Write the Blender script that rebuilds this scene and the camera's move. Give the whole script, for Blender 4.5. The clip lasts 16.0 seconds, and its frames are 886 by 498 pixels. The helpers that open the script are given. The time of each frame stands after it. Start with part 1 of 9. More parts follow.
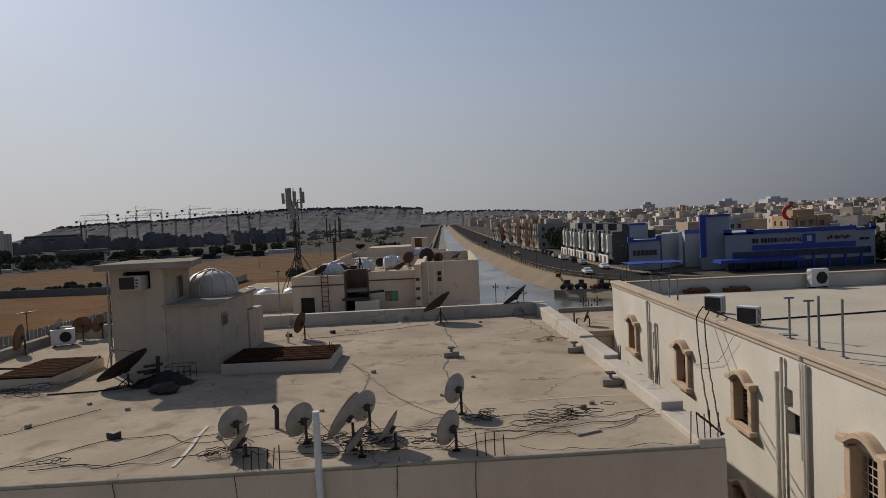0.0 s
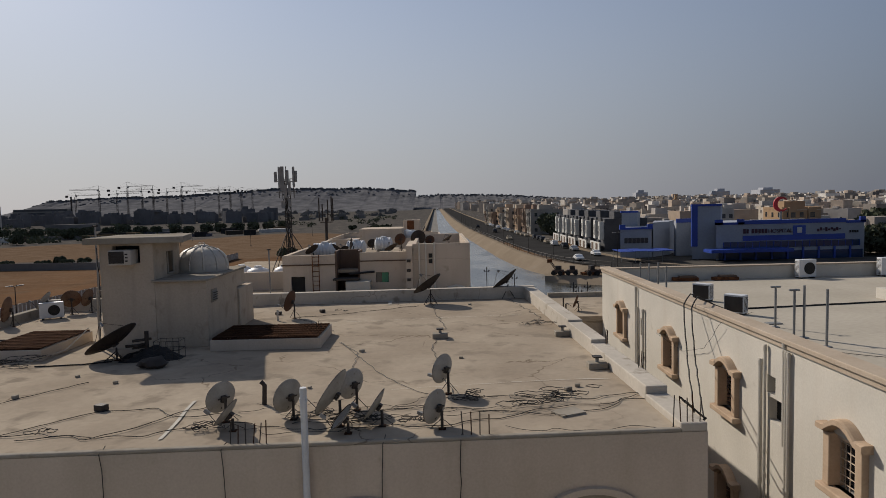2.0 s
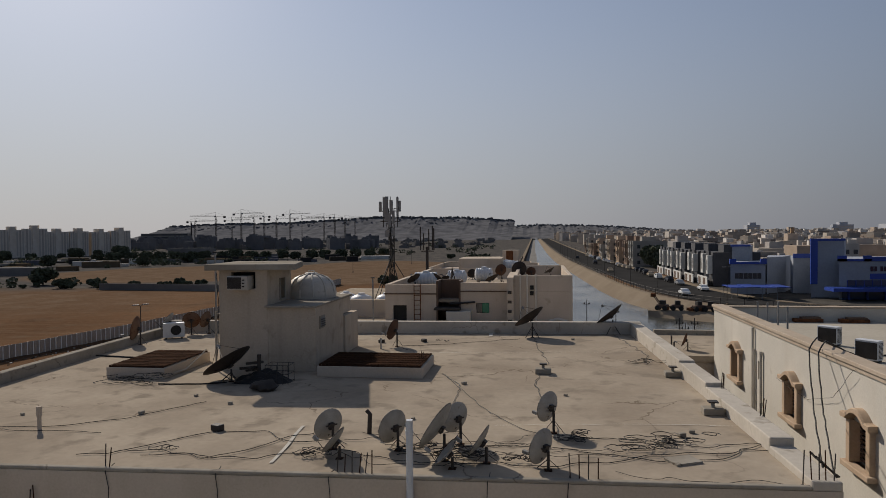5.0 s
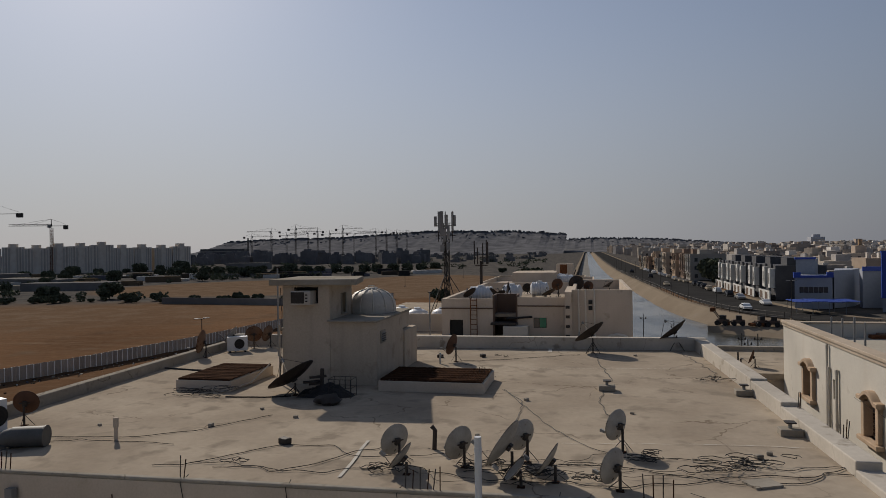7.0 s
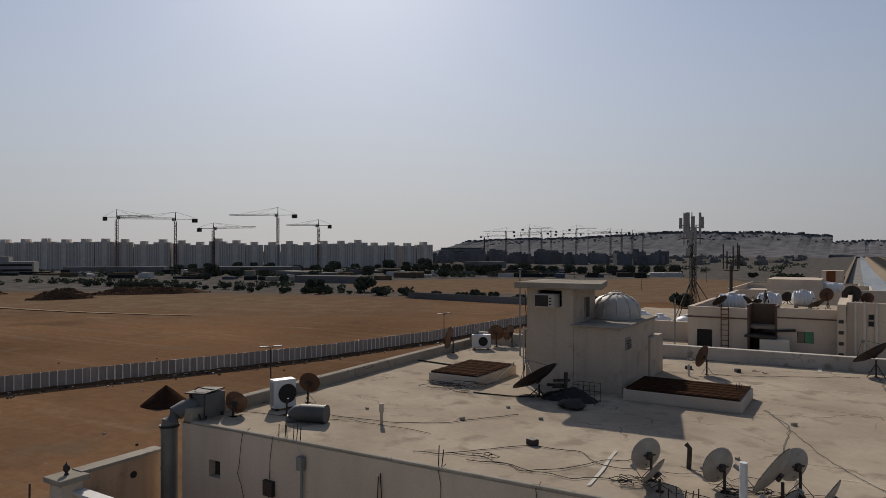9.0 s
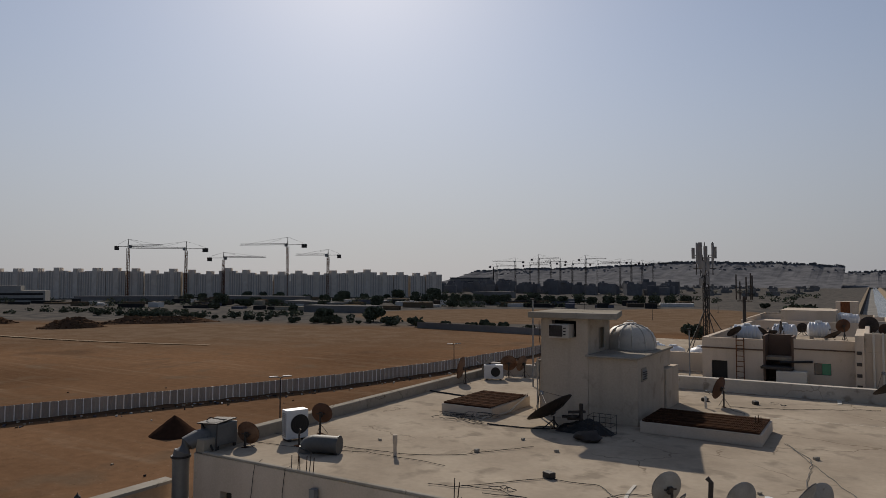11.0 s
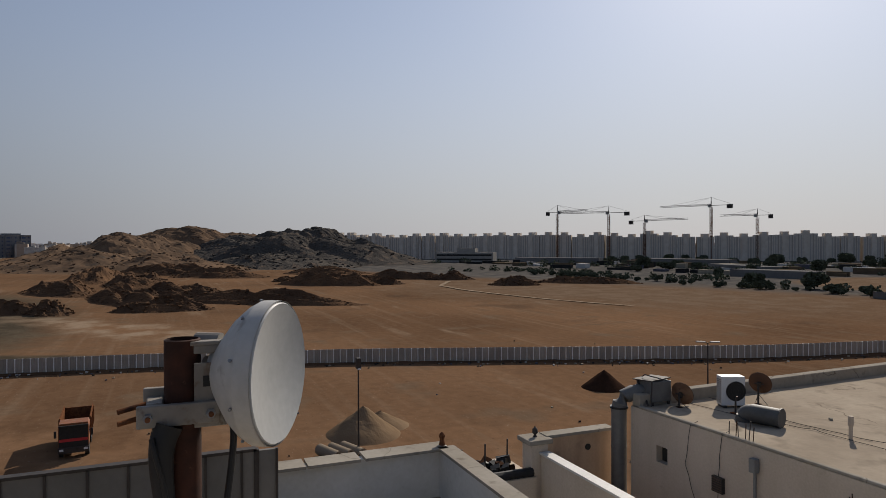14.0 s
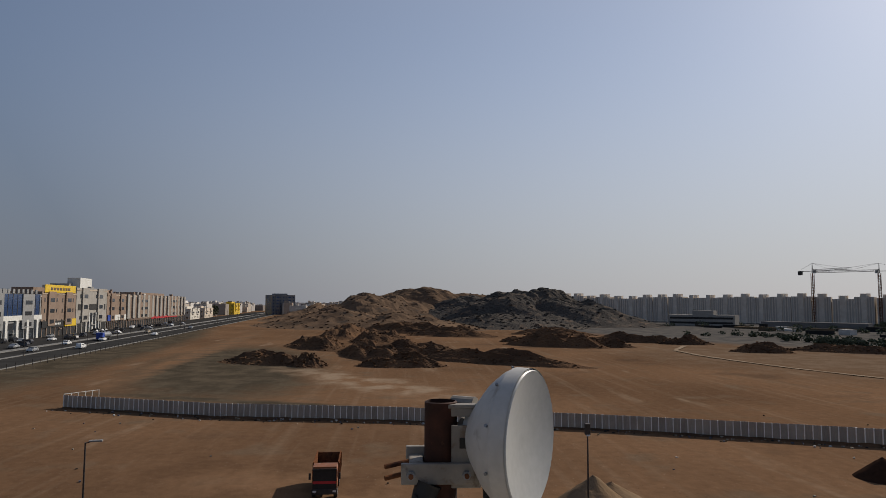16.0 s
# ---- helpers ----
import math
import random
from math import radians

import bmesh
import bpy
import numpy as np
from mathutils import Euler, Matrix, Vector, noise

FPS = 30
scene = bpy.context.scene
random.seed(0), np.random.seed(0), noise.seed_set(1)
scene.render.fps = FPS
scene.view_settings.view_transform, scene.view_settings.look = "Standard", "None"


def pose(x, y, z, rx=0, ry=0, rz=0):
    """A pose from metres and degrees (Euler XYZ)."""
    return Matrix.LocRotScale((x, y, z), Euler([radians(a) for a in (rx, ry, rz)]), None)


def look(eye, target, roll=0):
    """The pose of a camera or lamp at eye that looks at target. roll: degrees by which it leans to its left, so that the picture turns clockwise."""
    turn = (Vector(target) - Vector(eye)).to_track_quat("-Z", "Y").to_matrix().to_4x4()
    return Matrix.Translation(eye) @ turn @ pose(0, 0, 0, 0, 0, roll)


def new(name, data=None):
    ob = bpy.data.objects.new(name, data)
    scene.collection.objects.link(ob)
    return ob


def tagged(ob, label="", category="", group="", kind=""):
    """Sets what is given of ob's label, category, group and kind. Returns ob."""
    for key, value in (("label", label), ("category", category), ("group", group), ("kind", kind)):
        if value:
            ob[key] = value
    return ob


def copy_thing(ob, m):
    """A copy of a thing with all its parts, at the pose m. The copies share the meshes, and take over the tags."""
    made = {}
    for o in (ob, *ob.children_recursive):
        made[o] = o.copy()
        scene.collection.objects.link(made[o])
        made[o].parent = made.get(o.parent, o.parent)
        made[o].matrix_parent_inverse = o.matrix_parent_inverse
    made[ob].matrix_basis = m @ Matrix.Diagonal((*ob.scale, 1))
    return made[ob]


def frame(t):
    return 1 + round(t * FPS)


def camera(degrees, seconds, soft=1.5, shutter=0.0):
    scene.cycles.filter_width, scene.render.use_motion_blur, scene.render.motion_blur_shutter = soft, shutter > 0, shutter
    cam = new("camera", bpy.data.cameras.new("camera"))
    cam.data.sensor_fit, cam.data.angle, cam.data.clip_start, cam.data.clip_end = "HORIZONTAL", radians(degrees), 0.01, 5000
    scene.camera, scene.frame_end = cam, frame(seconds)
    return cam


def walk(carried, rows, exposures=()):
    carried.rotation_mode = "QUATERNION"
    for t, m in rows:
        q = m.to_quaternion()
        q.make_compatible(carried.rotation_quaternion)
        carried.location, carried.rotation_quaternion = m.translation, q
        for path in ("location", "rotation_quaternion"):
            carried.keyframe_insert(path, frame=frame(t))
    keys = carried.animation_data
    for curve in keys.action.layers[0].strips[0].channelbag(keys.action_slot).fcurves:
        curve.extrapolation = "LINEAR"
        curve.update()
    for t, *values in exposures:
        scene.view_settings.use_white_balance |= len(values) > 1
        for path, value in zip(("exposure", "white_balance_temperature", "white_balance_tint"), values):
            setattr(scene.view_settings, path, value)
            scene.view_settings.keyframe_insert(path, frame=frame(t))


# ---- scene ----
cam = camera(67.00, 16.0, soft=0.5)
PATH = [
    (0.0, -0.405, -0.205, 14.891, 87.41, 2.71, 0.02),
    (0.5, -0.354, -0.249, 14.832, 85.55, 5.45, -0.83),
    (1.0, -0.368, -0.253, 14.818, 86.78, 1.75, -0.98),
    (1.5, -0.429, -0.235, 14.844, 85.92, 1.16, -0.48),
    (2.0, -0.369, -0.244, 14.836, 85.97, 1.34, -0.57),
    (2.5, -0.375, -0.250, 14.894, 85.11, 0.65, -3.62),
    (3.0, -0.309, -0.235, 14.864, 85.27, -0.04, -5.31),
    (3.5, -0.347, -0.221, 14.858, 84.60, 0.80, -5.08),
    (4.0, -0.413, -0.194, 14.894, 85.54, 1.96, -2.50),
    (4.5, -0.527, -0.225, 14.935, 88.31, 0.58, 2.88),
    (5.0, -0.578, -0.176, 14.925, 88.61, 0.52, 7.81),
    (5.2, -0.599, -0.287, 14.912, 88.70, 0.99, 11.93),
    (7.3, -0.887, -0.186, 14.957, 89.89, 0.77, 12.21),
    (7.5, -0.896, -0.200, 14.963, 89.27, 0.04, 12.36),
    (8.0, -1.134, -0.248, 15.030, 88.87, 0.21, 15.28),
    (8.5, -1.207, -0.325, 15.081, 89.10, -0.08, 25.94),
    (8.7, -1.182, -0.386, 15.082, 89.54, -0.44, 31.38),
    (10.8, -1.335, -0.385, 15.058, 92.10, 1.59, 31.57),
    (11.0, -1.329, -0.433, 15.066, 92.56, -0.08, 32.66),
    (11.5, -1.300, -0.585, 15.080, 92.46, 0.76, 38.69),
    (12.0, -1.281, -0.683, 15.117, 93.04, 1.24, 47.44),
    (12.5, -1.229, -0.851, 15.108, 92.61, 1.39, 55.69),
    (13.0, -1.102, -0.911, 15.111, 92.64, -0.05, 61.88),
    (13.5, -1.104, -0.949, 15.113, 90.76, 0.12, 64.96),
    (14.0, -1.131, -0.972, 15.104, 89.40, 0.20, 67.55),
    (14.5, -1.117, -0.992, 15.112, 90.51, 0.81, 73.92),
    (15.0, -1.111, -1.005, 15.122, 92.47, 1.81, 79.92),
    (15.5, -1.067, -1.032, 15.139, 93.79, 1.09, 83.59),
    (16.0, -1.115, -1.048, 15.129, 94.60, -0.20, 86.73),
]
EXPOSURES = [(0.0, 0.08), (3.0, 0.14), (3.5, 0.15), (4.5, 0.05), (5.2, -0.03), (7.5, -0.16), (8.0, -0.08), (8.5, 0.06), (11.0, -0.02), (12.0, -0.08), (13.0, -0.10), (13.5, 0.04), (14.5, 0.31), (15.5, 0.22), (16.0, 0.16)]
walk(cam, [(t, pose(x, y, z, rx, ry, rz)) for t, x, y, z, rx, ry, rz in PATH], EXPOSURES)

# ---- sky and sun ----
SUN_AZ, SUN_EL = radians(40.0), radians(33.0)      # west of north, above the horizon
world = bpy.data.worlds.new("sky")
scene.world = world
world.use_nodes = True
wn = world.node_tree.nodes
sky = wn.new("ShaderNodeTexSky")
sky.sky_type, sky.sun_disc = "NISHITA", False
sky.sun_elevation, sky.sun_rotation = SUN_EL, -SUN_AZ
sky.air_density, sky.dust_density, sky.ozone_density = 0.9, 0.6, 3.0
haze = wn.new("ShaderNodeMixRGB")               # grey dust haze, thickest at the horizon
glow = wn.new("ShaderNodeMixRGB")               # dust scatters more light towards the sun
glow.inputs["Color1"].default_value, glow.inputs["Color2"].default_value = (1.62, 1.74, 2.12, 1), (5.5, 5.45, 5.65, 1)
aim, near = wn.new("ShaderNodeVectorMath"), wn.new("ShaderNodeMapRange")
aim.operation = "DOT_PRODUCT"
aim.inputs[1].default_value = (-math.sin(SUN_AZ) * math.cos(SUN_EL), math.cos(SUN_AZ) * math.cos(SUN_EL), math.sin(SUN_EL))
near.inputs["From Min"].default_value, near.inputs["From Max"].default_value = 0.25, 0.95
where, split, thick = wn.new("ShaderNodeTexCoord"), wn.new("ShaderNodeSeparateXYZ"), wn.new("ShaderNodeMapRange")
thick.interpolation_type = "SMOOTHSTEP"
thick.inputs["From Min"].default_value, thick.inputs["From Max"].default_value = -0.02, 0.42
thick.inputs["To Min"].default_value, thick.inputs["To Max"].default_value = 0.95, 0.38
wn["Background"].inputs["Strength"].default_value = 0.085
for a, b in ((where.outputs["Generated"], aim.inputs[0]), (aim.outputs["Value"], near.inputs["Value"]), (near.outputs["Result"], glow.inputs["Fac"]), (glow.outputs["Color"], haze.inputs["Color2"]), (where.outputs["Generated"], split.inputs["Vector"]), (split.outputs["Z"], thick.inputs["Value"]), (thick.outputs["Result"], haze.inputs["Fac"]), (sky.outputs["Color"], haze.inputs["Color1"]), (haze.outputs["Color"], wn["Background"].inputs["Color"])):
    world.node_tree.links.new(a, b)
sun_data = bpy.data.lights.new("sun", "SUN")
sun_data.energy, sun_data.angle, sun_data.color = 3.7, radians(0.7), (1.0, 0.905, 0.79)
sun = new("sun", sun_data)
toward = Vector((-math.sin(SUN_AZ) * math.cos(SUN_EL), math.cos(SUN_AZ) * math.cos(SUN_EL), math.sin(SUN_EL)))
sun.matrix_world = look(toward * 300, (0, 0, 0))

# ---- materials ----
def mat(name, a, b=None, rough=0.85, metal=0.0, scale=1.0, fine=14.0, bump=0.15, depth=0.01, c=None, cut=0.55, vary=0.0, spec=0.3):
    """A surface with two scales of variation: a to b by a coarse noise, spots of c by a second one, fine grain in the relief."""
    m = bpy.data.materials.new(name)
    m.use_nodes = True
    t, n = m.node_tree, m.node_tree.nodes
    p = n["Principled BSDF"]
    p.inputs["Roughness"].default_value, p.inputs["Metallic"].default_value = rough, metal
    p.inputs["Specular IOR Level"].default_value = spec if rough < 0.84 else 0.0
    b = b or tuple(v * 0.82 for v in a)
    geo = n.new("ShaderNodeNewGeometry")
    big, small = n.new("ShaderNodeTexNoise"), n.new("ShaderNodeTexNoise")
    for node, s, d in ((big, scale, 5.0), (small, fine, 4.0)):
        node.inputs["Scale"].default_value, node.inputs["Detail"].default_value = s, d
        t.links.new(geo.outputs["Position"], node.inputs["Vector"])
    ramp = n.new("ShaderNodeValToRGB")
    ramp.color_ramp.elements[0].position, ramp.color_ramp.elements[1].position = 0.32, 0.68
    ramp.color_ramp.elements[0].color, ramp.color_ramp.elements[1].color = (*b, 1), (*a, 1)
    t.links.new(big.outputs["Fac"], ramp.inputs["Fac"])
    last = ramp.outputs["Color"]
    if c:
        mask, mix = n.new("ShaderNodeValToRGB"), n.new("ShaderNodeMixRGB")
        mid = n.new("ShaderNodeTexNoise")
        mid.inputs["Scale"].default_value, mid.inputs["Detail"].default_value = scale * 3.1, 6.0
        t.links.new(geo.outputs["Position"], mid.inputs["Vector"])
        mask.color_ramp.elements[0].position, mask.color_ramp.elements[1].position = cut, cut + 0.12
        t.links.new(mid.outputs["Fac"], mask.inputs["Fac"])
        t.links.new(mask.outputs["Color"], mix.inputs["Fac"])
        t.links.new(last, mix.inputs["Color1"])
        mix.inputs["Color2"].default_value = (*c, 1)
        last = mix.outputs["Color"]
    grain = n.new("ShaderNodeMixRGB")
    grain.blend_type, grain.inputs["Fac"].default_value = "OVERLAY", 0.18
    t.links.new(last, grain.inputs["Color1"])
    t.links.new(small.outputs["Color"], grain.inputs["Color2"])
    hs = n.new("ShaderNodeHueSaturation")
    bw = n.new("ShaderNodeRGBToBW")
    t.links.new(small.outputs["Color"], bw.inputs["Color"])
    t.links.new(bw.outputs["Val"], grain.inputs["Color2"])
    t.links.new(grain.outputs["Color"], hs.inputs["Color"])
    if vary:
        info, rng = n.new("ShaderNodeObjectInfo"), n.new("ShaderNodeMapRange")
        t.links.new(info.outputs["Random"], rng.inputs["Value"])
        rng.inputs["To Min"].default_value, rng.inputs["To Max"].default_value = 1 - vary, 1 + vary
        t.links.new(rng.outputs["Result"], hs.inputs["Value"])
    t.links.new(hs.outputs["Color"], p.inputs["Base Color"])
    if bump:
        bp = n.new("ShaderNodeBump")
        bp.inputs["Strength"].default_value, bp.inputs["Distance"].default_value = bump, depth
        t.links.new(small.outputs["Fac"], bp.inputs["Height"])
        t.links.new(bp.outputs["Normal"], p.inputs["Normal"])
    return m


def island_mat(name, colours, rough=0.9, bump=0.0):
    """One colour out of a row for each separate piece of a joined mesh."""
    m = bpy.data.materials.new(name)
    m.use_nodes = True
    t, n = m.node_tree, m.node_tree.nodes
    p = n["Principled BSDF"]
    p.inputs["Roughness"].default_value, p.inputs["Specular IOR Level"].default_value = rough, 0.0
    geo, ramp = n.new("ShaderNodeNewGeometry"), n.new("ShaderNodeValToRGB")
    ramp.color_ramp.interpolation = "CONSTANT"
    e = ramp.color_ramp.elements
    while len(e) < len(colours):
        e.new(0.5)
    for i, col in enumerate(colours):
        e[i].position, e[i].color = i / len(colours), (*col, 1)
    t.links.new(geo.outputs["Random Per Island"], ramp.inputs["Fac"])
    noi, mix = n.new("ShaderNodeTexNoise"), n.new("ShaderNodeMixRGB")
    noi.inputs["Scale"].default_value, noi.inputs["Detail"].default_value = 0.35, 5.0
    mix.blend_type, mix.inputs["Fac"].default_value = "OVERLAY", 0.3
    t.links.new(geo.outputs["Position"], noi.inputs["Vector"])
    t.links.new(ramp.outputs["Color"], mix.inputs["Color1"])
    t.links.new(noi.outputs["Fac"], mix.inputs["Color2"])
    t.links.new(mix.outputs["Color"], p.inputs["Base Color"])
    return m


def ground_mat():
    """Brown sand with soft-edged zones of stony soil, scrub and haze-dulled far soil, tyre streaks and small stones."""
    m = bpy.data.materials.new("lot_soil")
    m.use_nodes = True
    t, n = m.node_tree, m.node_tree.nodes
    p = n["Principled BSDF"]
    p.inputs["Roughness"].default_value, p.inputs["Specular IOR Level"].default_value = 0.97, 0.0
    geo = n.new("ShaderNodeNewGeometry")

    def tex(scale, detail, vec=None):
        node = n.new("ShaderNodeTexNoise")
        node.inputs["Scale"].default_value, node.inputs["Detail"].default_value = scale, detail
        t.links.new(vec or geo.outputs["Position"], node.inputs["Vector"])
        return node.outputs["Fac"]

    def ramp(fac, lo, hi):
        node = n.new("ShaderNodeMapRange")
        node.inputs["From Min"].default_value, node.inputs["From Max"].default_value = lo, hi
        t.links.new(fac, node.inputs["Value"])
        return node.outputs["Result"]

    def mix(fac, c1, c2, kind="MIX"):
        node = n.new("ShaderNodeMixRGB")
        node.blend_type = kind
        for key, v in (("Fac", fac), ("Color1", c1), ("Color2", c2)):
            if isinstance(v, float):
                node.inputs[key].default_value = v
            elif isinstance(v, tuple):
                node.inputs[key].default_value = (*v, 1)
            else:
                t.links.new(v, node.inputs[key])
        return node.outputs["Color"]

    def maths(op, a, b):
        node = n.new("ShaderNodeMath")
        node.operation = op
        for i, v in enumerate((a, b)):
            if isinstance(v, float):
                node.inputs[i].default_value = v
            else:
                t.links.new(v, node.inputs[i])
        return node.outputs["Value"]

    mid, fine, speck = tex(0.16, 6.0), tex(0.9, 9.0), tex(5.0, 3.0)
    col = mix(ramp(tex(0.022, 5.0), 0.36, 0.66), SOIL_DARK, SOIL_LIGHT)
    col = mix(ramp(mid, 0.56, 0.72), col, SOIL_DULL)
    for turn, size in ((22, (0.012, 0.45, 1.0)), (75, (0.02, 0.7, 1.0))):      # long tyre streaks
        mp = n.new("ShaderNodeMapping")
        mp.inputs["Rotation"].default_value, mp.inputs["Scale"].default_value = (0, 0, -radians(turn)), size
        t.links.new(geo.outputs["Position"], mp.inputs["Vector"])
        col = mix(maths("MULTIPLY", ramp(tex(1.0, 4.0, mp.outputs["Vector"]), 0.56, 0.74), 0.22), col, SOIL_PALE)
    mp = n.new("ShaderNodeMapping")                  # broken pale scrapes of lime dust
    mp.inputs["Rotation"].default_value, mp.inputs["Scale"].default_value = (0, 0, -radians(30)), (0.035, 0.16, 1.0)
    t.links.new(geo.outputs["Position"], mp.inputs["Vector"])
    col = mix(maths("MULTIPLY", ramp(tex(1.0, 9.0, mp.outputs["Vector"]), 0.62, 0.72), 0.55), col, SOIL_PALE)
    col = mix(maths("MULTIPLY", ramp(tex(0.06, 7.0), 0.60, 0.70), 0.5), col, (0.075, 0.05, 0.034))
    for cx, cy, rx, ry, turn, soft, c1, c2 in SOIL_ZONES:
        mp, ln = n.new("ShaderNodeMapping"), n.new("ShaderNodeVectorMath")
        mp.vector_type, ln.operation = "TEXTURE", "LENGTH"
        mp.inputs["Location"].default_value, mp.inputs["Rotation"].default_value, mp.inputs["Scale"].default_value = (cx, cy, 0), (0, 0, radians(turn)), (rx, ry, 1e6)
        t.links.new(geo.outputs["Position"], mp.inputs["Vector"])
        t.links.new(mp.outputs["Vector"], ln.inputs[0])
        d = maths("ADD", ln.outputs["Value"], maths("MULTIPLY", maths("SUBTRACT", mid, 0.5), 1.6 * soft))
        f = ramp(d, 1.0, 1.0 - soft)
        col = mix(f, col, mix(ramp(mid, 0.40, 0.60), c1, c2))
    col = mix(0.5, col, mix(fine, (0.22, 0.22, 0.22), (0.78, 0.78, 0.78)), "OVERLAY")
    col = mix(maths("MULTIPLY", ramp(speck, 0.66, 0.72), 0.6), col, (0.24, 0.19, 0.15))
    col = mix(maths("MULTIPLY", ramp(speck, 0.34, 0.28), 0.6), col, (0.04, 0.028, 0.02))
    t.links.new(col, p.inputs["Base Color"])
    bp = n.new("ShaderNodeBump")
    bp.inputs["Strength"].default_value, bp.inputs["Distance"].default_value = 0.3, 0.16
    t.links.new(fine, bp.inputs["Height"])
    t.links.new(bp.outputs["Normal"], p.inputs["Normal"])
    return m


SOIL_LIGHT, SOIL_DARK, SOIL_DULL, SOIL_PALE = (0.168, 0.098, 0.056), (0.110, 0.064, 0.037), (0.130, 0.087, 0.056), (0.24, 0.175, 0.12)
STONY, STONY_DARK = (0.088, 0.070, 0.049), (0.056, 0.046, 0.033)
# Far sand, dulled in its colour to stand for haze.
SOIL_HAZED = (0.155, 0.108, 0.073)
# Scrub soil, its darks lightened in colour for distance haze.
SCRUB_A, SCRUB_B = (0.070, 0.067, 0.064), (0.115, 0.104, 0.092)
# centre, half sizes, turn, softness, two colours
SOIL_ZONES = [
    (-287, 447, 900, 326, 22, 0.05, SCRUB_A, SCRUB_B),
    (-160, 1000, 620, 640, 0, 0.05, SCRUB_A, SCRUB_B),
    (-128, 252, 70, 60, 28, 0.12, SOIL_HAZED, SOIL_DULL),
    (-68, 272, 44, 88, 8, 0.12, SOIL_HAZED, SOIL_DULL),
    # far part of the lot, haze put into the soil colour
    (-170, 120, 120, 55, 22, 0.7, SOIL_HAZED, SOIL_DULL),
    (-168, -42, 78, 25, 10, 0.35, STONY, STONY_DARK),
    (-250, -97, 190, 19, 8.5, 0.4, STONY, STONY_DARK),
    (-235, -64, 150, 5, 5, 0.6, SOIL_LIGHT, SOIL_DULL),
    (-130, -8, 42, 9, 35, 0.7, SOIL_PALE, SOIL_LIGHT),
    (-105, -22, 46, 2.6, 70, 0.7, STONY_DARK, STONY),
    (95, 170, 75, 52, 0, 0.15, (0.07, 0.066, 0.06), (0.10, 0.092, 0.08)),
    (-58, -10, 26, 12, 60, 0.8, SOIL_DARK, SOIL_LIGHT),
]
SAND = ground_mat()
PLOT_GREY = mat("far_plot_walls", (0.20, 0.19, 0.18), (0.13, 0.125, 0.12), 0.9, scale=0.05, fine=0.6, bump=0.1)
SAND_PALE = mat("pale_sand", (0.205, 0.143, 0.09), (0.16, 0.108, 0.066), 0.95, scale=0.5, fine=9, bump=0.3, depth=0.03)
LIME_DUST = mat("pale_lime_dust", (0.30, 0.235, 0.17), (0.20, 0.145, 0.098), 0.95, scale=0.3, fine=5, bump=0.2, depth=0.02)
SPOIL = mat("spoil", (0.138, 0.08, 0.046), (0.072, 0.046, 0.031), 0.95, scale=0.12, fine=1.6, bump=0.8, depth=0.4)
ROCK = mat("rock", (0.096, 0.084, 0.072), (0.056, 0.052, 0.048), 0.95, scale=0.06, fine=0.9, bump=0.9, depth=0.8, c=(0.136, 0.104, 0.08))
EARTH_DARK = mat("dark_soil", (0.045, 0.025, 0.017), (0.03, 0.018, 0.013), 0.95, scale=1.5, fine=9, bump=0.6, depth=0.04)
ASPHALT = mat("asphalt", (0.046, 0.045, 0.044), (0.034, 0.033, 0.032), 0.95, scale=0.15, fine=3, bump=0.1, spec=0.1)
CONCRETE = mat("canal_concrete", (0.245, 0.2, 0.149), (0.193, 0.155, 0.114), 0.92, scale=0.08, fine=0.8, bump=0.2, c=(0.23, 0.194, 0.151), cut=0.62)
ROOF = mat("roof_screed", (0.385, 0.325, 0.252), (0.285, 0.235, 0.18), 0.93, scale=0.45, fine=7, bump=0.3, depth=0.012, c=(0.255, 0.213, 0.165), cut=0.55)
ROOF_WHITE = mat("roof_membrane", (0.43, 0.39, 0.325), (0.37, 0.335, 0.275), 0.9, scale=0.3, fine=6, bump=0.1, c=(0.317, 0.288, 0.245), cut=0.64)
PLASTER = mat("cream_plaster", (0.57, 0.535, 0.47), (0.49, 0.46, 0.405), 0.9, scale=0.5, fine=22, bump=0.25, depth=0.006, c=(0.41, 0.375, 0.325), cut=0.64)
PLASTER_WARM = mat("warm_plaster", (0.54, 0.462, 0.38), (0.455, 0.388, 0.315), 0.9, scale=0.5, fine=22, bump=0.25, depth=0.006, c=(0.36, 0.30, 0.23), cut=0.66)
PLASTER_ORANGE = mat("orange_plaster", (0.364, 0.252, 0.161), (0.308, 0.21, 0.13), 0.9, scale=0.5, fine=18, bump=0.25, depth=0.006)
PARAPET = mat("parapet_top", (0.33, 0.3, 0.254), (0.257, 0.228, 0.185), 0.93, scale=0.9, fine=9, bump=0.35, depth=0.01, c=(0.198, 0.172, 0.139), cut=0.6)
STONE = mat("window_stone", (0.47, 0.36, 0.262), (0.39, 0.29, 0.205), 0.85, scale=2.0, fine=18, bump=0.3, depth=0.006)
COPING = mat("coping_stone", (0.46, 0.385, 0.305), (0.385, 0.315, 0.242), 0.9, scale=1.2, fine=12, bump=0.3, depth=0.008)
WHITE = mat("white_paint", (0.585, 0.578, 0.547), (0.51, 0.503, 0.465), 0.6, scale=1.5, fine=12, bump=0.08)
WHITE_PLASTIC = mat("white_plastic", (0.585, 0.593, 0.6), (0.54, 0.547, 0.555), 0.42, scale=5, fine=40, bump=0.03, depth=0.002, c=(0.45, 0.443, 0.42), cut=0.68, spec=0.5)
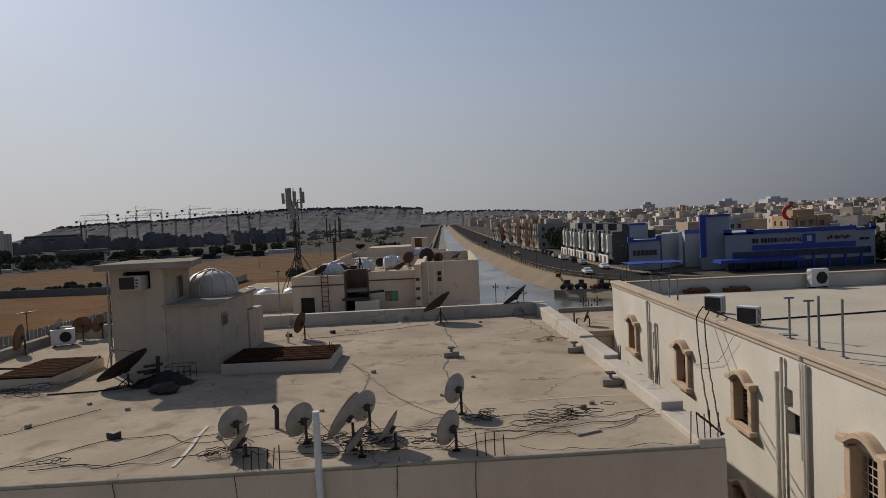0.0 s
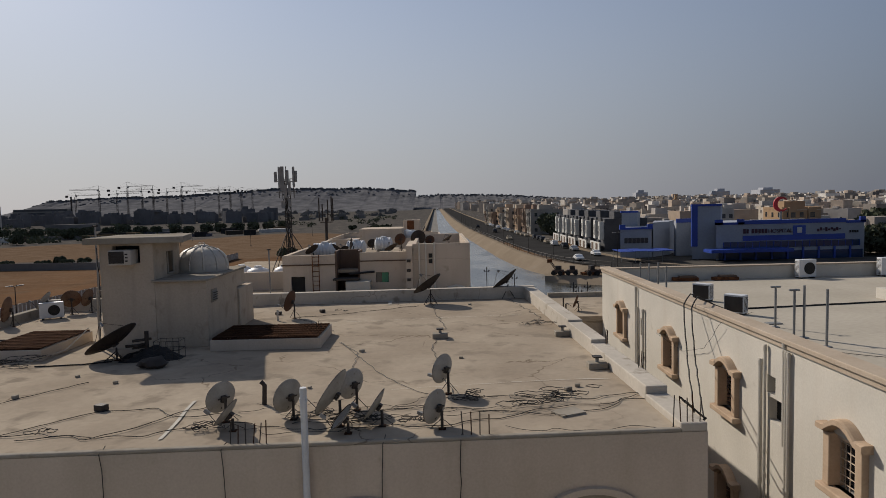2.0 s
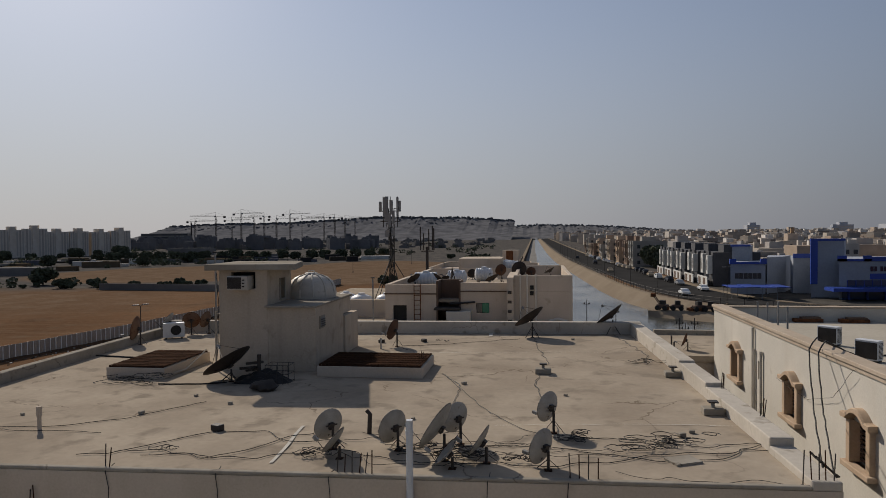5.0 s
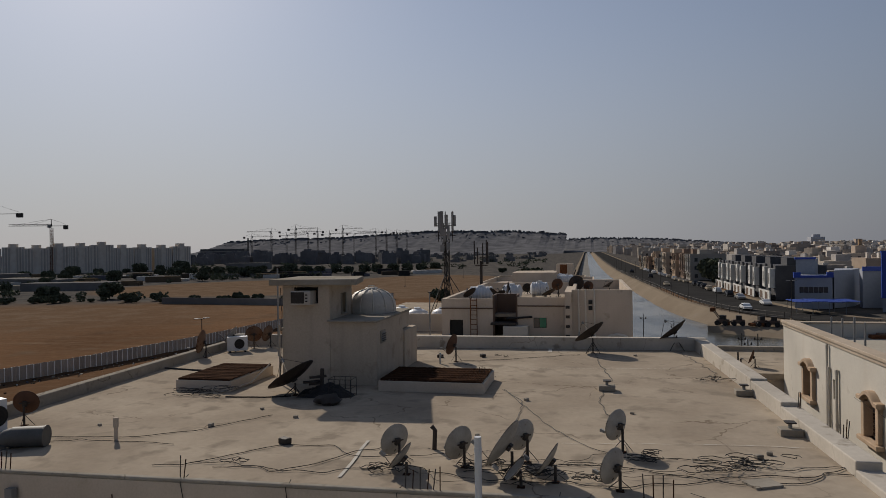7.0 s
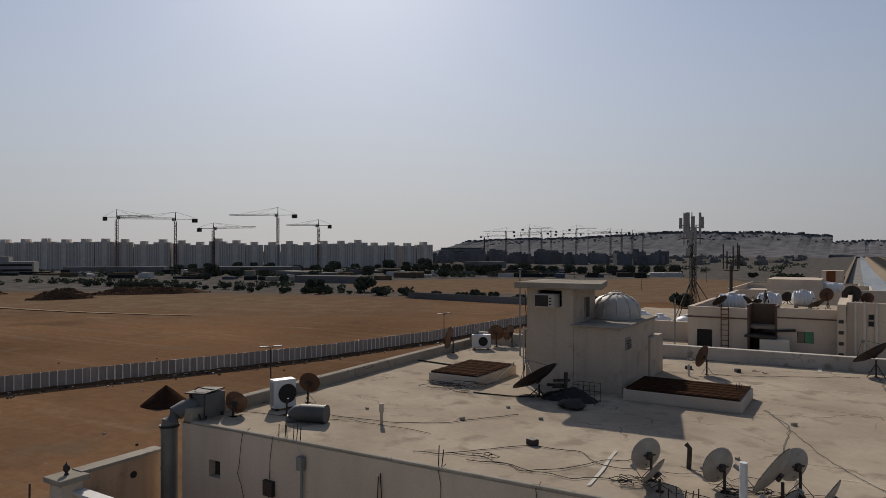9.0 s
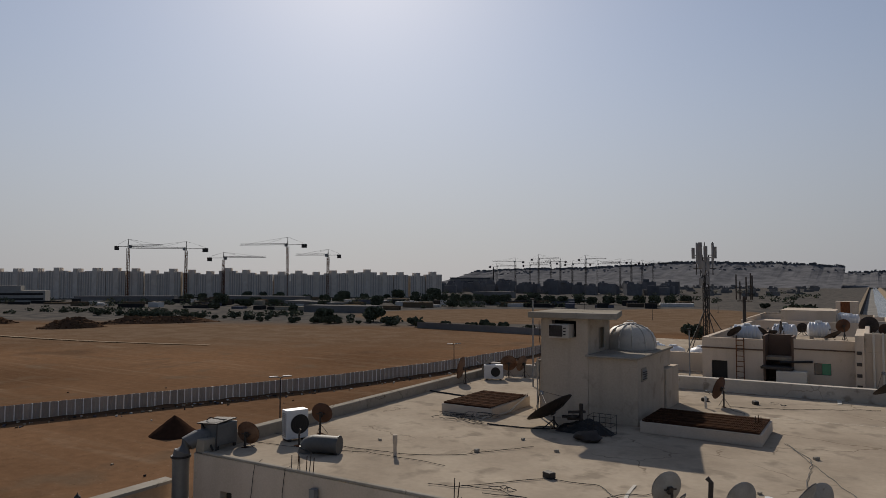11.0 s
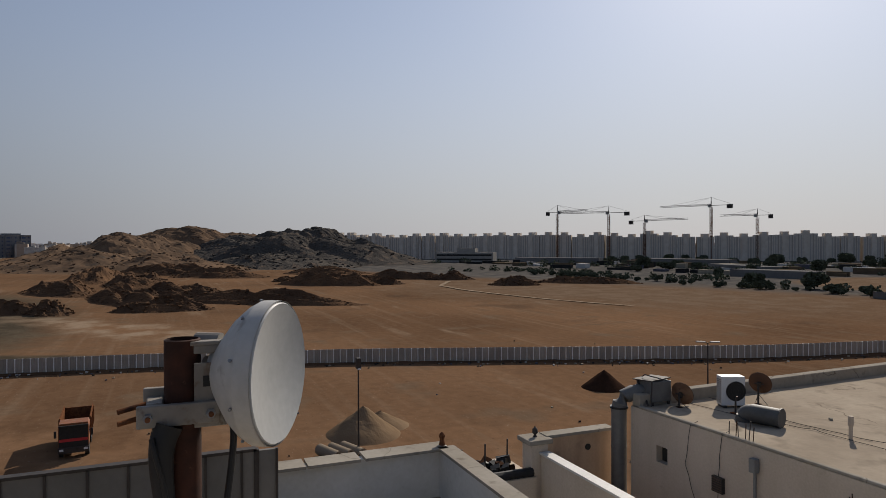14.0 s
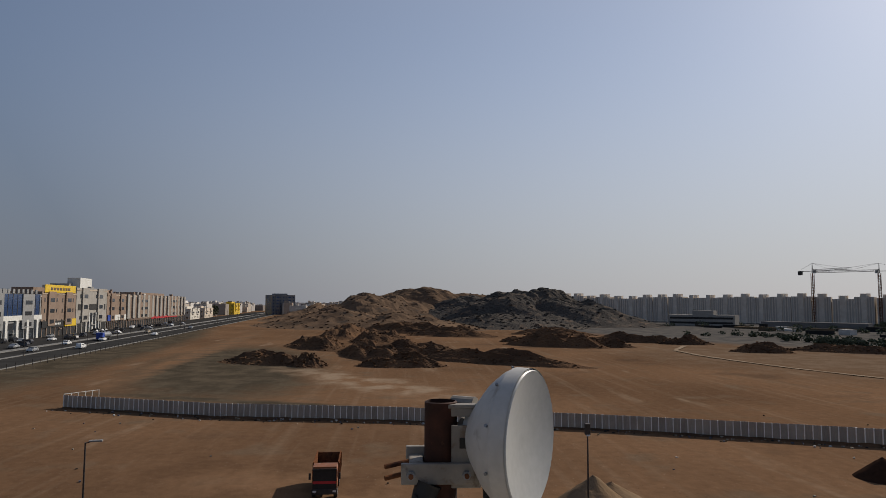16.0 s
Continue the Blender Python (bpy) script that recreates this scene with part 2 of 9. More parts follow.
RADOME = mat("radome", (0.41, 0.415, 0.405), (0.375, 0.38, 0.37), 0.35, scale=4, fine=40, bump=0.02, depth=0.002, spec=0.5)
GREY_PAINT = mat("grey_paint", (0.231, 0.231, 0.226), (0.182, 0.182, 0.179), 0.6, scale=1.0, fine=9, bump=0.06, vary=0.12)
FENCE = mat("fence_sheet", (0.36, 0.315, 0.265), (0.29, 0.252, 0.21), 0.6, scale=0.6, fine=5, bump=0.1, vary=0.14)
STEEL = mat("galvanised", (0.252, 0.258, 0.264), (0.198, 0.204, 0.21), 0.5, 0.6, scale=3, fine=20, bump=0.05)
DARK_STEEL = mat("dark_steel", (0.06, 0.052, 0.047), (0.04, 0.035, 0.032), 0.65, 0.3, scale=4, fine=30, bump=0.1)
# Rubber and cable black; also painted shade in shop fronts and fan openings.
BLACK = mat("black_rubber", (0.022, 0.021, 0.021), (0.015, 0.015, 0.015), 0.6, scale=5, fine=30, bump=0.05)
RUST = mat("rust", (0.20, 0.085, 0.04), (0.10, 0.045, 0.026), 0.9, 0.1, scale=5, fine=45, bump=0.5, depth=0.006, c=(0.055, 0.03, 0.022), cut=0.55)
POLE_RUST = mat("rusty_pole", (0.062, 0.022, 0.012), (0.022, 0.010, 0.007), 0.8, 0.15, scale=11, fine=90, bump=0.4, depth=0.002, c=(0.13, 0.062, 0.034), cut=0.66)
DISH_GREY = mat("weathered_dish", (0.345, 0.33, 0.3), (0.27, 0.255, 0.229), 0.7, scale=4, fine=30, bump=0.06, c=(0.18, 0.112, 0.0675), cut=0.66, vary=0.1)
DISH_DARK = mat("mesh_dish", (0.055, 0.042, 0.036), (0.035, 0.028, 0.025), 0.75, 0.2, scale=3, fine=60, bump=0.3)
DISH_RUST = mat("rusty_dish", (0.105, 0.052, 0.030), (0.075, 0.038, 0.024), 0.8, scale=3, fine=30, bump=0.2, c=(0.09, 0.045, 0.03), cut=0.6)
BROWN = mat("brown_clad", (0.13, 0.085, 0.06), (0.09, 0.06, 0.045), 0.7, scale=1, fine=9, bump=0.1)
# Near-black that paints the shade inside openings; doors and letters share it.
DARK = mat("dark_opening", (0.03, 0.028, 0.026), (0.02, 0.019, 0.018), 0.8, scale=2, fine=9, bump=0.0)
GLASS = mat("window_glass", (0.035, 0.042, 0.05), (0.025, 0.03, 0.036), 0.12, scale=1, fine=4, bump=0.02, spec=0.6)
BLUE = mat("blue_cladding", (0.02, 0.06, 0.33), (0.016, 0.048, 0.27), 0.45, scale=0.3, fine=2, bump=0.03, spec=0.5)
BLUE_GREY = mat("grey_blue_wall", (0.32, 0.34, 0.38), (0.275, 0.295, 0.33), 0.7, scale=0.15, fine=2, bump=0.05)
BLUE_GLASS = mat("blue_glass", (0.02, 0.045, 0.11), (0.015, 0.035, 0.09), 0.15, scale=0.3, fine=2, bump=0.02, spec=0.6)
SIGN_DARK = mat("maroon_letters", (0.055, 0.018, 0.035), (0.045, 0.015, 0.03), 0.5, scale=0.5, fine=3, bump=0.02)
RED = mat("red_sign", (0.42, 0.03, 0.035), (0.36, 0.025, 0.03), 0.5, scale=0.5, fine=3, bump=0.02)
YELLOW = mat("yellow_sign", (0.62, 0.42, 0.03), (0.56, 0.37, 0.025), 0.5, scale=0.5, fine=3, bump=0.02)
GREEN = mat("green_glass", (0.04, 0.22, 0.13), (0.03, 0.17, 0.10), 0.2, scale=1, fine=6, bump=0.02)
# Leaf greens, lifted in colour to allow for distance haze.
LEAF = island_mat("leaves", [(0.08, 0.092, 0.06), (0.10, 0.11, 0.072), (0.066, 0.076, 0.05), (0.115, 0.12, 0.085)])
BARK = mat("bark", (0.12, 0.085, 0.06), (0.08, 0.055, 0.04), 0.95, scale=3, fine=20, bump=0.5)
CITY = island_mat("distant_walls", [(0.42, 0.37, 0.31), (0.50, 0.46, 0.41), (0.36, 0.29, 0.23), (0.60, 0.57, 0.53), (0.30, 0.265, 0.23), (0.44, 0.36, 0.29), (0.20, 0.18, 0.165), (0.38, 0.355, 0.33)])
# Flats' wall colours, raised to stand in for the haze before them.
CITY_GREY = island_mat("distant_flats", [(0.56, 0.50, 0.43), (0.60, 0.535, 0.46), (0.52, 0.465, 0.40), (0.63, 0.565, 0.485)])
# Scrub-mottled grey with the distance haze put into the colour.
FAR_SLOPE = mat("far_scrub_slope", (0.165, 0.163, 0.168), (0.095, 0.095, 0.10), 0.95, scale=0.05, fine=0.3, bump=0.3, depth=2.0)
# Bluish grey that paints distance haze onto far blocks.
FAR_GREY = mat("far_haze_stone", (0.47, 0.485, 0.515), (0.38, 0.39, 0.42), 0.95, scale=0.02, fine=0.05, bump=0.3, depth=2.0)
LANE_WHITE = mat("road_paint", (0.2, 0.193, 0.178), (0.15, 0.143, 0.132), 0.8, scale=1, fine=6, bump=0.02)


def water_mat():
    m = bpy.data.materials.new("canal_water")
    m.use_nodes = True
    t, n = m.node_tree, m.node_tree.nodes
    p = n["Principled BSDF"]
    geo, noi, st = n.new("ShaderNodeNewGeometry"), n.new("ShaderNodeTexNoise"), n.new("ShaderNodeTexNoise")
    noi.inputs["Scale"].default_value, noi.inputs["Detail"].default_value = 0.9, 6.0
    mp = n.new("ShaderNodeMapping")
    mp.inputs["Scale"].default_value = (0.10, 0.05, 1.0)
    t.links.new(geo.outputs["Position"], mp.inputs["Vector"])
    t.links.new(mp.outputs["Vector"], st.inputs["Vector"])
    st.inputs["Scale"].default_value, st.inputs["Detail"].default_value = 1.0, 7.0
    t.links.new(geo.outputs["Position"], noi.inputs["Vector"])
    # Streaked base colour: pale scum, with dark reflection bands painted in.
    ramp = n.new("ShaderNodeValToRGB")
    ramp.color_ramp.elements[0].position, ramp.color_ramp.elements[1].position = 0.42, 0.60
    ramp.color_ramp.elements[0].color, ramp.color_ramp.elements[1].color = (0.028, 0.03, 0.026, 1), (0.17, 0.165, 0.145, 1)
    t.links.new(st.outputs["Fac"], ramp.inputs["Fac"])
    t.links.new(ramp.outputs["Color"], p.inputs["Base Color"])
    p.inputs["Roughness"].default_value = 0.22
    bp = n.new("ShaderNodeBump")
    bp.inputs["Strength"].default_value, bp.inputs["Distance"].default_value = 0.25, 0.15
    t.links.new(noi.outputs["Fac"], bp.inputs["Height"])
    t.links.new(bp.outputs["Normal"], p.inputs["Normal"])
    return m


WATER = water_mat()
DUCT = mat("dull_duct", (0.17, 0.17, 0.165), (0.12, 0.12, 0.118), 0.55, 0.3, scale=2, fine=14, bump=0.05)
DUCT_DARK = mat("grimy_duct", (0.105, 0.105, 0.103), (0.072, 0.072, 0.07), 0.6, 0.2, scale=2, fine=14, bump=0.08)
BAY = mat("dark_grey_bay", (0.075, 0.075, 0.08), (0.055, 0.055, 0.06), 0.7, scale=0.5, fine=4, bump=0.05)
TOWER_PLASTER = mat("grimy_tower_plaster", (0.49, 0.415, 0.33), (0.415, 0.35, 0.275), 0.92, scale=0.6, fine=16, bump=0.3, depth=0.008, c=(0.35, 0.29, 0.225), cut=0.6)
GRATE = mat("grate_rust", (0.06, 0.030, 0.017), (0.034, 0.019, 0.013), 0.85, 0.1, scale=4, fine=30, bump=0.4, depth=0.004)
DISH_MIX = mat("peeling_dish", (0.20, 0.125, 0.078), (0.12, 0.06, 0.034), 0.8, scale=3, fine=25, bump=0.15, c=(0.085, 0.04, 0.022), cut=0.57)
WHITEWASH = mat("worn_whitewash", (0.50, 0.455, 0.39), (0.41, 0.37, 0.315), 0.92, scale=0.7, fine=10, bump=0.35, depth=0.01, c=(0.27, 0.235, 0.19), cut=0.60)
BED_GREY = mat("dry_canal_bed", (0.26, 0.25, 0.23), (0.19, 0.18, 0.165), 0.9, scale=0.08, fine=0.9, bump=0.2, c=(0.13, 0.125, 0.11), cut=0.6)
DEBRIS = island_mat("litter", [(0.5, 0.48, 0.45), (0.06, 0.05, 0.04), (0.12, 0.09, 0.06), (0.03, 0.03, 0.03), (0.3, 0.26, 0.2), (0.1, 0.1, 0.12)])
TRUCK_TAN = mat("dusty_truck_paint", (0.24, 0.085, 0.032), (0.17, 0.062, 0.026), 0.6, scale=1.2, fine=6, bump=0.1, c=(0.2, 0.13, 0.09), cut=0.58)
AVENUE_PINK = mat("pinkish_render", (0.25, 0.188, 0.148), (0.21, 0.157, 0.122), 0.9, scale=0.3, fine=4, bump=0.1)
AVENUE_PALE = mat("dusty_white_render", (0.33, 0.31, 0.28), (0.275, 0.257, 0.23), 0.9, scale=0.3, fine=4, bump=0.1)
AGED_WHITE = mat("aged_tank_plastic", (0.50, 0.465, 0.41), (0.43, 0.395, 0.345), 0.55, scale=1.2, fine=14, bump=0.06, c=(0.36, 0.32, 0.27), cut=0.62)
PLOT_WALL = mat("orange_plot_plaster", (0.56, 0.40, 0.275), (0.47, 0.33, 0.22), 0.9, scale=0.6, fine=16, bump=0.25, depth=0.006, c=(0.36, 0.26, 0.18), cut=0.62)
# White screen sheet, its shade put into a darker colour.
SCREEN = mat("dull_screen_sheet", (0.15, 0.143, 0.13), (0.115, 0.11, 0.10), 0.7, scale=1.0, fine=9, bump=0.06, vary=0.1)
HILL_TAN = mat("tipped_soil_hill", (0.165, 0.108, 0.070), (0.085, 0.060, 0.043), 0.95, scale=0.05, fine=0.8, bump=0.6, depth=0.5, c=(0.085, 0.068, 0.054), cut=0.58)
FENCE_WHITE = mat("white_fence_post", (0.8, 0.79, 0.76), (0.72, 0.71, 0.68), 0.5, scale=2, fine=9, bump=0.05)
DISH_WHITE = mat("chalky_white_paint", (0.45, 0.44, 0.415), (0.40, 0.388, 0.362), 0.55, scale=6, fine=40, bump=0.04, depth=0.002, c=(0.33, 0.31, 0.28), cut=0.62)
OFFICE = mat("grey_office_cladding", (0.15, 0.155, 0.168), (0.12, 0.124, 0.135), 0.6, scale=0.3, fine=3, bump=0.03)
CLAMP = mat("weathered_clamp", (0.27, 0.245, 0.21), (0.185, 0.165, 0.14), 0.7, scale=8, fine=40, bump=0.1, depth=0.002, c=(0.14, 0.10, 0.07), cut=0.58)
# Darker wall tone that paints the shade of upright recesses.
RECESS_SHADE = mat("shaded_recess", (0.40, 0.355, 0.31), (0.35, 0.31, 0.27), 0.8, scale=0.2, fine=2, bump=0.0)
# Panes paled towards the wall colour, as haze would leave them.
PANE_FAR = mat("far_panes", (0.44, 0.40, 0.355), (0.40, 0.365, 0.325), 0.6, scale=0.2, fine=2, bump=0.0)


def add_cracks(m, scale, width, colour, amount):
    """Thin branching cracks over a surface's colour."""
    t, n = m.node_tree, m.node_tree.nodes
    p = n["Principled BSDF"]
    old = p.inputs["Base Color"].links[0].from_socket
    geo, warp, add, vor = n.new("ShaderNodeNewGeometry"), n.new("ShaderNodeTexNoise"), n.new("ShaderNodeMixRGB"), n.new("ShaderNodeTexVoronoi")
    warp.inputs["Scale"].default_value, warp.inputs["Detail"].default_value = 1.3, 6.0
    add.blend_type, add.inputs["Fac"].default_value = "ADD", 0.9
    vor.feature, vor.inputs["Scale"].default_value = "DISTANCE_TO_EDGE", scale
    line, part_of, mul, mix = n.new("ShaderNodeMapRange"), n.new("ShaderNodeMapRange"), n.new("ShaderNodeMath"), n.new("ShaderNodeMixRGB")
    line.inputs["From Min"].default_value, line.inputs["From Max"].default_value = width, width * 0.3
    part_of.inputs["From Min"].default_value, part_of.inputs["From Max"].default_value = 0.48, 0.6
    part_of.inputs["To Max"].default_value = amount
    where = n.new("ShaderNodeTexNoise")
    where.inputs["Scale"].default_value = 0.5
    mul.operation = "MULTIPLY"
    mix.inputs["Color2"].default_value = (*colour, 1)
    for a, b in ((geo.outputs["Position"], warp.inputs["Vector"]), (geo.outputs["Position"], add.inputs["Color1"]), (warp.outputs["Color"], add.inputs["Color2"]), (add.outputs["Color"], vor.inputs["Vector"]), (vor.outputs["Distance"], line.inputs["Value"]), (geo.outputs["Position"], where.inputs["Vector"]), (where.outputs["Fac"], part_of.inputs["Value"]), (line.outputs["Result"], mul.inputs[0]), (part_of.outputs["Result"], mul.inputs[1]), (mul.outputs["Value"], mix.inputs["Fac"]), (old, mix.inputs["Color1"]), (mix.outputs["Color"], p.inputs["Base Color"])):
        t.links.new(a, b)


add_cracks(ROOF, 0.28, 0.007, (0.12, 0.09, 0.065), 0.65)
add_cracks(PARAPET, 0.5, 0.012, (0.11, 0.085, 0.065), 0.7)
add_cracks(WHITEWASH, 0.5, 0.010, (0.18, 0.14, 0.105), 0.45)
add_cracks(TOWER_PLASTER, 0.35, 0.005, (0.24, 0.19, 0.145), 0.22)


def add_streaks(m, colour, amount):
    """Rain streaks and grime that run down a wall."""
    t, n = m.node_tree, m.node_tree.nodes
    p = n["Principled BSDF"]
    old = p.inputs["Base Color"].links[0].from_socket
    geo, mp, noi, rng, mix = n.new("ShaderNodeNewGeometry"), n.new("ShaderNodeMapping"), n.new("ShaderNodeTexNoise"), n.new("ShaderNodeMapRange"), n.new("ShaderNodeMixRGB")
    mp.inputs["Scale"].default_value = (2.2, 2.2, 0.22)
    noi.inputs["Scale"].default_value, noi.inputs["Detail"].default_value = 1.0, 7.0
    rng.inputs["From Min"].default_value, rng.inputs["From Max"].default_value, rng.inputs["To Max"].default_value = 0.50, 0.72, amount
    mix.inputs["Color2"].default_value = (*colour, 1)
    for a, b in ((geo.outputs["Position"], mp.inputs["Vector"]), (mp.outputs["Vector"], noi.inputs["Vector"]), (noi.outputs["Fac"], rng.inputs["Value"]), (rng.outputs["Result"], mix.inputs["Fac"]), (old, mix.inputs["Color1"]), (mix.outputs["Color"], p.inputs["Base Color"])):
        t.links.new(a, b)


add_streaks(TOWER_PLASTER, (0.22, 0.175, 0.13), 0.3)
add_streaks(PLASTER, (0.45, 0.39, 0.32), 0.2)
add_streaks(PLASTER_WARM, (0.33, 0.27, 0.20), 0.2)
add_streaks(AGED_WHITE, (0.25, 0.21, 0.165), 0.25)
add_streaks(PLOT_WALL, (0.30, 0.20, 0.13), 0.5)
add_streaks(POLE_RUST, (0.02, 0.013, 0.011), 0.8)

# ---- building tools ----
def thing(name, label, category, x=0, y=0, z=0, rz=0, group="", kind=""):
    ob = new(name)
    ob.empty_display_size = 0.2
    ob.matrix_basis = pose(x, y, z, 0, 0, rz)
    return tagged(ob, label, category, group, kind)


def part(name, bm, material, parent=None, label="", smooth=False):
    me = bpy.data.meshes.new(name)
    bmesh.ops.recalc_face_normals(bm, faces=bm.faces)
    bm.to_mesh(me)
    bm.free()
    me.materials.append(material)
    if smooth:
        me.shade_smooth()
        me.set_sharp_from_angle(angle=radians(40))
    ob = new(name, me)
    ob.parent = parent
    return tagged(ob, label) if label else ob


def again(ob, x, y, z, rz=0, parent=None, m=None):
    """Another piece on the same mesh."""
    o = new(ob.name.split(".")[0], ob.data)
    o.parent = parent if parent else ob.parent
    o.matrix_basis = m if m else pose(x, y, z, 0, 0, rz)
    return o


def box(bm, x0, y0, z0, x1, y1, z1, m=None, bevel=0.0):
    v = [bm.verts.new((x, y, z)) for z in (z0, z1) for x, y in ((x0, y0), (x1, y0), (x1, y1), (x0, y1))]
    f = [bm.faces.new([v[i] for i in q]) for q in ((3, 2, 1, 0), (4, 5, 6, 7), (0, 1, 5, 4), (1, 2, 6, 5), (2, 3, 7, 6), (3, 0, 4, 7))]
    if m:
        bmesh.ops.transform(bm, matrix=m, verts=v)
    if bevel:
        bmesh.ops.bevel(bm, geom=list({e for q in f for e in q.edges}), offset=bevel, segments=2, affect="EDGES", profile=0.5)
    return bm


def B(*a, **k):
    return box(bmesh.new(), *a, **k)


def tube(bm, pts, r, n=6, r2=None, closed=True):
    """A round bar along points, tapering to r2."""
    pts = [Vector(p) for p in pts]
    rings = []
    for i, p in enumerate(pts):
        d = (pts[min(i + 1, len(pts) - 1)] - pts[max(i - 1, 0)]).normalized()
        a = d.cross(Vector((0, 0, 1)) if abs(d.z) < 0.9 else Vector((1, 0, 0))).normalized()
        b = d.cross(a)
        q = r + ((r2 if r2 is not None else r) - r) * i / (len(pts) - 1)
        rings.append([bm.verts.new(p + q * (math.cos(2 * math.pi * k / n) * a + math.sin(2 * math.pi * k / n) * b)) for k in range(n)])
    for s, e in zip(rings, rings[1:]):
        for k in range(n):
            bm.faces.new((s[k], s[(k + 1) % n], e[(k + 1) % n], e[k]))
    if closed:
        bm.faces.new(rings[0][::-1])
        bm.faces.new(rings[-1])
    return bm


def T(*a, **k):
    return tube(bmesh.new(), *a, **k)


def lathe(profile, n=24, m=None, cap=False):
    bm = bmesh.new()
    rings = []
    for r, z in profile:
        if r < 1e-5:
            rings.append([bm.verts.new((0, 0, z))])
        else:
            rings.append([bm.verts.new((r * math.cos(2 * math.pi * k / n), r * math.sin(2 * math.pi * k / n), z)) for k in range(n)])
    for s, e in zip(rings, rings[1:]):
        for k in range(n):
            q = [s[k % len(s)], s[(k + 1) % len(s)], e[(k + 1) % len(e)], e[k % len(e)]]
            q = list(dict.fromkeys(q))
            if len(q) > 2:
                bm.faces.new(q)
    if m:
        bm.transform(m)
    return bm


def strip(bm, rows):
    """A sheet over equal rows of points."""
    g = [[bm.verts.new(p) for p in row] for row in rows]
    for a, b in zip(g, g[1:]):
        for i in range(len(a) - 1):
            bm.faces.new((a[i], a[i + 1], b[i + 1], b[i]))
    return bm


def wire(points, sag=0.0, wob=0.0, seed=0, step=0.25):
    """Points of a loosely lying cable through the given ones."""
    r = random.Random(seed)
    out = []
    pts = [Vector(p) for p in points]
    for a, b in zip(pts, pts[1:]):
        k = max(2, int((b - a).length / step))
        for i in range(k):
            f = i / k
            p = a.lerp(b, f)
            out.append(p + Vector((r.uniform(-wob, wob), r.uniform(-wob, wob), -sag * 4 * f * (1 - f))))
    out.append(pts[-1])
    for _ in range(2 if wob > 0.02 else 0):         # cut the corners: a cable bends softly
        out = [out[0]] + [a.lerp(b, f) for a, b in zip(out, out[1:]) for f in (0.25, 0.75)] + [out[-1]]
    return out


def soft(points, times=3):
    """The same line with its corners rounded off."""
    out = [Vector(p) for p in points]
    for _ in range(times):
        out = [out[0]] + [a.lerp(b, f) for a, b in zip(out, out[1:]) for f in (0.25, 0.75)] + [out[-1]]
    return out


def coil(x, y, z, r, turns, seed=0, flat=0.35):
    q = random.Random(seed)
    out, ph = [], q.uniform(0, 6)
    for i in range(int(turns * 12)):
        a = ph + i / 12 * 2 * math.pi
        rr = r * (0.65 + 0.35 * math.sin(i * 0.37 + ph))
        out.append((x + rr * math.cos(a), y + rr * flat * 1.6 * math.sin(a), z + 0.02 + 0.05 * q.random()))
    return out


def wall_with_holes(bm, x0, x1, z0, z1, y0, y1, holes):
    """A wall in the xz plane between y0 and y1, with openings (xa, za, xb, zb) right through it."""
    xs = sorted({x0, x1, *[v for h in holes for v in (h[0], h[2])]})
    zs = sorted({z0, z1, *[v for h in holes for v in (h[1], h[3])]})
    for xa, xb in zip(xs, xs[1:]):
        run = None
        for za, zb in zip(zs, zs[1:]):
            cx, cz = (xa + xb) / 2, (za + zb) / 2
            if any(h[0] < cx < h[2] and h[1] < cz < h[3] for h in holes):
                if run:
                    box(bm, xa, y0, run[0], xb, y1, run[1])
                run = None
            else:
                run = (run[0], zb) if run else (za, zb)
        if run:
            box(bm, xa, y0, run[0], xb, y1, run[1])
    bmesh.ops.remove_doubles(bm, verts=bm.verts, dist=1e-4)
    return bm

# ---- ground, canal and roads ----
# top of the canal's outer bank: y, x
BANK = [(62, 205), (112, 92), (118, 76), (124, 58), (130, 46.5), (136, 39.5), (141, 34.6), (147, 31.2), (154, 28.5), (163, 26.4), (174, 24.8), (190, 23.2), (215, 21.7), (240, 21.2), (294, 18.6), (375, 15.6), (480, 14.0), (671, 12.7), (1052, 11.5), (1573, 10.0), (3400, 5.0)]


def bank_x(y):
    y = min(max(y, 62), 3400)
    for (ya, xa), (yb, xb) in zip(BANK, BANK[1:]):
        if ya <= y <= yb:
            return xa + (xb - xa) * (y - ya) / (yb - ya)


def canal_x(u, y):
    w = min(max((u - 4.2) / 22.2, 0), 1)
    return u - 31.6 + (1 - w) * bank_x(min(max(y, 166), 215)) + w * bank_x(y)


US = [-3400, -1600, -800, -500, -340, -240, -180, -140, -110, -85, -65, -50, -35, -22, -10, -2, 2, 3.5, 4.2, 14, 24.5, 26.6, 31.5, 33, 46, 60, 90, 140, 220, 400, 800, 1700, 3400]
UZ = {4.2: -2.9, 14: -3.1, 24.5: -3.2, 26.6: -3.2, 31.5: -0.5, 3.5: -0.2, 33: -0.12, 46: -0.12, 60: -0.12}
YS = [-3000, -1500, -700, -400, -250, -170, -120, -90, -60, -40, -20, 0, 20, 40, 55, 65] + list(range(70, 170, 5)) + [180, 200, 230, 270, 330, 400, 500, 650, 850, 1100, 1500, 2200, 3400]


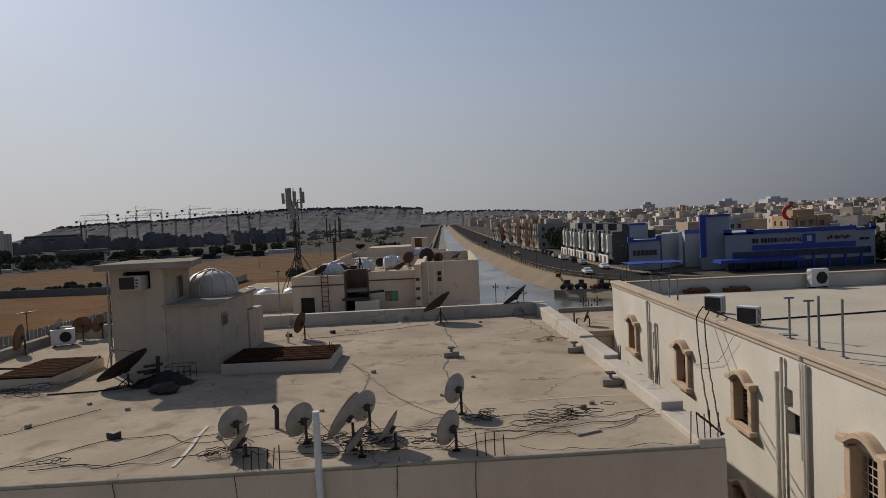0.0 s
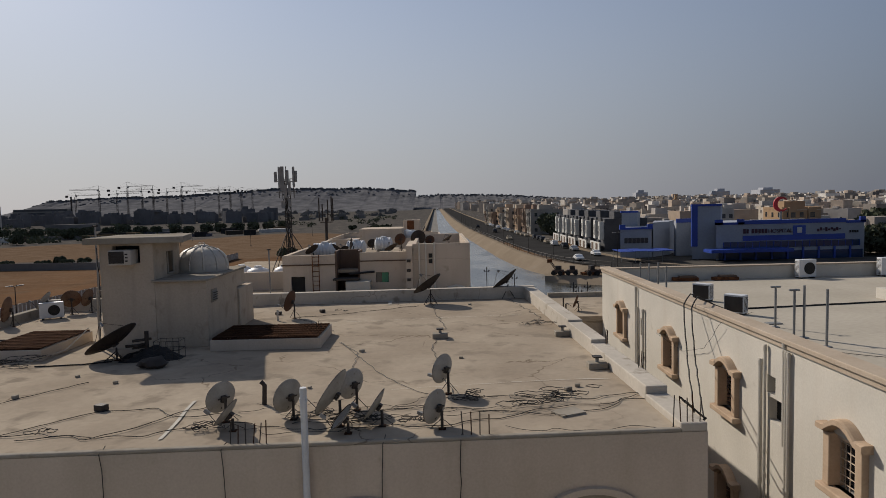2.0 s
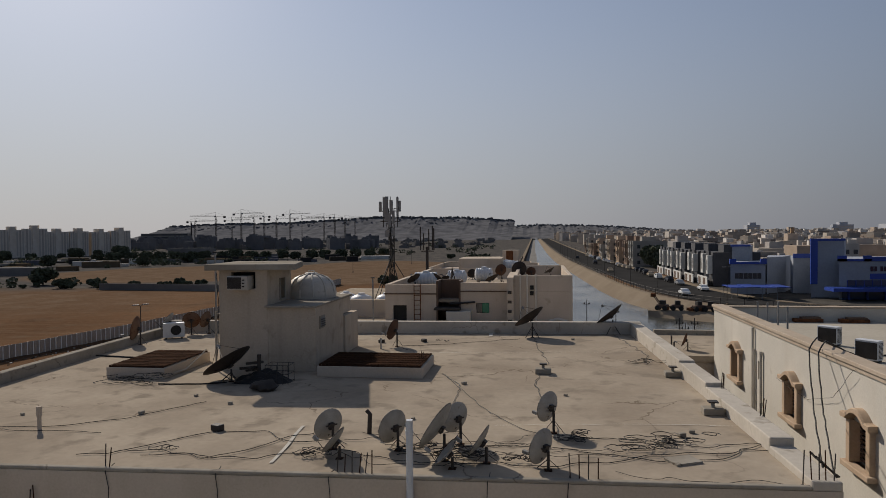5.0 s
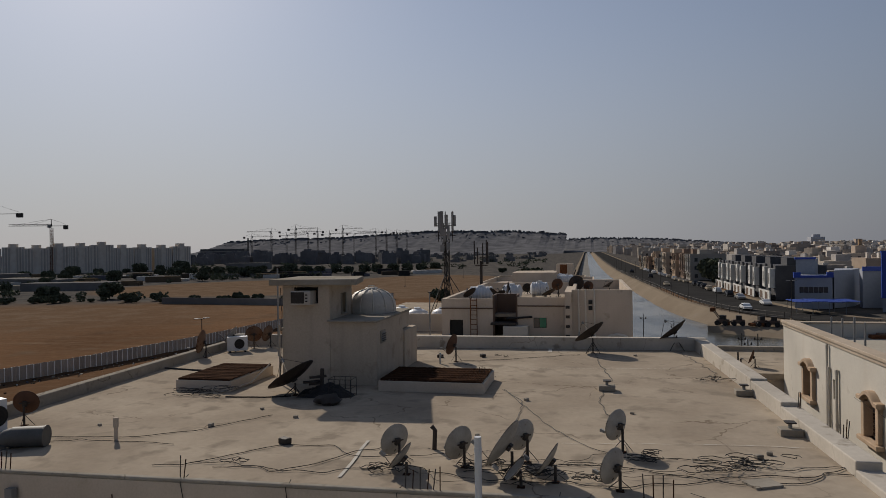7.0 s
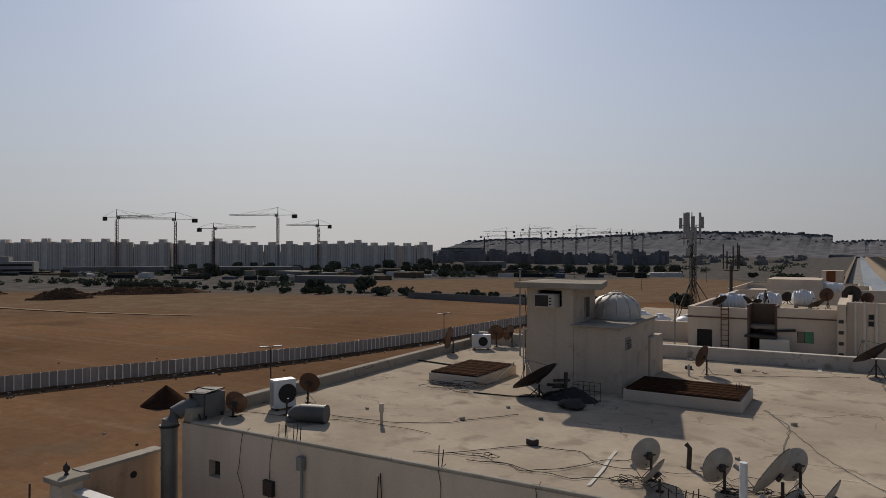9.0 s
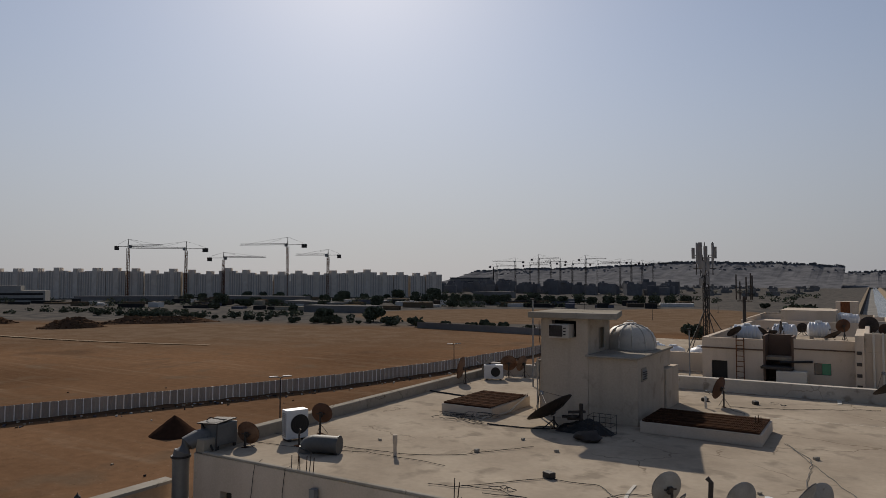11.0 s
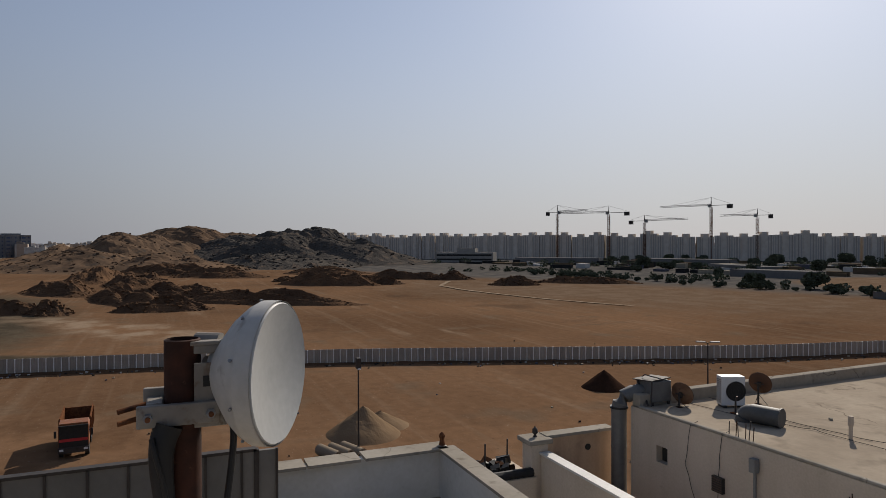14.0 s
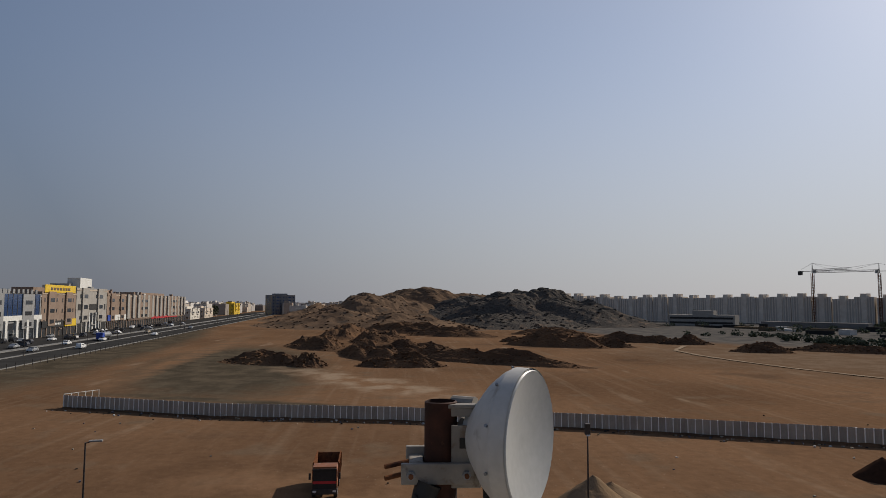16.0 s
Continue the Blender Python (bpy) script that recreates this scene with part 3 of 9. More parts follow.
def ground():
    rows = []
    for y in YS:
        row = []
        for u in US:
            x = canal_x(u, y)
            z = UZ.get(u, 0.0)
            if z == 0 and abs(x) < 300 and abs(y) < 300:
                z = 0.12 * noise.noise((x * 0.05, y * 0.05, 3.0))
            row.append((x, y, z))
        rows.append(row)
    ob = part("ground", strip(bmesh.new(), rows), SAND)
    tagged(ob, "flat orange-brown desert sand with tyre tracks and stones", "ground", kind="structure")
    # concrete lining of the canal's bank and bed
    rows = [[(canal_x(u, y), y, z) for u, z in ((14, -2.96), (26.4, -2.96), (31.2, 0.05), (32.6, 0.06), (32.7, -0.3))] for y in YS if y > 62]
    tagged(part("canal_bank", strip(bmesh.new(), rows), CONCRETE), "sloping tan concrete bank of the storm-water canal", "canal bank", kind="structure")
    rows = [[(canal_x(u, y), y, z) for u, z in ((1.5, 0.10), (3.4, 0.10), (3.5, -2.9))] for y in YS if y > 62]
    tagged(part("canal_wall", strip(bmesh.new(), rows), CONCRETE), "low concrete wall along the canal's inner side", "canal wall", kind="structure")
    rows = [[(canal_x(u, y), y, -2.5) for u in (3.0, 10, 18, 27.6)] for y in YS if y > 62]
    tagged(part("water", strip(bmesh.new(), rows), WATER), "shallow canal water that mirrors the pale sky", "water", kind="structure")
    rows = [[(canal_x(u + 1.2 * noise.noise((y * 0.05, u, 0)) * (u > 4), y), y, z) for u, z in ((3.55, -2.3), (10, -2.4), (14.5, -2.53))] for y in YS if y > 225]
    tagged(part("canal_bed", strip(bmesh.new(), rows), BED_GREY), "dry grey concrete bed beside the water channel", "canal bed", kind="structure")
    rows = [[(canal_x(u, y), y, 0.04 + z) for u, z in ((34.5, 0), (42, 0.05), (49.5, 0))] for y in YS if y > 118]
    tagged(part("road", strip(bmesh.new(), rows), ASPHALT), "dark asphalt road beside the canal", "road", kind="structure")
    rows = [[(canal_x(u, y), y, z) for u, z in ((49.5, 0.02), (49.55, 0.18), (51.2, 0.18))] for y in YS if y > 118]
    tagged(part("pavement", strip(bmesh.new(), rows), CONCRETE), "pale kerbed pavement beside the road", "pavement", kind="structure")
    # the avenue south-west of the lot
    m = pose(-150, -89, 0, 0, 0, 185.8)
    bm = bmesh.new()
    strip(bm, [[(x, y, 0.05 + (0.05 if 8 < y < 20 else 0)) for y in (0, 12, 24)] for x in (-120, 0, 150, 400, 900)])
    bm.transform(m)
    tagged(part("road", bm, ASPHALT), "wide dark asphalt avenue with parked cars", "road", kind="structure")
    for y, w in ((0.2, 0.5), (13.0, 1.2), (24, 3.0)):
        bm = B(-120, y, 0.0, 900, y + w, 0.22)
        bm.transform(m)
        tagged(part("kerb", bm, LANE_WHITE), "pale painted kerb strip along the avenue", "kerb", kind="structure")
    bm = B(-120, 27, 0.0, 900, 49.5, 0.10)
    bm.transform(m)
    tagged(part("parking", bm, ASPHALT), "asphalt parking strip before the shops", "parking", kind="structure")
    # pale wheel track across the lot
    pts = soft(wire([(-237, 99, 0), (-214, 86, 0), (-193, 85, 0), (-174, 87, 0), (-156, 90, 0), (-139, 95, 0), (-128, 99, 0)], step=4.0))
    rows = []
    for i, q in enumerate(pts):
        w = max(0.15, 0.75 + 0.5 * noise.noise((i * 0.12, 2.0, 0)))
        rows.append([(q[0] - 0.4 * w, q[1] - w, 0.17), (q[0] + 0.4 * w, q[1] + w, 0.172)])
    tagged(part("wheel_track", strip(bmesh.new(), rows), LIME_DUST), "pale dusty wheel track across the sand", "track", kind="structure")


ground()


# ---- the roof next door ----
RZ, RW, RD = 10.6, 20.6, 17.35                     # deck height, front width, depth
ROOF_AT = pose(4.45, 11.57, 0, 0, 0, 2.15)         # its south-east corner; the house stands slightly askew


def front_y(x):
    """The plane of the front wall."""
    return 11.57 + (x - 4.45) * math.tan(radians(2.15))


def low_wall(name, x0, y0, x1, y1, z0, z1, material, label):
    bm = B(x0, y0, z0, x1, y1, z1, bevel=0.025)
    bm.transform(ROOF_AT)
    return tagged(part(name, bm, material), label, "parapet", kind="structure")


def neighbour_house():
    arch = [(-6.95, 7.3, -5.65, 9.2), (-2.75, 7.3, -1.5, 9.2), (-19.6, 9.35, -19.2, 9.78)]
    bm = bmesh.new()
    wall_with_holes(bm, -RW, 0, 0, RZ - 0.02, 0, 0.25, arch)
    bm.transform(ROOF_AT)
    w = part("wall_south", bm, PLASTER_WARM)
    tagged(w, "weathered cream plaster house wall with hanging cables", "wall", kind="structure")
    for xa, za, xb, zb in arch[:2]:
        c = (xa + xb) / 2
        for name, r0, r1, y0, mt in (("arch_moulding", 0.80, 0.98, -0.13, PLASTER_WARM), ("arch_band", 0.66, 0.80, -0.06, PARAPET)):
            bm = bmesh.new()
            prev = None
            for k in range(19):
                a = math.pi * k / 18
                v = [bm.verts.new((c - r * math.cos(a), y, 9.05 + 0.62 * r * math.sin(a))) for r, y in ((r0, 0.05), (r0, y0), (r1, y0), (r1, 0.05))]
                if prev:
                    for i in range(4):
                        bm.faces.new((prev[i], prev[(i + 1) % 4], v[(i + 1) % 4], v[i]))
                prev = v
            bm.transform(ROOF_AT)
            part(name, bm, mt, w)
        bm = B(xa, 0.12, za, xb, 0.16, zb)
        bm.transform(ROOF_AT)
        part("shutter", bm, BROWN, w)
    # near-black backing paints the shade inside the small hole
    bm = B(-19.65, 0.2, 9.3, -19.15, 0.24, 9.83)
    bm.transform(ROOF_AT)
    part("recess", bm, DARK, w)
    for name, a in (("wall_west", (-RW, 0.25, 0, -RW + 0.25, RD, RZ - 0.02)), ("wall_east", (-0.25, 0.25, 0, 0, RD, RZ - 0.02)), ("wall_north", (-RW + 0.25, RD - 0.25, 0, -0.25, RD, RZ - 0.02))):
        bm = B(*a)
        bm.transform(ROOF_AT)
        tagged(part(name, bm, PLASTER_WARM), "weathered cream plaster house wall", "wall", kind="structure")
    # roof deck, gently uneven
    rows = []
    nx, ny = 64, 56
    for j in range(ny + 1):
        rows.append([(-RW * (1 - i / nx), RD * j / ny, RZ + 0.012 * noise.noise((i * 0.45, j * 0.45, 0))) for i in range(nx + 1)])
    bm = strip(bmesh.new(), rows)
    box(bm, -RW + 0.02, 0.02, RZ - 0.24, -0.02, RD - 0.02, RZ - 0.04)
    bm.transform(ROOF_AT)
    tagged(part("roof", bm, ROOF), "sun-bleached concrete roof deck with cracks and stains", "roof", kind="structure")
    low_wall("parapet_north", -RW, RD - 0.34, 0, RD, RZ - 0.02, RZ + 0.5, WHITEWASH, "low weathered parapet at the far edge of the roof")
    # the east parapet steps down where its top is broken off
    low_wall("parapet_east", -0.46, 8.9, 0, RD - 0.34, RZ - 0.02, RZ + 0.46, WHITEWASH, "low chipped parapet along the roof's edge")
    low_wall("parapet_east", -0.46, 6.2, -0.01, 8.9, RZ - 0.02, RZ + 0.40, WHITEWASH, "low chipped parapet along the roof's edge")
    low_wall("parapet_east", -0.47, 1.9, -0.005, 6.2, RZ - 0.02, RZ + 0.30, WHITEWASH, "low chipped parapet along the roof's edge")
    low_wall("parapet_east", -0.48, 0.0, -0.003, 1.9, RZ - 0.02, RZ + 0.14, WHITEWASH, "worn low end of the parapet by the corner")
    # darker weathered finish here also carries the shade of its inner face
    low_wall("parapet_west", -RW, 0.05, -RW + 0.3, RD - 0.34, RZ - 0.02, RZ + 0.33, PARAPET, "low weathered parapet towards the sand lot")
    low_wall("roof_edge", -RW + 0.3, 0.0, -0.48, 0.13, RZ - 0.02, RZ + 0.05, PARAPET, "thin raised edge of the roof deck")


neighbour_house()


def prism(corners, z0, z1, bevel=0.0):
    """An upright block over four corners given round its plan."""
    bm = bmesh.new()
    lo, hi = [[bm.verts.new((x, y, z)) for x, y in corners] for z in (z0, z1)]
    bm.faces.new(lo[::-1])
    bm.faces.new(hi)
    for i in range(4):
        bm.faces.new((lo[i], lo[(i + 1) % 4], hi[(i + 1) % 4], hi[i]))
    if bevel:
        bmesh.ops.bevel(bm, geom=list(bm.edges), offset=bevel, segments=2, affect="EDGES", profile=0.5)
    return bm


def stair_tower():
    t = thing("stair_tower", "white plastered stair tower with a flat slab roof", "stair tower", 0, 0, RZ)
    bm = bmesh.new()
    wall_with_holes(bm, -10.58, -8.97, 0, 3.2, 20.0, 20.22, [(-10.18, 2.60, -9.36, 3.13)])
    part("front_wall", bm, TOWER_PLASTER, t)
    bm = bmesh.new()
    m = Matrix.Rotation(radians(90), 4, "Z")
    wall_with_holes(bm, 20.22, 22.1, 0, 3.2, 8.97, 9.19, [(21.0, 2.2, 21.5, 2.87)])
    bm.transform(m)
    part("side_wall", bm, TOWER_PLASTER, t)
    part("side_wall", B(-10.58, 20.22, 0, -10.36, 22.1, 3.2), TOWER_PLASTER, t)
    part("back_wall", B(-10.36, 21.88, 0, -9.19, 22.1, 3.2), TOWER_PLASTER, t)
    part("roof_slab", prism(((-10.9, 19.65), (-8.0, 19.9), (-8.6, 22.3), (-11.0, 22.3)), 3.2, 3.39, 0.02), PARAPET, t, "grey weathered concrete roof slab")
    # solid near-black core paints the unlit stairwell behind the openings
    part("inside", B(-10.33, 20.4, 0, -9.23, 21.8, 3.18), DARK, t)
    part("side_window_frame", B(-8.985, 21.0, 2.2, -8.94, 21.07, 2.87), PARAPET, t)
    part("side_window_frame", B(-8.985, 21.44, 2.2, -8.94, 21.5, 2.87), PARAPET, t)
    part("side_window_frame", B(-8.985, 21.0, 2.16, -8.92, 21.5, 2.2), PARAPET, t)
    part("annex", B(-8.968, 20.003, 0, -7.40, 22.4, 2.02, bevel=0.015), TOWER_PLASTER, t)
    part("ledge", B(-9.02, 19.86, 2.02, -7.34, 22.4, 2.08, bevel=0.012), PARAPET, t)
    part("annex", B(-9.75, 22.4, 0, -7.42, 23.1, 2.0), TOWER_PLASTER, t)
    part("annex_top", B(-9.75, 22.4, 2.0, -7.40, 24.3, 2.07), PARAPET, t)
    part("tank_base", B(-9.7, 23.1, 1.42, -7.5, 24.3, 2.0), TOWER_PLASTER, t)
    part("low_annex", B(-10.4, 23.1, 0, -7.34, 24.8, 1.38, bevel=0.015), TOWER_PLASTER, t)
    part("vent_frame", B(-7.42, 20.35, 1.30, -7.37, 20.85, 1.70), PARAPET, t)
    part("vent_louvre", B(-7.40, 20.41, 1.35, -7.35, 20.79, 1.65), GREY_PAINT, t)
    for k in range(4):
        part("vent_slat", B(-7.36, 20.42, 1.37 + 0.07 * k, -7.32, 20.78, 1.39 + 0.07 * k), DARK_STEEL, t)
    part("meter_box", B(-11.1, 21.0, 0, -10.58, 21.8, 1.62, bevel=0.01), TOWER_PLASTER, t)
    part("meter_lid", B(-11.14, 20.95, 1.62, -10.57, 21.85, 1.68), PARAPET, t)
    part("drain_pipe", T([(-10.68, 19.93, 0.05), (-10.68, 19.93, 1.9)], 0.03, 8), TOWER_PLASTER, t)
    part("earth_cable", T(wire([(-10.62, 19.96, 3.1), (-10.6, 19.96, 1.5), (-10.66, 19.9, 0.05)], wob=0.015, seed=4), 0.012, 5), BLACK, t)
    # the box air conditioner in the wall
    a = thing("window_air_conditioner", "white box air conditioner in a dark wall opening", "air conditioner", -9.83, 20.0, RZ + 2.58)
    part("casing", B(-0.34, -0.32, 0.0, 0.34, 0.2, 0.44, bevel=0.015), AGED_WHITE, a)
    part("grille_panel", B(-0.32, -0.332, 0.05, 0.14, -0.318, 0.41), DARK_STEEL, a)
    for k in range(8):
        part("louvre", B(-0.31, -0.345, 0.07 + k * 0.042, 0.09, -0.33, 0.085 + k * 0.042), DARK_STEEL, a)
    part("control_panel", B(0.12, -0.33, 0.05, 0.32, -0.318, 0.41), AGED_WHITE, a)
    for k in range(3):
        part("knob", B(0.17, -0.345, 0.10 + 0.1 * k, 0.25, -0.328, 0.14 + 0.1 * k), DARK_STEEL, a)
    # the rounded water tank on the annex
    w = thing("water_tank", "white ribbed fibreglass water tank on the stair annex", "water tank", -8.46, 22.75, RZ + 2.08)
    part("body", lathe([(0.86, 0.0), (0.88, 0.16), (0.85, 0.36), (0.75, 0.56), (0.57, 0.72), (0.34, 0.80), (0.0, 0.83)], 28), AGED_WHITE, w, smooth=True)
    for k in range(5):
        bm = bmesh.new()
        a0 = radians(-60 + 30 * k)
        prof = [(0.875, 0.07), (0.87, 0.27), (0.81, 0.48), (0.66, 0.66), (0.44, 0.78), (0.22, 0.825)]
        tube(bm, [(r * math.cos(a0 - 1.2), r * math.sin(a0 - 1.2), z) for r, z in prof], 0.03, 6)
        part("rib", bm, AGED_WHITE, w)
    part("lid", lathe([(0.0, 0.89), (0.2, 0.88), (0.24, 0.84), (0.24, 0.78)], 20), AGED_WHITE, w)
    part("lid_handle", T([(-0.12, 0, 0.87), (-0.1, 0, 0.94), (0.1, 0, 0.94), (0.12, 0, 0.87)], 0.015, 6), WHITE, w)


stair_tower()


def light_shaft(x0, y0, x1, y1, n):
    t = thing("light_shaft", "raised concrete shaft kerb closed by a rusty bar grating", "light shaft", 0, 0, RZ, group="light shafts")
    h, w = 0.32, 0.14
    for a in ((x0, y0, x1, y0 + w), (x0, y1 - w, x1, y1), (x0, y0 + w, x0 + w, y1 - w), (x1 - w, y0 + w, x1, y1 - w)):
        part("kerb_wall", B(a[0], a[1], 0, a[2], a[3], h, bevel=0.012), PLASTER_WARM, t)
    # near-black plate on the deck paints the shaft's inner shade
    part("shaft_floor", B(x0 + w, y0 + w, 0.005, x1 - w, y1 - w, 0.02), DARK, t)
    gx0, gx1, gy0, gy1 = x0 + 0.06, x1 - 0.06, y0 + 0.06, y1 - 0.06
    for y in (gy0, gy1, (gy0 + gy1) / 2):
        part("grating_rail", B(gx0, y - 0.02, h, gx1, y + 0.02, h + 0.03), GRATE, t)
    bar = part("grating_bar", B(-0.011, gy0, h + 0.03, 0.011, gy1, h + 0.05), GRATE, t)
    bar.matrix_basis = pose(gx0, 0, 0)
    for k in range(1, n):
        again(bar, gx0 + (gx1 - gx0) * k / (n - 1), 0, 0)
    for k in range(6):
        y = gy0 + (gy1 - gy0) * (k + 0.5) / 6
        part("cover_strip", B(gx0, y - 0.05, h + 0.05, gx1, y + 0.05, h + 0.06), GRATE, t, "dark rusty flat bar")


light_shaft(-7.15, 19.3, -3.9, 21.55, 74)
light_shaft(-13.55, 18.55, -11.65, 21.4, 46)


# ---- the house with arched windows ----
QX, QY0, QY1, QZ = 7.72, 10.75, 32.5, 10.75


def arched_window(y, z0, shutter=False):
    """Window in the wall that faces west: sandstone jambs, sill and an eared segmental hood."""
    t = thing("window_1", "segment-arched window with a carved sandstone surround and sill", "window", QX, y, z0, group="arched windows", kind="structure")
    hw, h = 0.43, 1.28
    part("pane", B(0.20, -hw, 0.0, 0.22, hw, h), GLASS, t)
    for s in (-1, 1):
        part("jamb", B(-0.14, s * (hw + 0.11) - 0.11, 0.0, 0.2, s * (hw + 0.11) + 0.11, h - 0.16, bevel=0.02), STONE, t)
    part("window_sill", B(-0.24, -hw - 0.33, -0.15, 0.14, hw + 0.33, 0.0, bevel=0.025), STONE, t)
    part("tympanum", B(0.04, -hw, h - 0.26, 0.2, hw, h + 0.06), STONE, t)
    bm = bmesh.new()
    n = 18
    prev = None
    for k in range(n + 1):
        u = -1 + 2 * k / n
        yy = u * (hw + 0.34)
        q = abs(u) * (hw + 0.34)
        rise = 0.25 * math.cos(min(q / (hw + 0.1), 1) * math.pi / 2)
        v = [bm.verts.new((x, yy, h - 0.17 + rise + dz)) for x, dz in ((-0.24, 0.04), (-0.24, 0.15), (-0.19, 0.17), (0.1, 0.17), (0.1, 0.0), (-0.16, 0.0))]
        if prev:
            for i in range(6):
                bm.faces.new((prev[i], prev[(i + 1) % 6], v[(i + 1) % 6], v[i]))
        else:
            bm.faces.new(v[::-1])
        prev = v
    bm.faces.new(prev)
    part("hood", bm, STONE, t)
    part("window_frame", B(0.16, -0.025, 0, 0.2, 0.025, h - 0.25), PARAPET if not shutter else BROWN, t)
    if shutter:
        for k in range(8):
            part("slat", B(0.13, 0.02 - hw * (k % 2 == 0) * 0.0, 0.06 + k * 0.12, 0.16, hw, 0.13 + k * 0.12), BROWN, t)
    else:
        for k in range(6):
            part("bar", B(0.10, -hw + 0.03 + k * 0.16, 0.0, 0.118, -hw + 0.048 + k * 0.16, h - 0.26), COPING, t)
        for k in range(6):
            part("bar", B(0.095, -hw, 0.10 + 0.17 * k, 0.112, hw, 0.118 + 0.17 * k), COPING, t)
    return t


def arched_house():
    wins = [(28.85, True), (22.8, True), (18.15, True), (12.7, False)]
    holes = [(y - 0.5, z, y + 0.5, z + 1.1) for y, _ in wins for z in (8.80, 5.68)]
    sq = [(15.58, 9.95, 15.98, 10.4), (15.26, 9.3, 15.88, 9.88), (15.4, 5.6, 15.9, 6.1), (26.05, 9.3, 26.3, 10.0)]
    bm = bmesh.new()
    wall_with_holes(bm, QY0, QY1, 0, QZ + 0.6, 0.0, 0.28, holes + sq)
    bm.transform(Matrix(((0, 1, 0, QX), (1, 0, 0, 0), (0, 0, 1, 0), (0, 0, 0, 1))))
    w = part("wall_west", bm, PLASTER)
    tagged(w, "cream plastered house wall with arched windows and pipes", "wall", kind="structure")
    # near-black backings paint the shade inside the vent holes
    for y0, z0, y1, z1 in sq:
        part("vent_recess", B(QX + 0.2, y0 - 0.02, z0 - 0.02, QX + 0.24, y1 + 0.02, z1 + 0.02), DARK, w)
    for y, r, z0, z1 in ((26.7, 0.045, 4, 11.2), (26.55, 0.035, 4, 10.4), (25.75, 0.05, 4, 10.45), (16.2, 0.055, 2, 10.75), (15.97, 0.04, 2, 11.15), (15.08, 0.035, 8.9, 11.2), (14.98, 0.035, 2, 11.2), (14.87, 0.035, 2, 11.2)):
        part("drain_pipe", T([(QX - 0.07, y, z0), (QX - 0.07, y, z1)], r, 8), PLASTER, w)
        for z in (z1 - 0.15, (z0 + z1) / 2 + 1.2):
            part("pipe_collar", T([(QX - 0.07, y, z), (QX - 0.07, y, z + 0.12)], r + 0.012, 8), PLASTER, w)
    for y, sl in wins:
        for z in (8.80, 5.68):
            arched_window(y, z, shutter=sl)
    for name, a in (("wall_south", (QX + 0.28, QY0, 0, 32, QY0 + 0.28, QZ + 0.6)), ("wall_north", (QX + 0.28, QY1 - 0.28, 0, 32, QY1, QZ + 0.6)), ("wall_east", (31.7, QY0 + 0.28, 0, 32, QY1 - 0.28, QZ + 0.6))):
        tagged(part(name, B(*a), PLASTER), "cream plastered house wall", "wall", kind="structure")
    rows = [[(QX + 0.28 + 23.5 * i / 20, QY0 + 0.28 + (QY1 - QY0 - 0.56) * j / 20, QZ + 0.01 * noise.noise((i, j, 5.0))) for i in range(21)] for j in range(21)]
    tagged(part("roof", strip(bmesh.new(), rows), ROOF_WHITE), "pale dusty membrane roof of the arched house", "roof", kind="structure")
    for a in ((QX - 0.1, QY0 - 0.1, QZ + 0.6, QX + 0.42, QY1 + 0.08, QZ + 0.72), (QX + 0.42, QY0 - 0.1, QZ + 0.6, 32.1, QY0 + 0.4, QZ + 0.72), (QX + 0.42, QY1 - 0.34, QZ + 0.6, 32.1, QY1 + 0.08, QZ + 0.66)):
        tagged(part("coping", B(*a, bevel=0.02), COPING), "sandstone coping on the parapet", "coping", kind="structure")
    tagged(part("cornice", B(QX - 0.05, QY0 - 0.05, QZ + 0.48, QX - 0.001, QY1, QZ + 0.6), COPING), "sandstone cornice below the coping", "cornice", kind="structure")


arched_house()


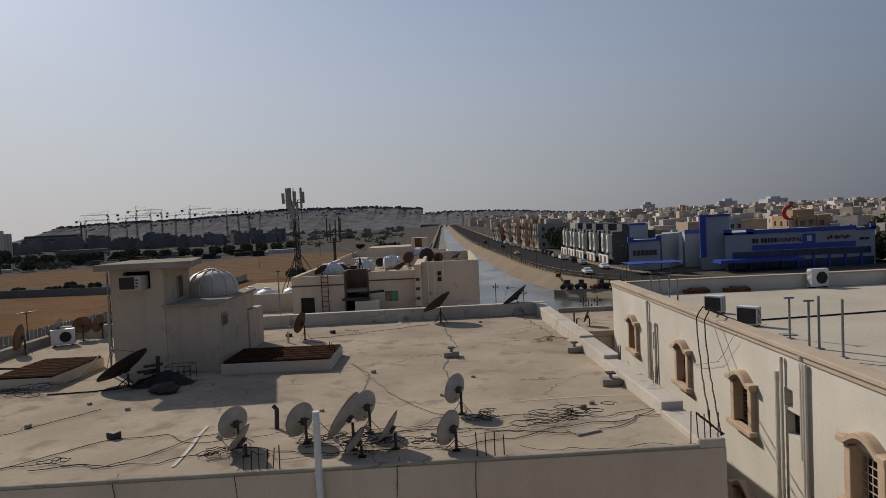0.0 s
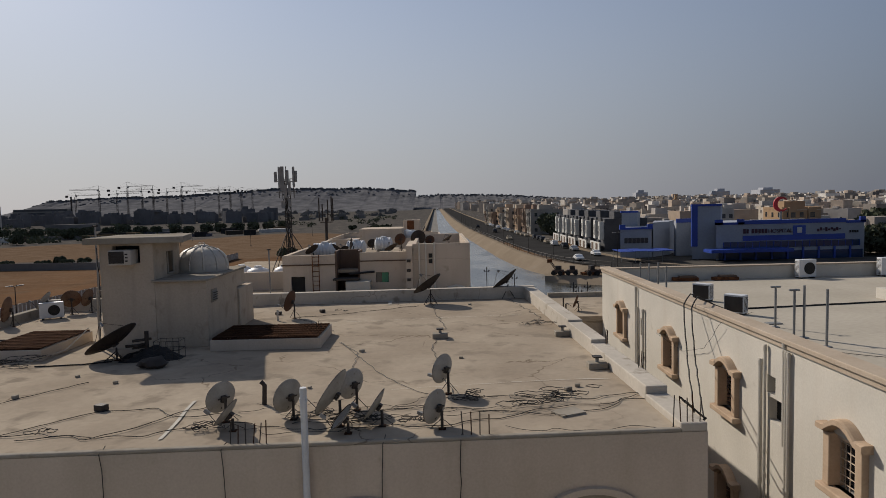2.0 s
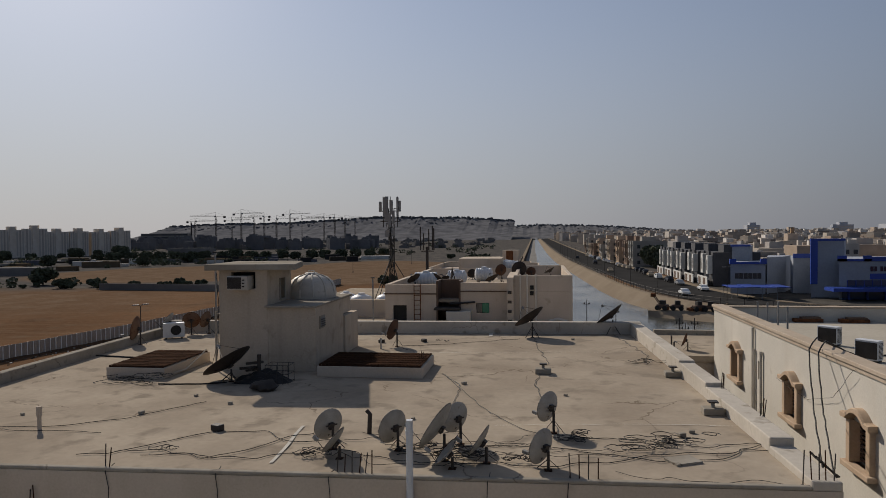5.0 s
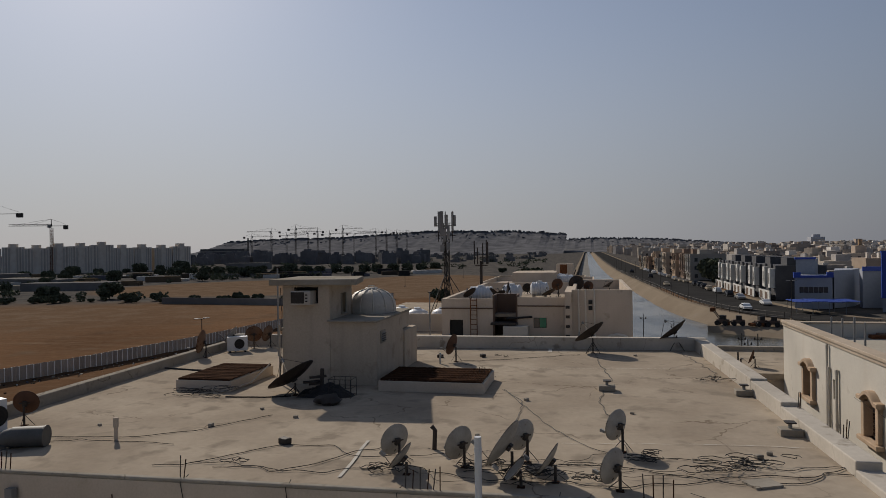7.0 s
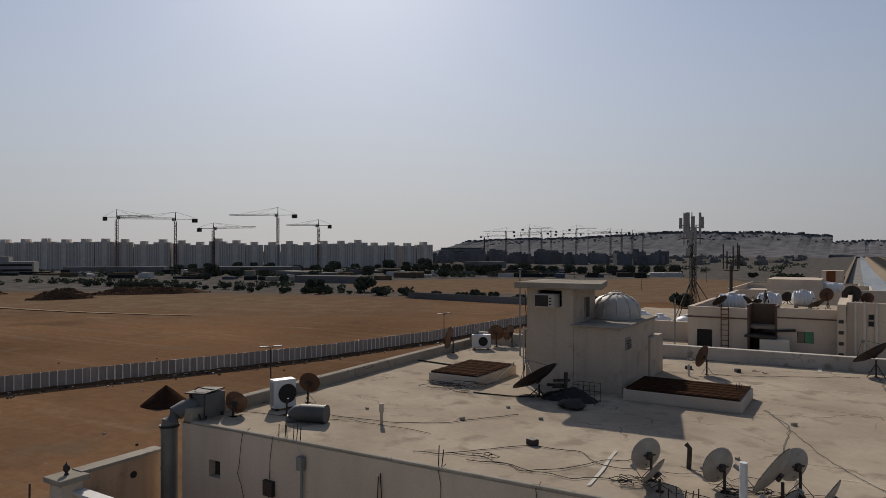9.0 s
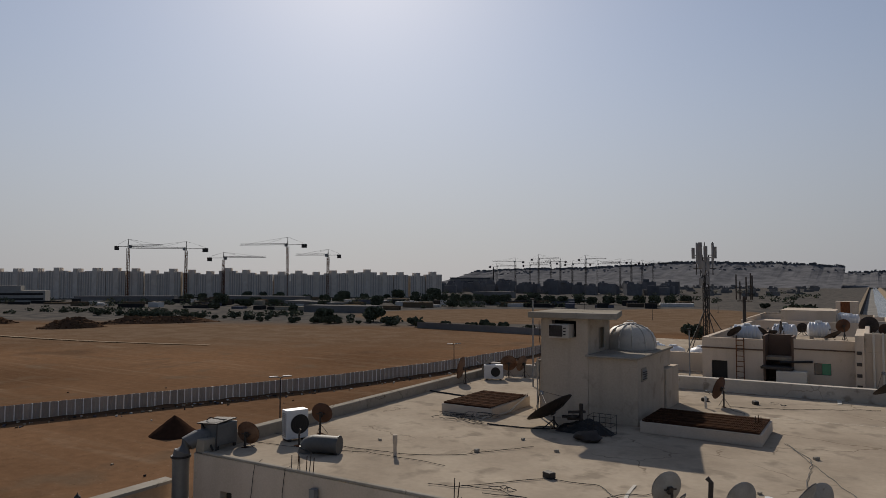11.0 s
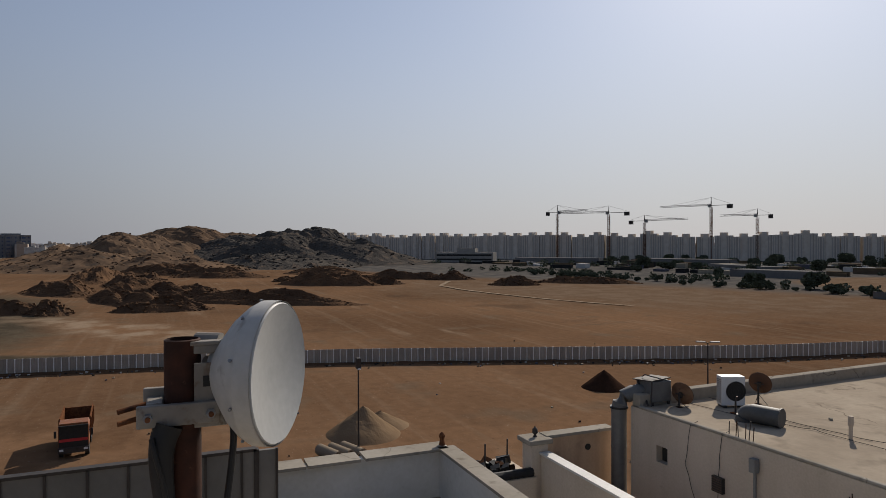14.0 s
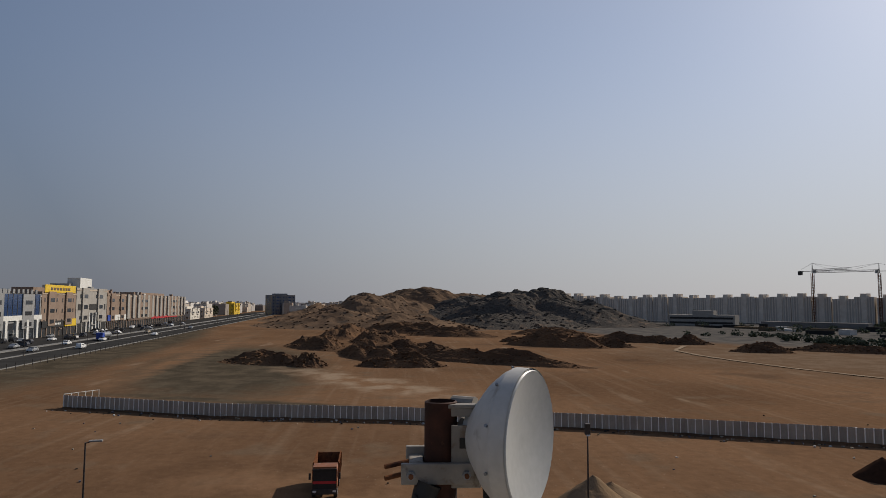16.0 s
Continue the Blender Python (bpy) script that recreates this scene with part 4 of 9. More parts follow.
# ---- the building under the camera, and the plot walls beside it ----
def own_building():
    for name, a in (("wall_north", (-2.75, 0.55, 0, 6.4, 0.85, 14.0)), ("wall_west", (-2.75, -14, 0, -2.45, 0.55, 14.0)), ("wall_east", (6.1, -14, 0, 6.4, 0.55, 14.0)), ("wall_south", (-2.45, -14, 0, 6.1, -13.7, 14.0))):
        tagged(part(name, B(*a), PLASTER), "cream plaster wall and parapet of the lookout roof", "wall", kind="structure")
    tagged(part("roof", B(-2.45, -13.7, 13.2, 6.1, 0.55, 13.4), ROOF), "concrete roof deck of the lookout house", "roof", kind="structure")
    # lower house to the west, with a white parapet and a ribbed screen
    tagged(part("roof", B(-14.25, -6.0, 9.5, -2.8, 4.35, 9.7), ROOF), "concrete roof of the lower side house", "roof", kind="structure")
    tagged(part("wall_west", B(-14.5, -6, 0, -14.25, 4.6, 10.7), WHITE), "whitewashed parapet wall with peeling coping", "wall", kind="structure")
    tagged(part("wall_north", B(-14.25, 4.35, 0, -2.8, 4.6, 10.7), WHITE), "whitewashed parapet wall of the side house", "wall", kind="structure")
    for y0, y1 in ((0.6, 1.5), (1.55, 2.6), (2.7, 4.5)):
        tagged(part("coping", B(-14.62, y0, 10.7, -14.1, y1, 10.76, m=pose(0, 0, 0, 0, 0.0, 0)), PARAPET), "loose pale coping slab on the white wall", "coping", kind="structure")
    tagged(part("coping", B(-14.25, 4.3, 10.7, -3, 4.68, 10.76), PARAPET), "pale coping slab on the white wall", "coping", kind="structure")
    s = thing("screen_wall", "white sheet-metal screen with dark joints on the side house", "screen", 0, 0, 0)
    y = -5.6
    while y < 0.3:
        part("screen_panel", B(-12.95, y, 9.7, -12.87, y + 0.54, 11.55), SCREEN, s)
        part("joint", B(-12.90, y + 0.54, 9.7, -12.84, y + 0.58, 11.57), DARK_STEEL, s)
        y += 0.58
    part("top_rail", B(-13.0, -5.6, 11.55, -12.84, 0.42, 11.6), DARK_STEEL, s)
    part("end_post", B(-12.98, 0.38, 9.7, -12.84, 0.46, 11.58), DARK_STEEL, s)
    # orange wall with a pillar in the gap before the neighbour's house
    tagged(part("wall_plot", B(-17.25, 8.55, 0, -17.02, 10.8, 9.70), PLOT_WALL), "orange plaster plot wall with a pale coping", "wall", kind="structure")
    tagged(part("coping", B(-17.36, 8.62, 9.70, -16.95, 10.84, 9.78), PARAPET), "pale coping on the orange wall", "coping", kind="structure")
    # dark disc on the wall face paints the drain hole's shade
    tagged(part("weep_hole", T([(-17.0, 10.0, 9.3), (-17.04, 10.0, 9.3)], 0.09, 12), DARK), "round drain hole drawn as a dark disc on the orange wall", "drain hole", kind="structure")
    tagged(part("wall_plot", B(-16.8, 8.35, 0, -9.0, 8.55, 9.36), PLASTER_WARM), "cream plot wall running to the pillar", "wall", kind="structure")
    tagged(part("coping", B(-16.8, 8.3, 9.36, -9.0, 8.6, 9.42), WHITE), "white coping on the cream plot wall", "coping", kind="structure")
    p = thing("gate_pillar", "cream stone pillar with a cap and a small lantern", "pillar", -17.07, 8.32, -0.92)
    part("shaft", B(-0.25, -0.25, 0, 0.25, 0.25, 10.55), PLASTER_WARM, p)
    part("cap", B(-0.36, -0.36, 10.55, 0.36, 0.36, 10.68, bevel=0.02), PARAPET, p)
    part("lantern", lathe([(0.0, 10.68), (0.06, 10.69), (0.03, 10.74), (0.08, 10.80), (0.07, 10.9), (0.02, 10.95), (0.0, 11.0)], 10), DARK_STEEL, p)


own_building()

# ---- the houses north of the roof ----


def north_house():
    """House beyond the roof: terrace at 10 m, upper rooms on it."""
    h = thing("flat_roofed_house", "cream flat-roofed house with rooftop rooms, ladder and dishes", "house", 0, 0, 0)
    part("wall", B(-17, 33.2, 0, 1.35, 58, 9.95), PLASTER_WARM, h)
    part("terrace", B(-16.9, 33.3, 9.95, 1.3, 57.9, 10.05), ROOF, h)
    part("parapet", B(-17, 38.0, 10.05, -8.9, 38.25, 11.05), PLASTER_WARM, h)
    part("parapet", B(-17, 33.2, 10.05, -16.8, 38.0, 10.5), PARAPET, h)
    bm = bmesh.new()
    wall_with_holes(bm, -8.8, -5.95, 10.05, 12.1, 36.0, 36.25, [(-8.35, 10.05, -7.6, 10.95)])
    a = part("upper_wall", bm, PLASTER_WARM, h)
    part("door", B(-8.35, 36.12, 10.05, -7.6, 36.16, 10.95), DARK, h, "dark closed metal door")
    part("upper_wall", B(-8.8, 36.25, 10.05, -8.55, 52, 12.1), PLASTER_WARM, h)
    part("upper_roof", B(-8.55, 36.25, 11.1, -4.6, 52, 11.25), ROOF, h)
    part("ledge", B(-8.85, 35.95, 11.55, -5.95, 36.0, 11.62), BROWN, h)
    # rust-stained recess with a tank stand
    part("recess_back", B(-5.95, 37.2, 10.05, -4.65, 37.4, 12.3), BROWN, h, "brown rust-stained recess wall")
    part("recess_side", B(-5.95, 36.0, 10.05, -5.85, 37.2, 12.3), BROWN, h)
    part("recess_side", B(-4.7, 36.0, 10.05, -4.6, 37.2, 12.3), BROWN, h)
    part("recess_shelf", B(-6.0, 35.4, 10.75, -4.6, 36.6, 10.85), DARK_STEEL, h)
    part("low_block", B(-5.3, 35.2, 10.05, -4.0, 36.0, 10.7), PLASTER, h)
    bm = bmesh.new()
    wall_with_holes(bm, -4.6, -2.05, 10.05, 12.2, 36.0, 36.25, [(-3.75, 10.55, -3.05, 11.1)])
    part("upper_wall", bm, PLASTER_WARM, h)
    part("ledge", B(-4.6, 35.95, 11.7, -2.05, 36.0, 11.76), BROWN, h)
    w = part("window", B(-3.75, 36.1, 10.55, -3.05, 36.14, 11.1), DARK, h)
    part("pane", B(-3.42, 36.06, 10.57, -3.07, 36.1, 11.08), GREEN, w, "green tinted sliding pane")
    part("pane", B(-3.73, 36.05, 10.57, -3.44, 36.09, 11.08), GLASS, w)
    part("upper_roof", B(-4.6, 36.25, 11.1, -2.05, 52, 11.25), ROOF, h)
    part("side_block", B(-2.05, 34.9, 0, -1.7, 40, 12.55), PLASTER_WARM, h)
    part("side_block", B(-1.7, 35.2, 0, 1.35, 46, 11.8), PLASTER_WARM, h)
    for a in ((-1.7, 35.2, 1.35, 35.4), (-1.7, 45.8, 1.35, 46), (-1.7, 35.4, -1.5, 45.8), (1.15, 35.4, 1.35, 45.8)):
        part("parapet", B(a[0], a[1], 11.8, a[2], a[3], 12.65, bevel=0.02), PLASTER_WARM, h)
    for x in (-1.35, -1.0, -0.55):
        part("drain_pipe", T([(x, 35.13, 9), (x, 35.13, 12.7)], 0.05, 6), PLASTER, h)
    for x, z in ((-0.85, 11.6), (-0.85, 11.9)):
        part("vent", B(x, 35.15, z, x + 0.2, 35.2, z + 0.22), DARK, h)
    for z in (10.2, 10.7, 11.2, 11.7):
        part("pipe_stub", B(-2.0, 34.85, z, -1.8, 34.9, z + 0.15), DARK_STEEL, h)
    part("arch", T([(0.0, 35.15, 10.0), (0.2, 35.15, 10.25), (0.6, 35.15, 10.35), (1.0, 35.15, 10.25), (1.2, 35.15, 10.0)], 0.1, 6), PLASTER, h)
    l = part("ladder", T([(-7.15, 35.85, 10.05), (-7.15, 35.85, 12.15)], 0.025, 5), RUST, h, "rusty steel ladder on the wall")
    part("rail", T([(-6.8, 35.85, 10.05), (-6.8, 35.85, 12.15)], 0.025, 5), RUST, l)
    for k in range(8):
        part("rung", T([(-7.15, 35.85, 10.2 + 0.26 * k), (-6.8, 35.85, 10.2 + 0.26 * k)], 0.018, 5), RUST, l)
    part("waste_pipe", T([(-5.2, 35.9, 11.05), (-3.8, 35.9, 11.15)], 0.06, 6), BLACK, h)


north_house()


def tank(x, y, z, r, h, label="white rounded plastic water tank on a roof"):
    t = thing("water_tank", label, "water tank", x, y, z, group="roof water tanks")
    part("body", lathe([(0.0, 0.0), (r * 0.96, 0.0), (r, h * 0.15), (r, h * 0.6), (r * 0.85, h * 0.82), (r * 0.45, h * 0.95), (0.0, h)], 16), WHITE_PLASTIC, t, smooth=True)
    part("lid", lathe([(0.0, h + 0.08), (r * 0.3, h + 0.06), (r * 0.33, h - 0.05)], 12), WHITE_PLASTIC, t)
    return t


def barrel_tank(x, y, z, r, L, rz=0):
    t = thing("water_tank", "white ribbed barrel water tank lying on low saddles", "water tank", x, y, z, rz, group="roof water tanks")
    prof, n = [(0.0, -L / 2), (r * 0.55, -L / 2 + 0.03), (r * 0.85, -L / 2 + 0.12)], 7
    for k in range(n):
        a = -L / 2 + 0.2 + (L - 0.4) * k / (n - 1)
        prof += [(r, a - 0.05), (r, a + 0.05), (r * 0.95, a + 0.08)]
    prof += [(r * 0.85, L / 2 - 0.12), (r * 0.55, L / 2 - 0.03), (0.0, L / 2)]
    part("body", lathe(prof, 18, pose(0, 0, r + 0.1, 0, 90, 0)), WHITE_PLASTIC, t, smooth=True)
    part("lid", lathe([(0.0, 2 * r + 0.2), (0.2, 2 * r + 0.18), (0.22, 2 * r + 0.05)], 12), WHITE_PLASTIC, t)
    for s in (-1, 1):
        part("saddle", B(s * L * 0.3 - 0.1, -r * 0.8, 0, s * L * 0.3 + 0.1, r * 0.8, 0.22), PARAPET, t)
    return t


def row_house(x0, y0, x1, y1, z, label, material):
    h = thing("flat_roofed_house", label, "house", (x0 + x1) / 2, (y0 + y1) / 2, 0, group="houses along the canal")
    w, d = (x1 - x0) / 2, (y1 - y0) / 2
    part("wall", B(-w, -d, 0, w, d, z), material, h)
    for a in ((-w, -d, w, -d + 0.2), (-w, d - 0.2, w, d), (-w, -d + 0.2, -w + 0.2, d - 0.2), (w - 0.2, -d + 0.2, w, d - 0.2)):
        part("parapet", B(a[0], a[1], z, a[2], a[3], z + 0.6), material, h)
    part("roof_room", B(-w * 0.5, -d * 0.3, z, w * 0.3, d * 0.5, z + 1.6), material, h)
    for k in range(3):
        x = -w + (k + 0.6) * 2 * w / 3.4
        part("window", B(x, -d - 0.03, z - 2.6, x + 1.2, -d + 0.05, z - 1.2), GLASS, h)
    return h


ROWH = [(-15, 62, 1.0, 78, 8.3), (-14, 82, 0, 97, 9.9), (-16, 101, -1.2, 118, 9.2)]
for i, (x0, y0, x1, y1, z) in enumerate(ROWH):
    row_house(x0, y0, x1, y1, z, "cream flat-roofed house beside the canal", (TOWER_PLASTER, PLASTER_WARM, TOWER_PLASTER)[i % 3])
for x, y, z, r, L, rz in ((-7.82, 44, 11.25, 0.48, 1.7, 4), (-5.98, 46, 11.25, 0.48, 1.4, -6), (-4.28, 48.5, 11.25, 0.5, 1.35, 2), (-6.61, 88, 9.9, 0.58, 2.3, 3), (-3.57, 88.5, 9.9, 0.58, 1.9, -4), (-9.5, 66, 8.3, 0.6, 2.0, 8), (-4.5, 92, 9.9, 0.55, 2.0, 60), (-8.6, 104, 9.2, 0.6, 2.2, 0)):
    barrel_tank(x, y, z, r, L, rz)
for x, y, z, r in ((-11.6, 41.5, 10.05, 0.75), (-10.2, 42.5, 10.05, 0.7), (-13.2, 43.5, 10.05, 0.7)):
    tank(x, y, z, r, r * 1.35)
bx = thing("roof_tank_box", "tan box tank with a rusty front panel on a roof stand", "tank", -4.30, 106, 9.2)
part("box", B(-1.3, -1.2, 1.00, 1.3, 1.2, 2.90, bevel=0.03), PLASTER_WARM, bx)
part("panel", B(-0.75, -1.24, 1.00, 0.35, -1.2, 2.85), RUST, bx)
for sx in (-1, 1):
    for sy in (-1, 1):
        part("leg", B(sx - 0.07, sy - 0.07, 0, sx + 0.07, sy + 0.07, 1.00), DARK_STEEL, bx)


# ---- masts ----
def lattice_mast():
    t = thing("telecom_mast", "grey lattice telecom mast with panel antennas and stay braces", "mast", -10.42, 45.2, 10.05)
    r, H = 0.22, 6.6
    legs = [(r * math.cos(a), r * math.sin(a)) for a in (0.5, 2.6, 4.7)]
    for x, y in legs:
        part("leg", T([(x, y, 0), (x, y, H)], 0.032, 6), DARK_STEEL, t)
    for k in range(21):
        z0 = 0.1 + k * 0.3
        for i in range(3):
            (x0, y0), (x1, y1) = legs[i], legs[(i + 1) % 3]
            part("lattice_bar", T([(x0, y0, z0), (x1, y1, z0 + 0.3)], 0.017, 4), DARK_STEEL, t)
    for a in (0.3, 2.3, 4.2, 5.4):
        part("stay", T([(2.0 * math.cos(a), 2.0 * math.sin(a), 0.0), (0.15 * math.cos(a), 0.15 * math.sin(a), 3.0)], 0.03, 5), DARK_STEEL, t)
    for i, (x, z, h, w) in enumerate(((-0.42, 6.0, 1.35, 0.17), (-0.25, 5.7, 1.7, 0.24), (0.08, 6.15, 1.0, 0.22), (0.52, 6.0, 1.35, 0.14), (-0.68, 6.35, 0.7, 0.18), (0.68, 6.35, 0.75, 0.14), (0.22, 5.5, 0.9, 0.18), (-0.05, 5.3, 0.9, 0.22))):
        p = part("panel_antenna", B(x - w / 2, -0.35, z, x + w / 2, -0.2, z + h, bevel=0.015), GREY_PAINT, t)
        part("bracket", T([(x, -0.2, z + h * 0.3), (x * 0.3, 0, z + h * 0.3)], 0.025, 5), DARK_STEEL, p)
    for x in (-0.5, 0.5, 0.0):
        part("antenna_pipe", T([(x, -0.18, 5.3), (x, -0.18, 7.4)], 0.03, 6), DARK_STEEL, t)
    for z in (5.7, 6.4):
        part("ring_beam", T([(-0.7, -0.17, z), (0.7, -0.17, z)], 0.03, 5), DARK_STEEL, t)
    for k in range(5):
        part("feeder_cable", T(wire([(0.1 * k - 0.3, -0.25, 5.6), (0.05 * k, -0.25, 4.2), (0.02 * k, -0.2, 0.2)], wob=0.05, seed=k), 0.02, 4), BLACK, t)
    part("radio_box", B(-0.35, -0.3, 4.6, -0.1, -0.15, 5.1), GREY_PAINT, t)
    part("radio_box", B(0.1, -0.3, 4.7, 0.3, -0.15, 5.2), GREY_PAINT, t)


lattice_mast()


def antenna_pole():
    t = thing("antenna_pole", "dark antenna pole with upright panel antennas", "antenna", -10.7, 62.4, 9.6)
    part("pole", T([(0, 0, 0), (0, 0, 4.0)], 0.14, 8), DARK_STEEL, t)
    part("cross_arm", T([(-0.55, 0, 3.6), (0.65, 0, 3.6)], 0.05, 6), DARK_STEEL, t)
    part("cross_arm", T([(-0.55, 0, 4.3), (0.65, 0, 4.3)], 0.035, 6), DARK_STEEL, t)
    for x, h in ((-0.6, 2.2), (-0.3, 1.6), (0.2, 2.0), (0.55, 2.3), (0.68, 2.1)):
        part("panel_antenna", B(x - 0.055, -0.2, 3.7, x + 0.055, -0.09, 3.7 + h, bevel=0.02), DARK_STEEL, t)


antenna_pole()


# ---- lot fence ----
def boxes_mesh(name, data, material, parent=None):
    """Many plain blocks in one mesh: rows of centre x, y, half sizes, bottom, top, turn."""
    v, f = [], []
    for cx, cy, hx, hy, z0, z1, a in data:
        c, s = math.cos(a), math.sin(a)
        b = len(v)
        for z in (z0, z1):
            for ux, uy in ((-1, -1), (1, -1), (1, 1), (-1, 1)):
                v.append((cx + ux * hx * c - uy * hy * s, cy + ux * hx * s + uy * hy * c, z))
        for q in ((4, 5, 6, 7), (0, 1, 5, 4), (1, 2, 6, 5), (2, 3, 7, 6), (3, 0, 4, 7)):
            f.append([b + i for i in q])
    me = bpy.data.meshes.new(name)
    me.from_pydata(v, [], f)
    me.materials.append(material)
    ob = new(name, me)
    ob.parent = parent
    return ob


FENCE_LINE = [(-101, -49.5), (-92.5, -26), (-88.5, -2), (-82, 22), (-74.5, 42.5), (-69, 56.5), (-64, 71), (-60.2, 91), (-58, 118), (-57, 150), (-57, 190)]


def lot_fence():
    f = thing("lot_fence", "long grey sheet-panel fence with white posts round the sand lot", "fence", 0, 0, 0)
    me_p = me_s = None
    for (xa, ya), (xb, yb) in zip(FENCE_LINE, FENCE_LINE[1:]):
        L = math.hypot(xb - xa, yb - ya)
        n = int(L / 0.8)
        rz = math.degrees(math.atan2(yb - ya, xb - xa))
        for k in range(n):
            x, y = xa + (xb - xa) * k / n, ya + (yb - ya) * k / n
            r = random.Random(k + int(xa))
            if me_p is None:
                xs = [0.035 + 0.073 * q for q in range(11)]
                ys = [-0.02 if (q // 2) % 2 else 0.012 for q in range(11)]
                bm = strip(bmesh.new(), [[(a, b, zz) for a, b in zip(xs, ys)] for zz in (0.12, 1.82)])
                strip(bm, [[(a, b + 0.02, zz) for a, b in zip(xs, ys)] for zz in (0.12, 1.82)])
                bmesh.ops.bridge_loops(bm, edges=[e for e in bm.edges if e.is_boundary])
                me_p = part("panel", bm, FENCE, f)
                me_s = part("post", B(-0.045, -0.06, 0, 0.045, 0.06, 1.80), FENCE_WHITE, f)
                me_p.matrix_basis = me_s.matrix_basis = pose(x, y, 0, 0, 0, rz)
            else:
                again(me_p, x, y, r.uniform(-0.02, 0.02), rz + r.uniform(-0.8, 0.8))
                again(me_s, x, y, r.uniform(-0.04, 0.02), rz)
    # low bank of dark soil along its foot
    rows = []
    for (xa, ya), (xb, yb) in zip(FENCE_LINE, FENCE_LINE[1:]):
        for k in range(30):
            x, y = xa + (xb - xa) * k / 30, ya + (yb - ya) * k / 30
            q = 0.15 + 0.2 * abs(noise.noise((x * 0.4, y * 0.4, 0)))
            rows.append([(x - 0.6, y, 0.02), (x + 0.1, y, q), (x + 0.7 + q, y, 0.0)])
    tagged(part("fence_bank", strip(bmesh.new(), rows), SPOIL), "dark soil banked along the foot of the fence", "soil", kind="structure")
    r = random.Random(40)
    bits = []
    for k in range(480):
        (xa, ya), (xb, yb) = FENCE_LINE[(k * 7) % 8], FENCE_LINE[(k * 7) % 8 + 1]
        f0, d, q = r.random(), abs(r.gauss(0, 1.3)) + 0.3, r.uniform(0.03, 0.15)
        bits.append((xa + (xb - xa) * f0 + d, ya + (yb - ya) * f0 - 0.25 * d, q, q * r.uniform(0.4, 1), 0.0, 0.05 + q * r.uniform(0.3, 1.0), r.uniform(0, 3)))
    for k in range(70):
        bits.append((r.uniform(-95, -30), r.uniform(-45, 60), r.uniform(0.04, 0.12), r.uniform(0.04, 0.1), 0.0, r.uniform(0.08, 0.15), r.uniform(0, 3)))
    tagged(boxes_mesh("litter", bits, DEBRIS), "blown litter and broken stones along the fence", "litter", kind="stuff")
    # the short return at the fence's end
    g = thing("fence_return", "short open steel-frame end of the lot fence", "fence", -101, -49.5, 0, 150)
    for k in range(6):
        part("post", B(1.1 * k - 0.04, -0.04, 0, 1.1 * k + 0.04, 0.04, 2.0), WHITE, g)
    for z in (0.6, 1.9):
        part("rail", B(0, -0.03, z, 5.5, 0.03, z + 0.08), WHITE, g)


lot_fence()


# ---- heaps and hills ----
def heap(name, label, cx, cy, rx, ry, h, rot, material, seed, n=44, rough=0.35, parent=None, category="heap", flat=0.0, kind="", stones=0, size=0.5):
    bm = bmesh.new()
    rows = []
    for j in range(n + 1):
        row = []
        for i in range(n + 1):
            u, v = 2 * i / n - 1, 2 * j / n - 1
            d = math.sqrt(u * u + v * v)
            f = max(0.0, 1 - d) if not flat else min(1.0, max(0.0, 1 - d) / flat)
            f = f * f * (3 - 2 * f) if rough > 0.2 else f
            q = noise.fractal((u * 2.6 + seed, v * 2.6, seed * 1.7), 1.0, 2.1, 5)
            z = h * f * (1 + rough * 1.6 * q) + (h * 0.06 * rough * noise.noise((u * 14 + seed, v * 14, 0)) if f > 0.02 else 0)
            p = pose(cx, cy, 0, 0, 0, rot) @ Vector((u * rx, v * ry, max(z, 0) - 0.15))
            row.append(p)
        rows.append(row)
    strip(bm, rows)
    r = random.Random(seed)
    for k in range(int(stones)):                    # broken stones lying on the slopes
        i, j = r.randrange(2, n - 1), r.randrange(2, n - 1)
        q = rows[j][i]
        if q[2] < 0.1:
            continue
        s = r.uniform(0.35, 1.0) ** 2 * size
        v = [bm.verts.new(q + Vector((dx * s * r.uniform(0.6, 1.3), dy * s * r.uniform(0.6, 1.3), dz * s * r.uniform(0.5, 1.1)))) for dz in (-0.4, 0.8) for dx, dy in ((-1, -1), (1, -1), (1, 1), (-1, 1))]
        for f in ((4, 5, 6, 7), (0, 1, 5, 4), (1, 2, 6, 5), (2, 3, 7, 6), (3, 0, 4, 7)):
            bm.faces.new([v[k] for k in f])
    ob = part(name, bm, material, smooth=False)
    return tagged(ob, label, category, kind=kind)


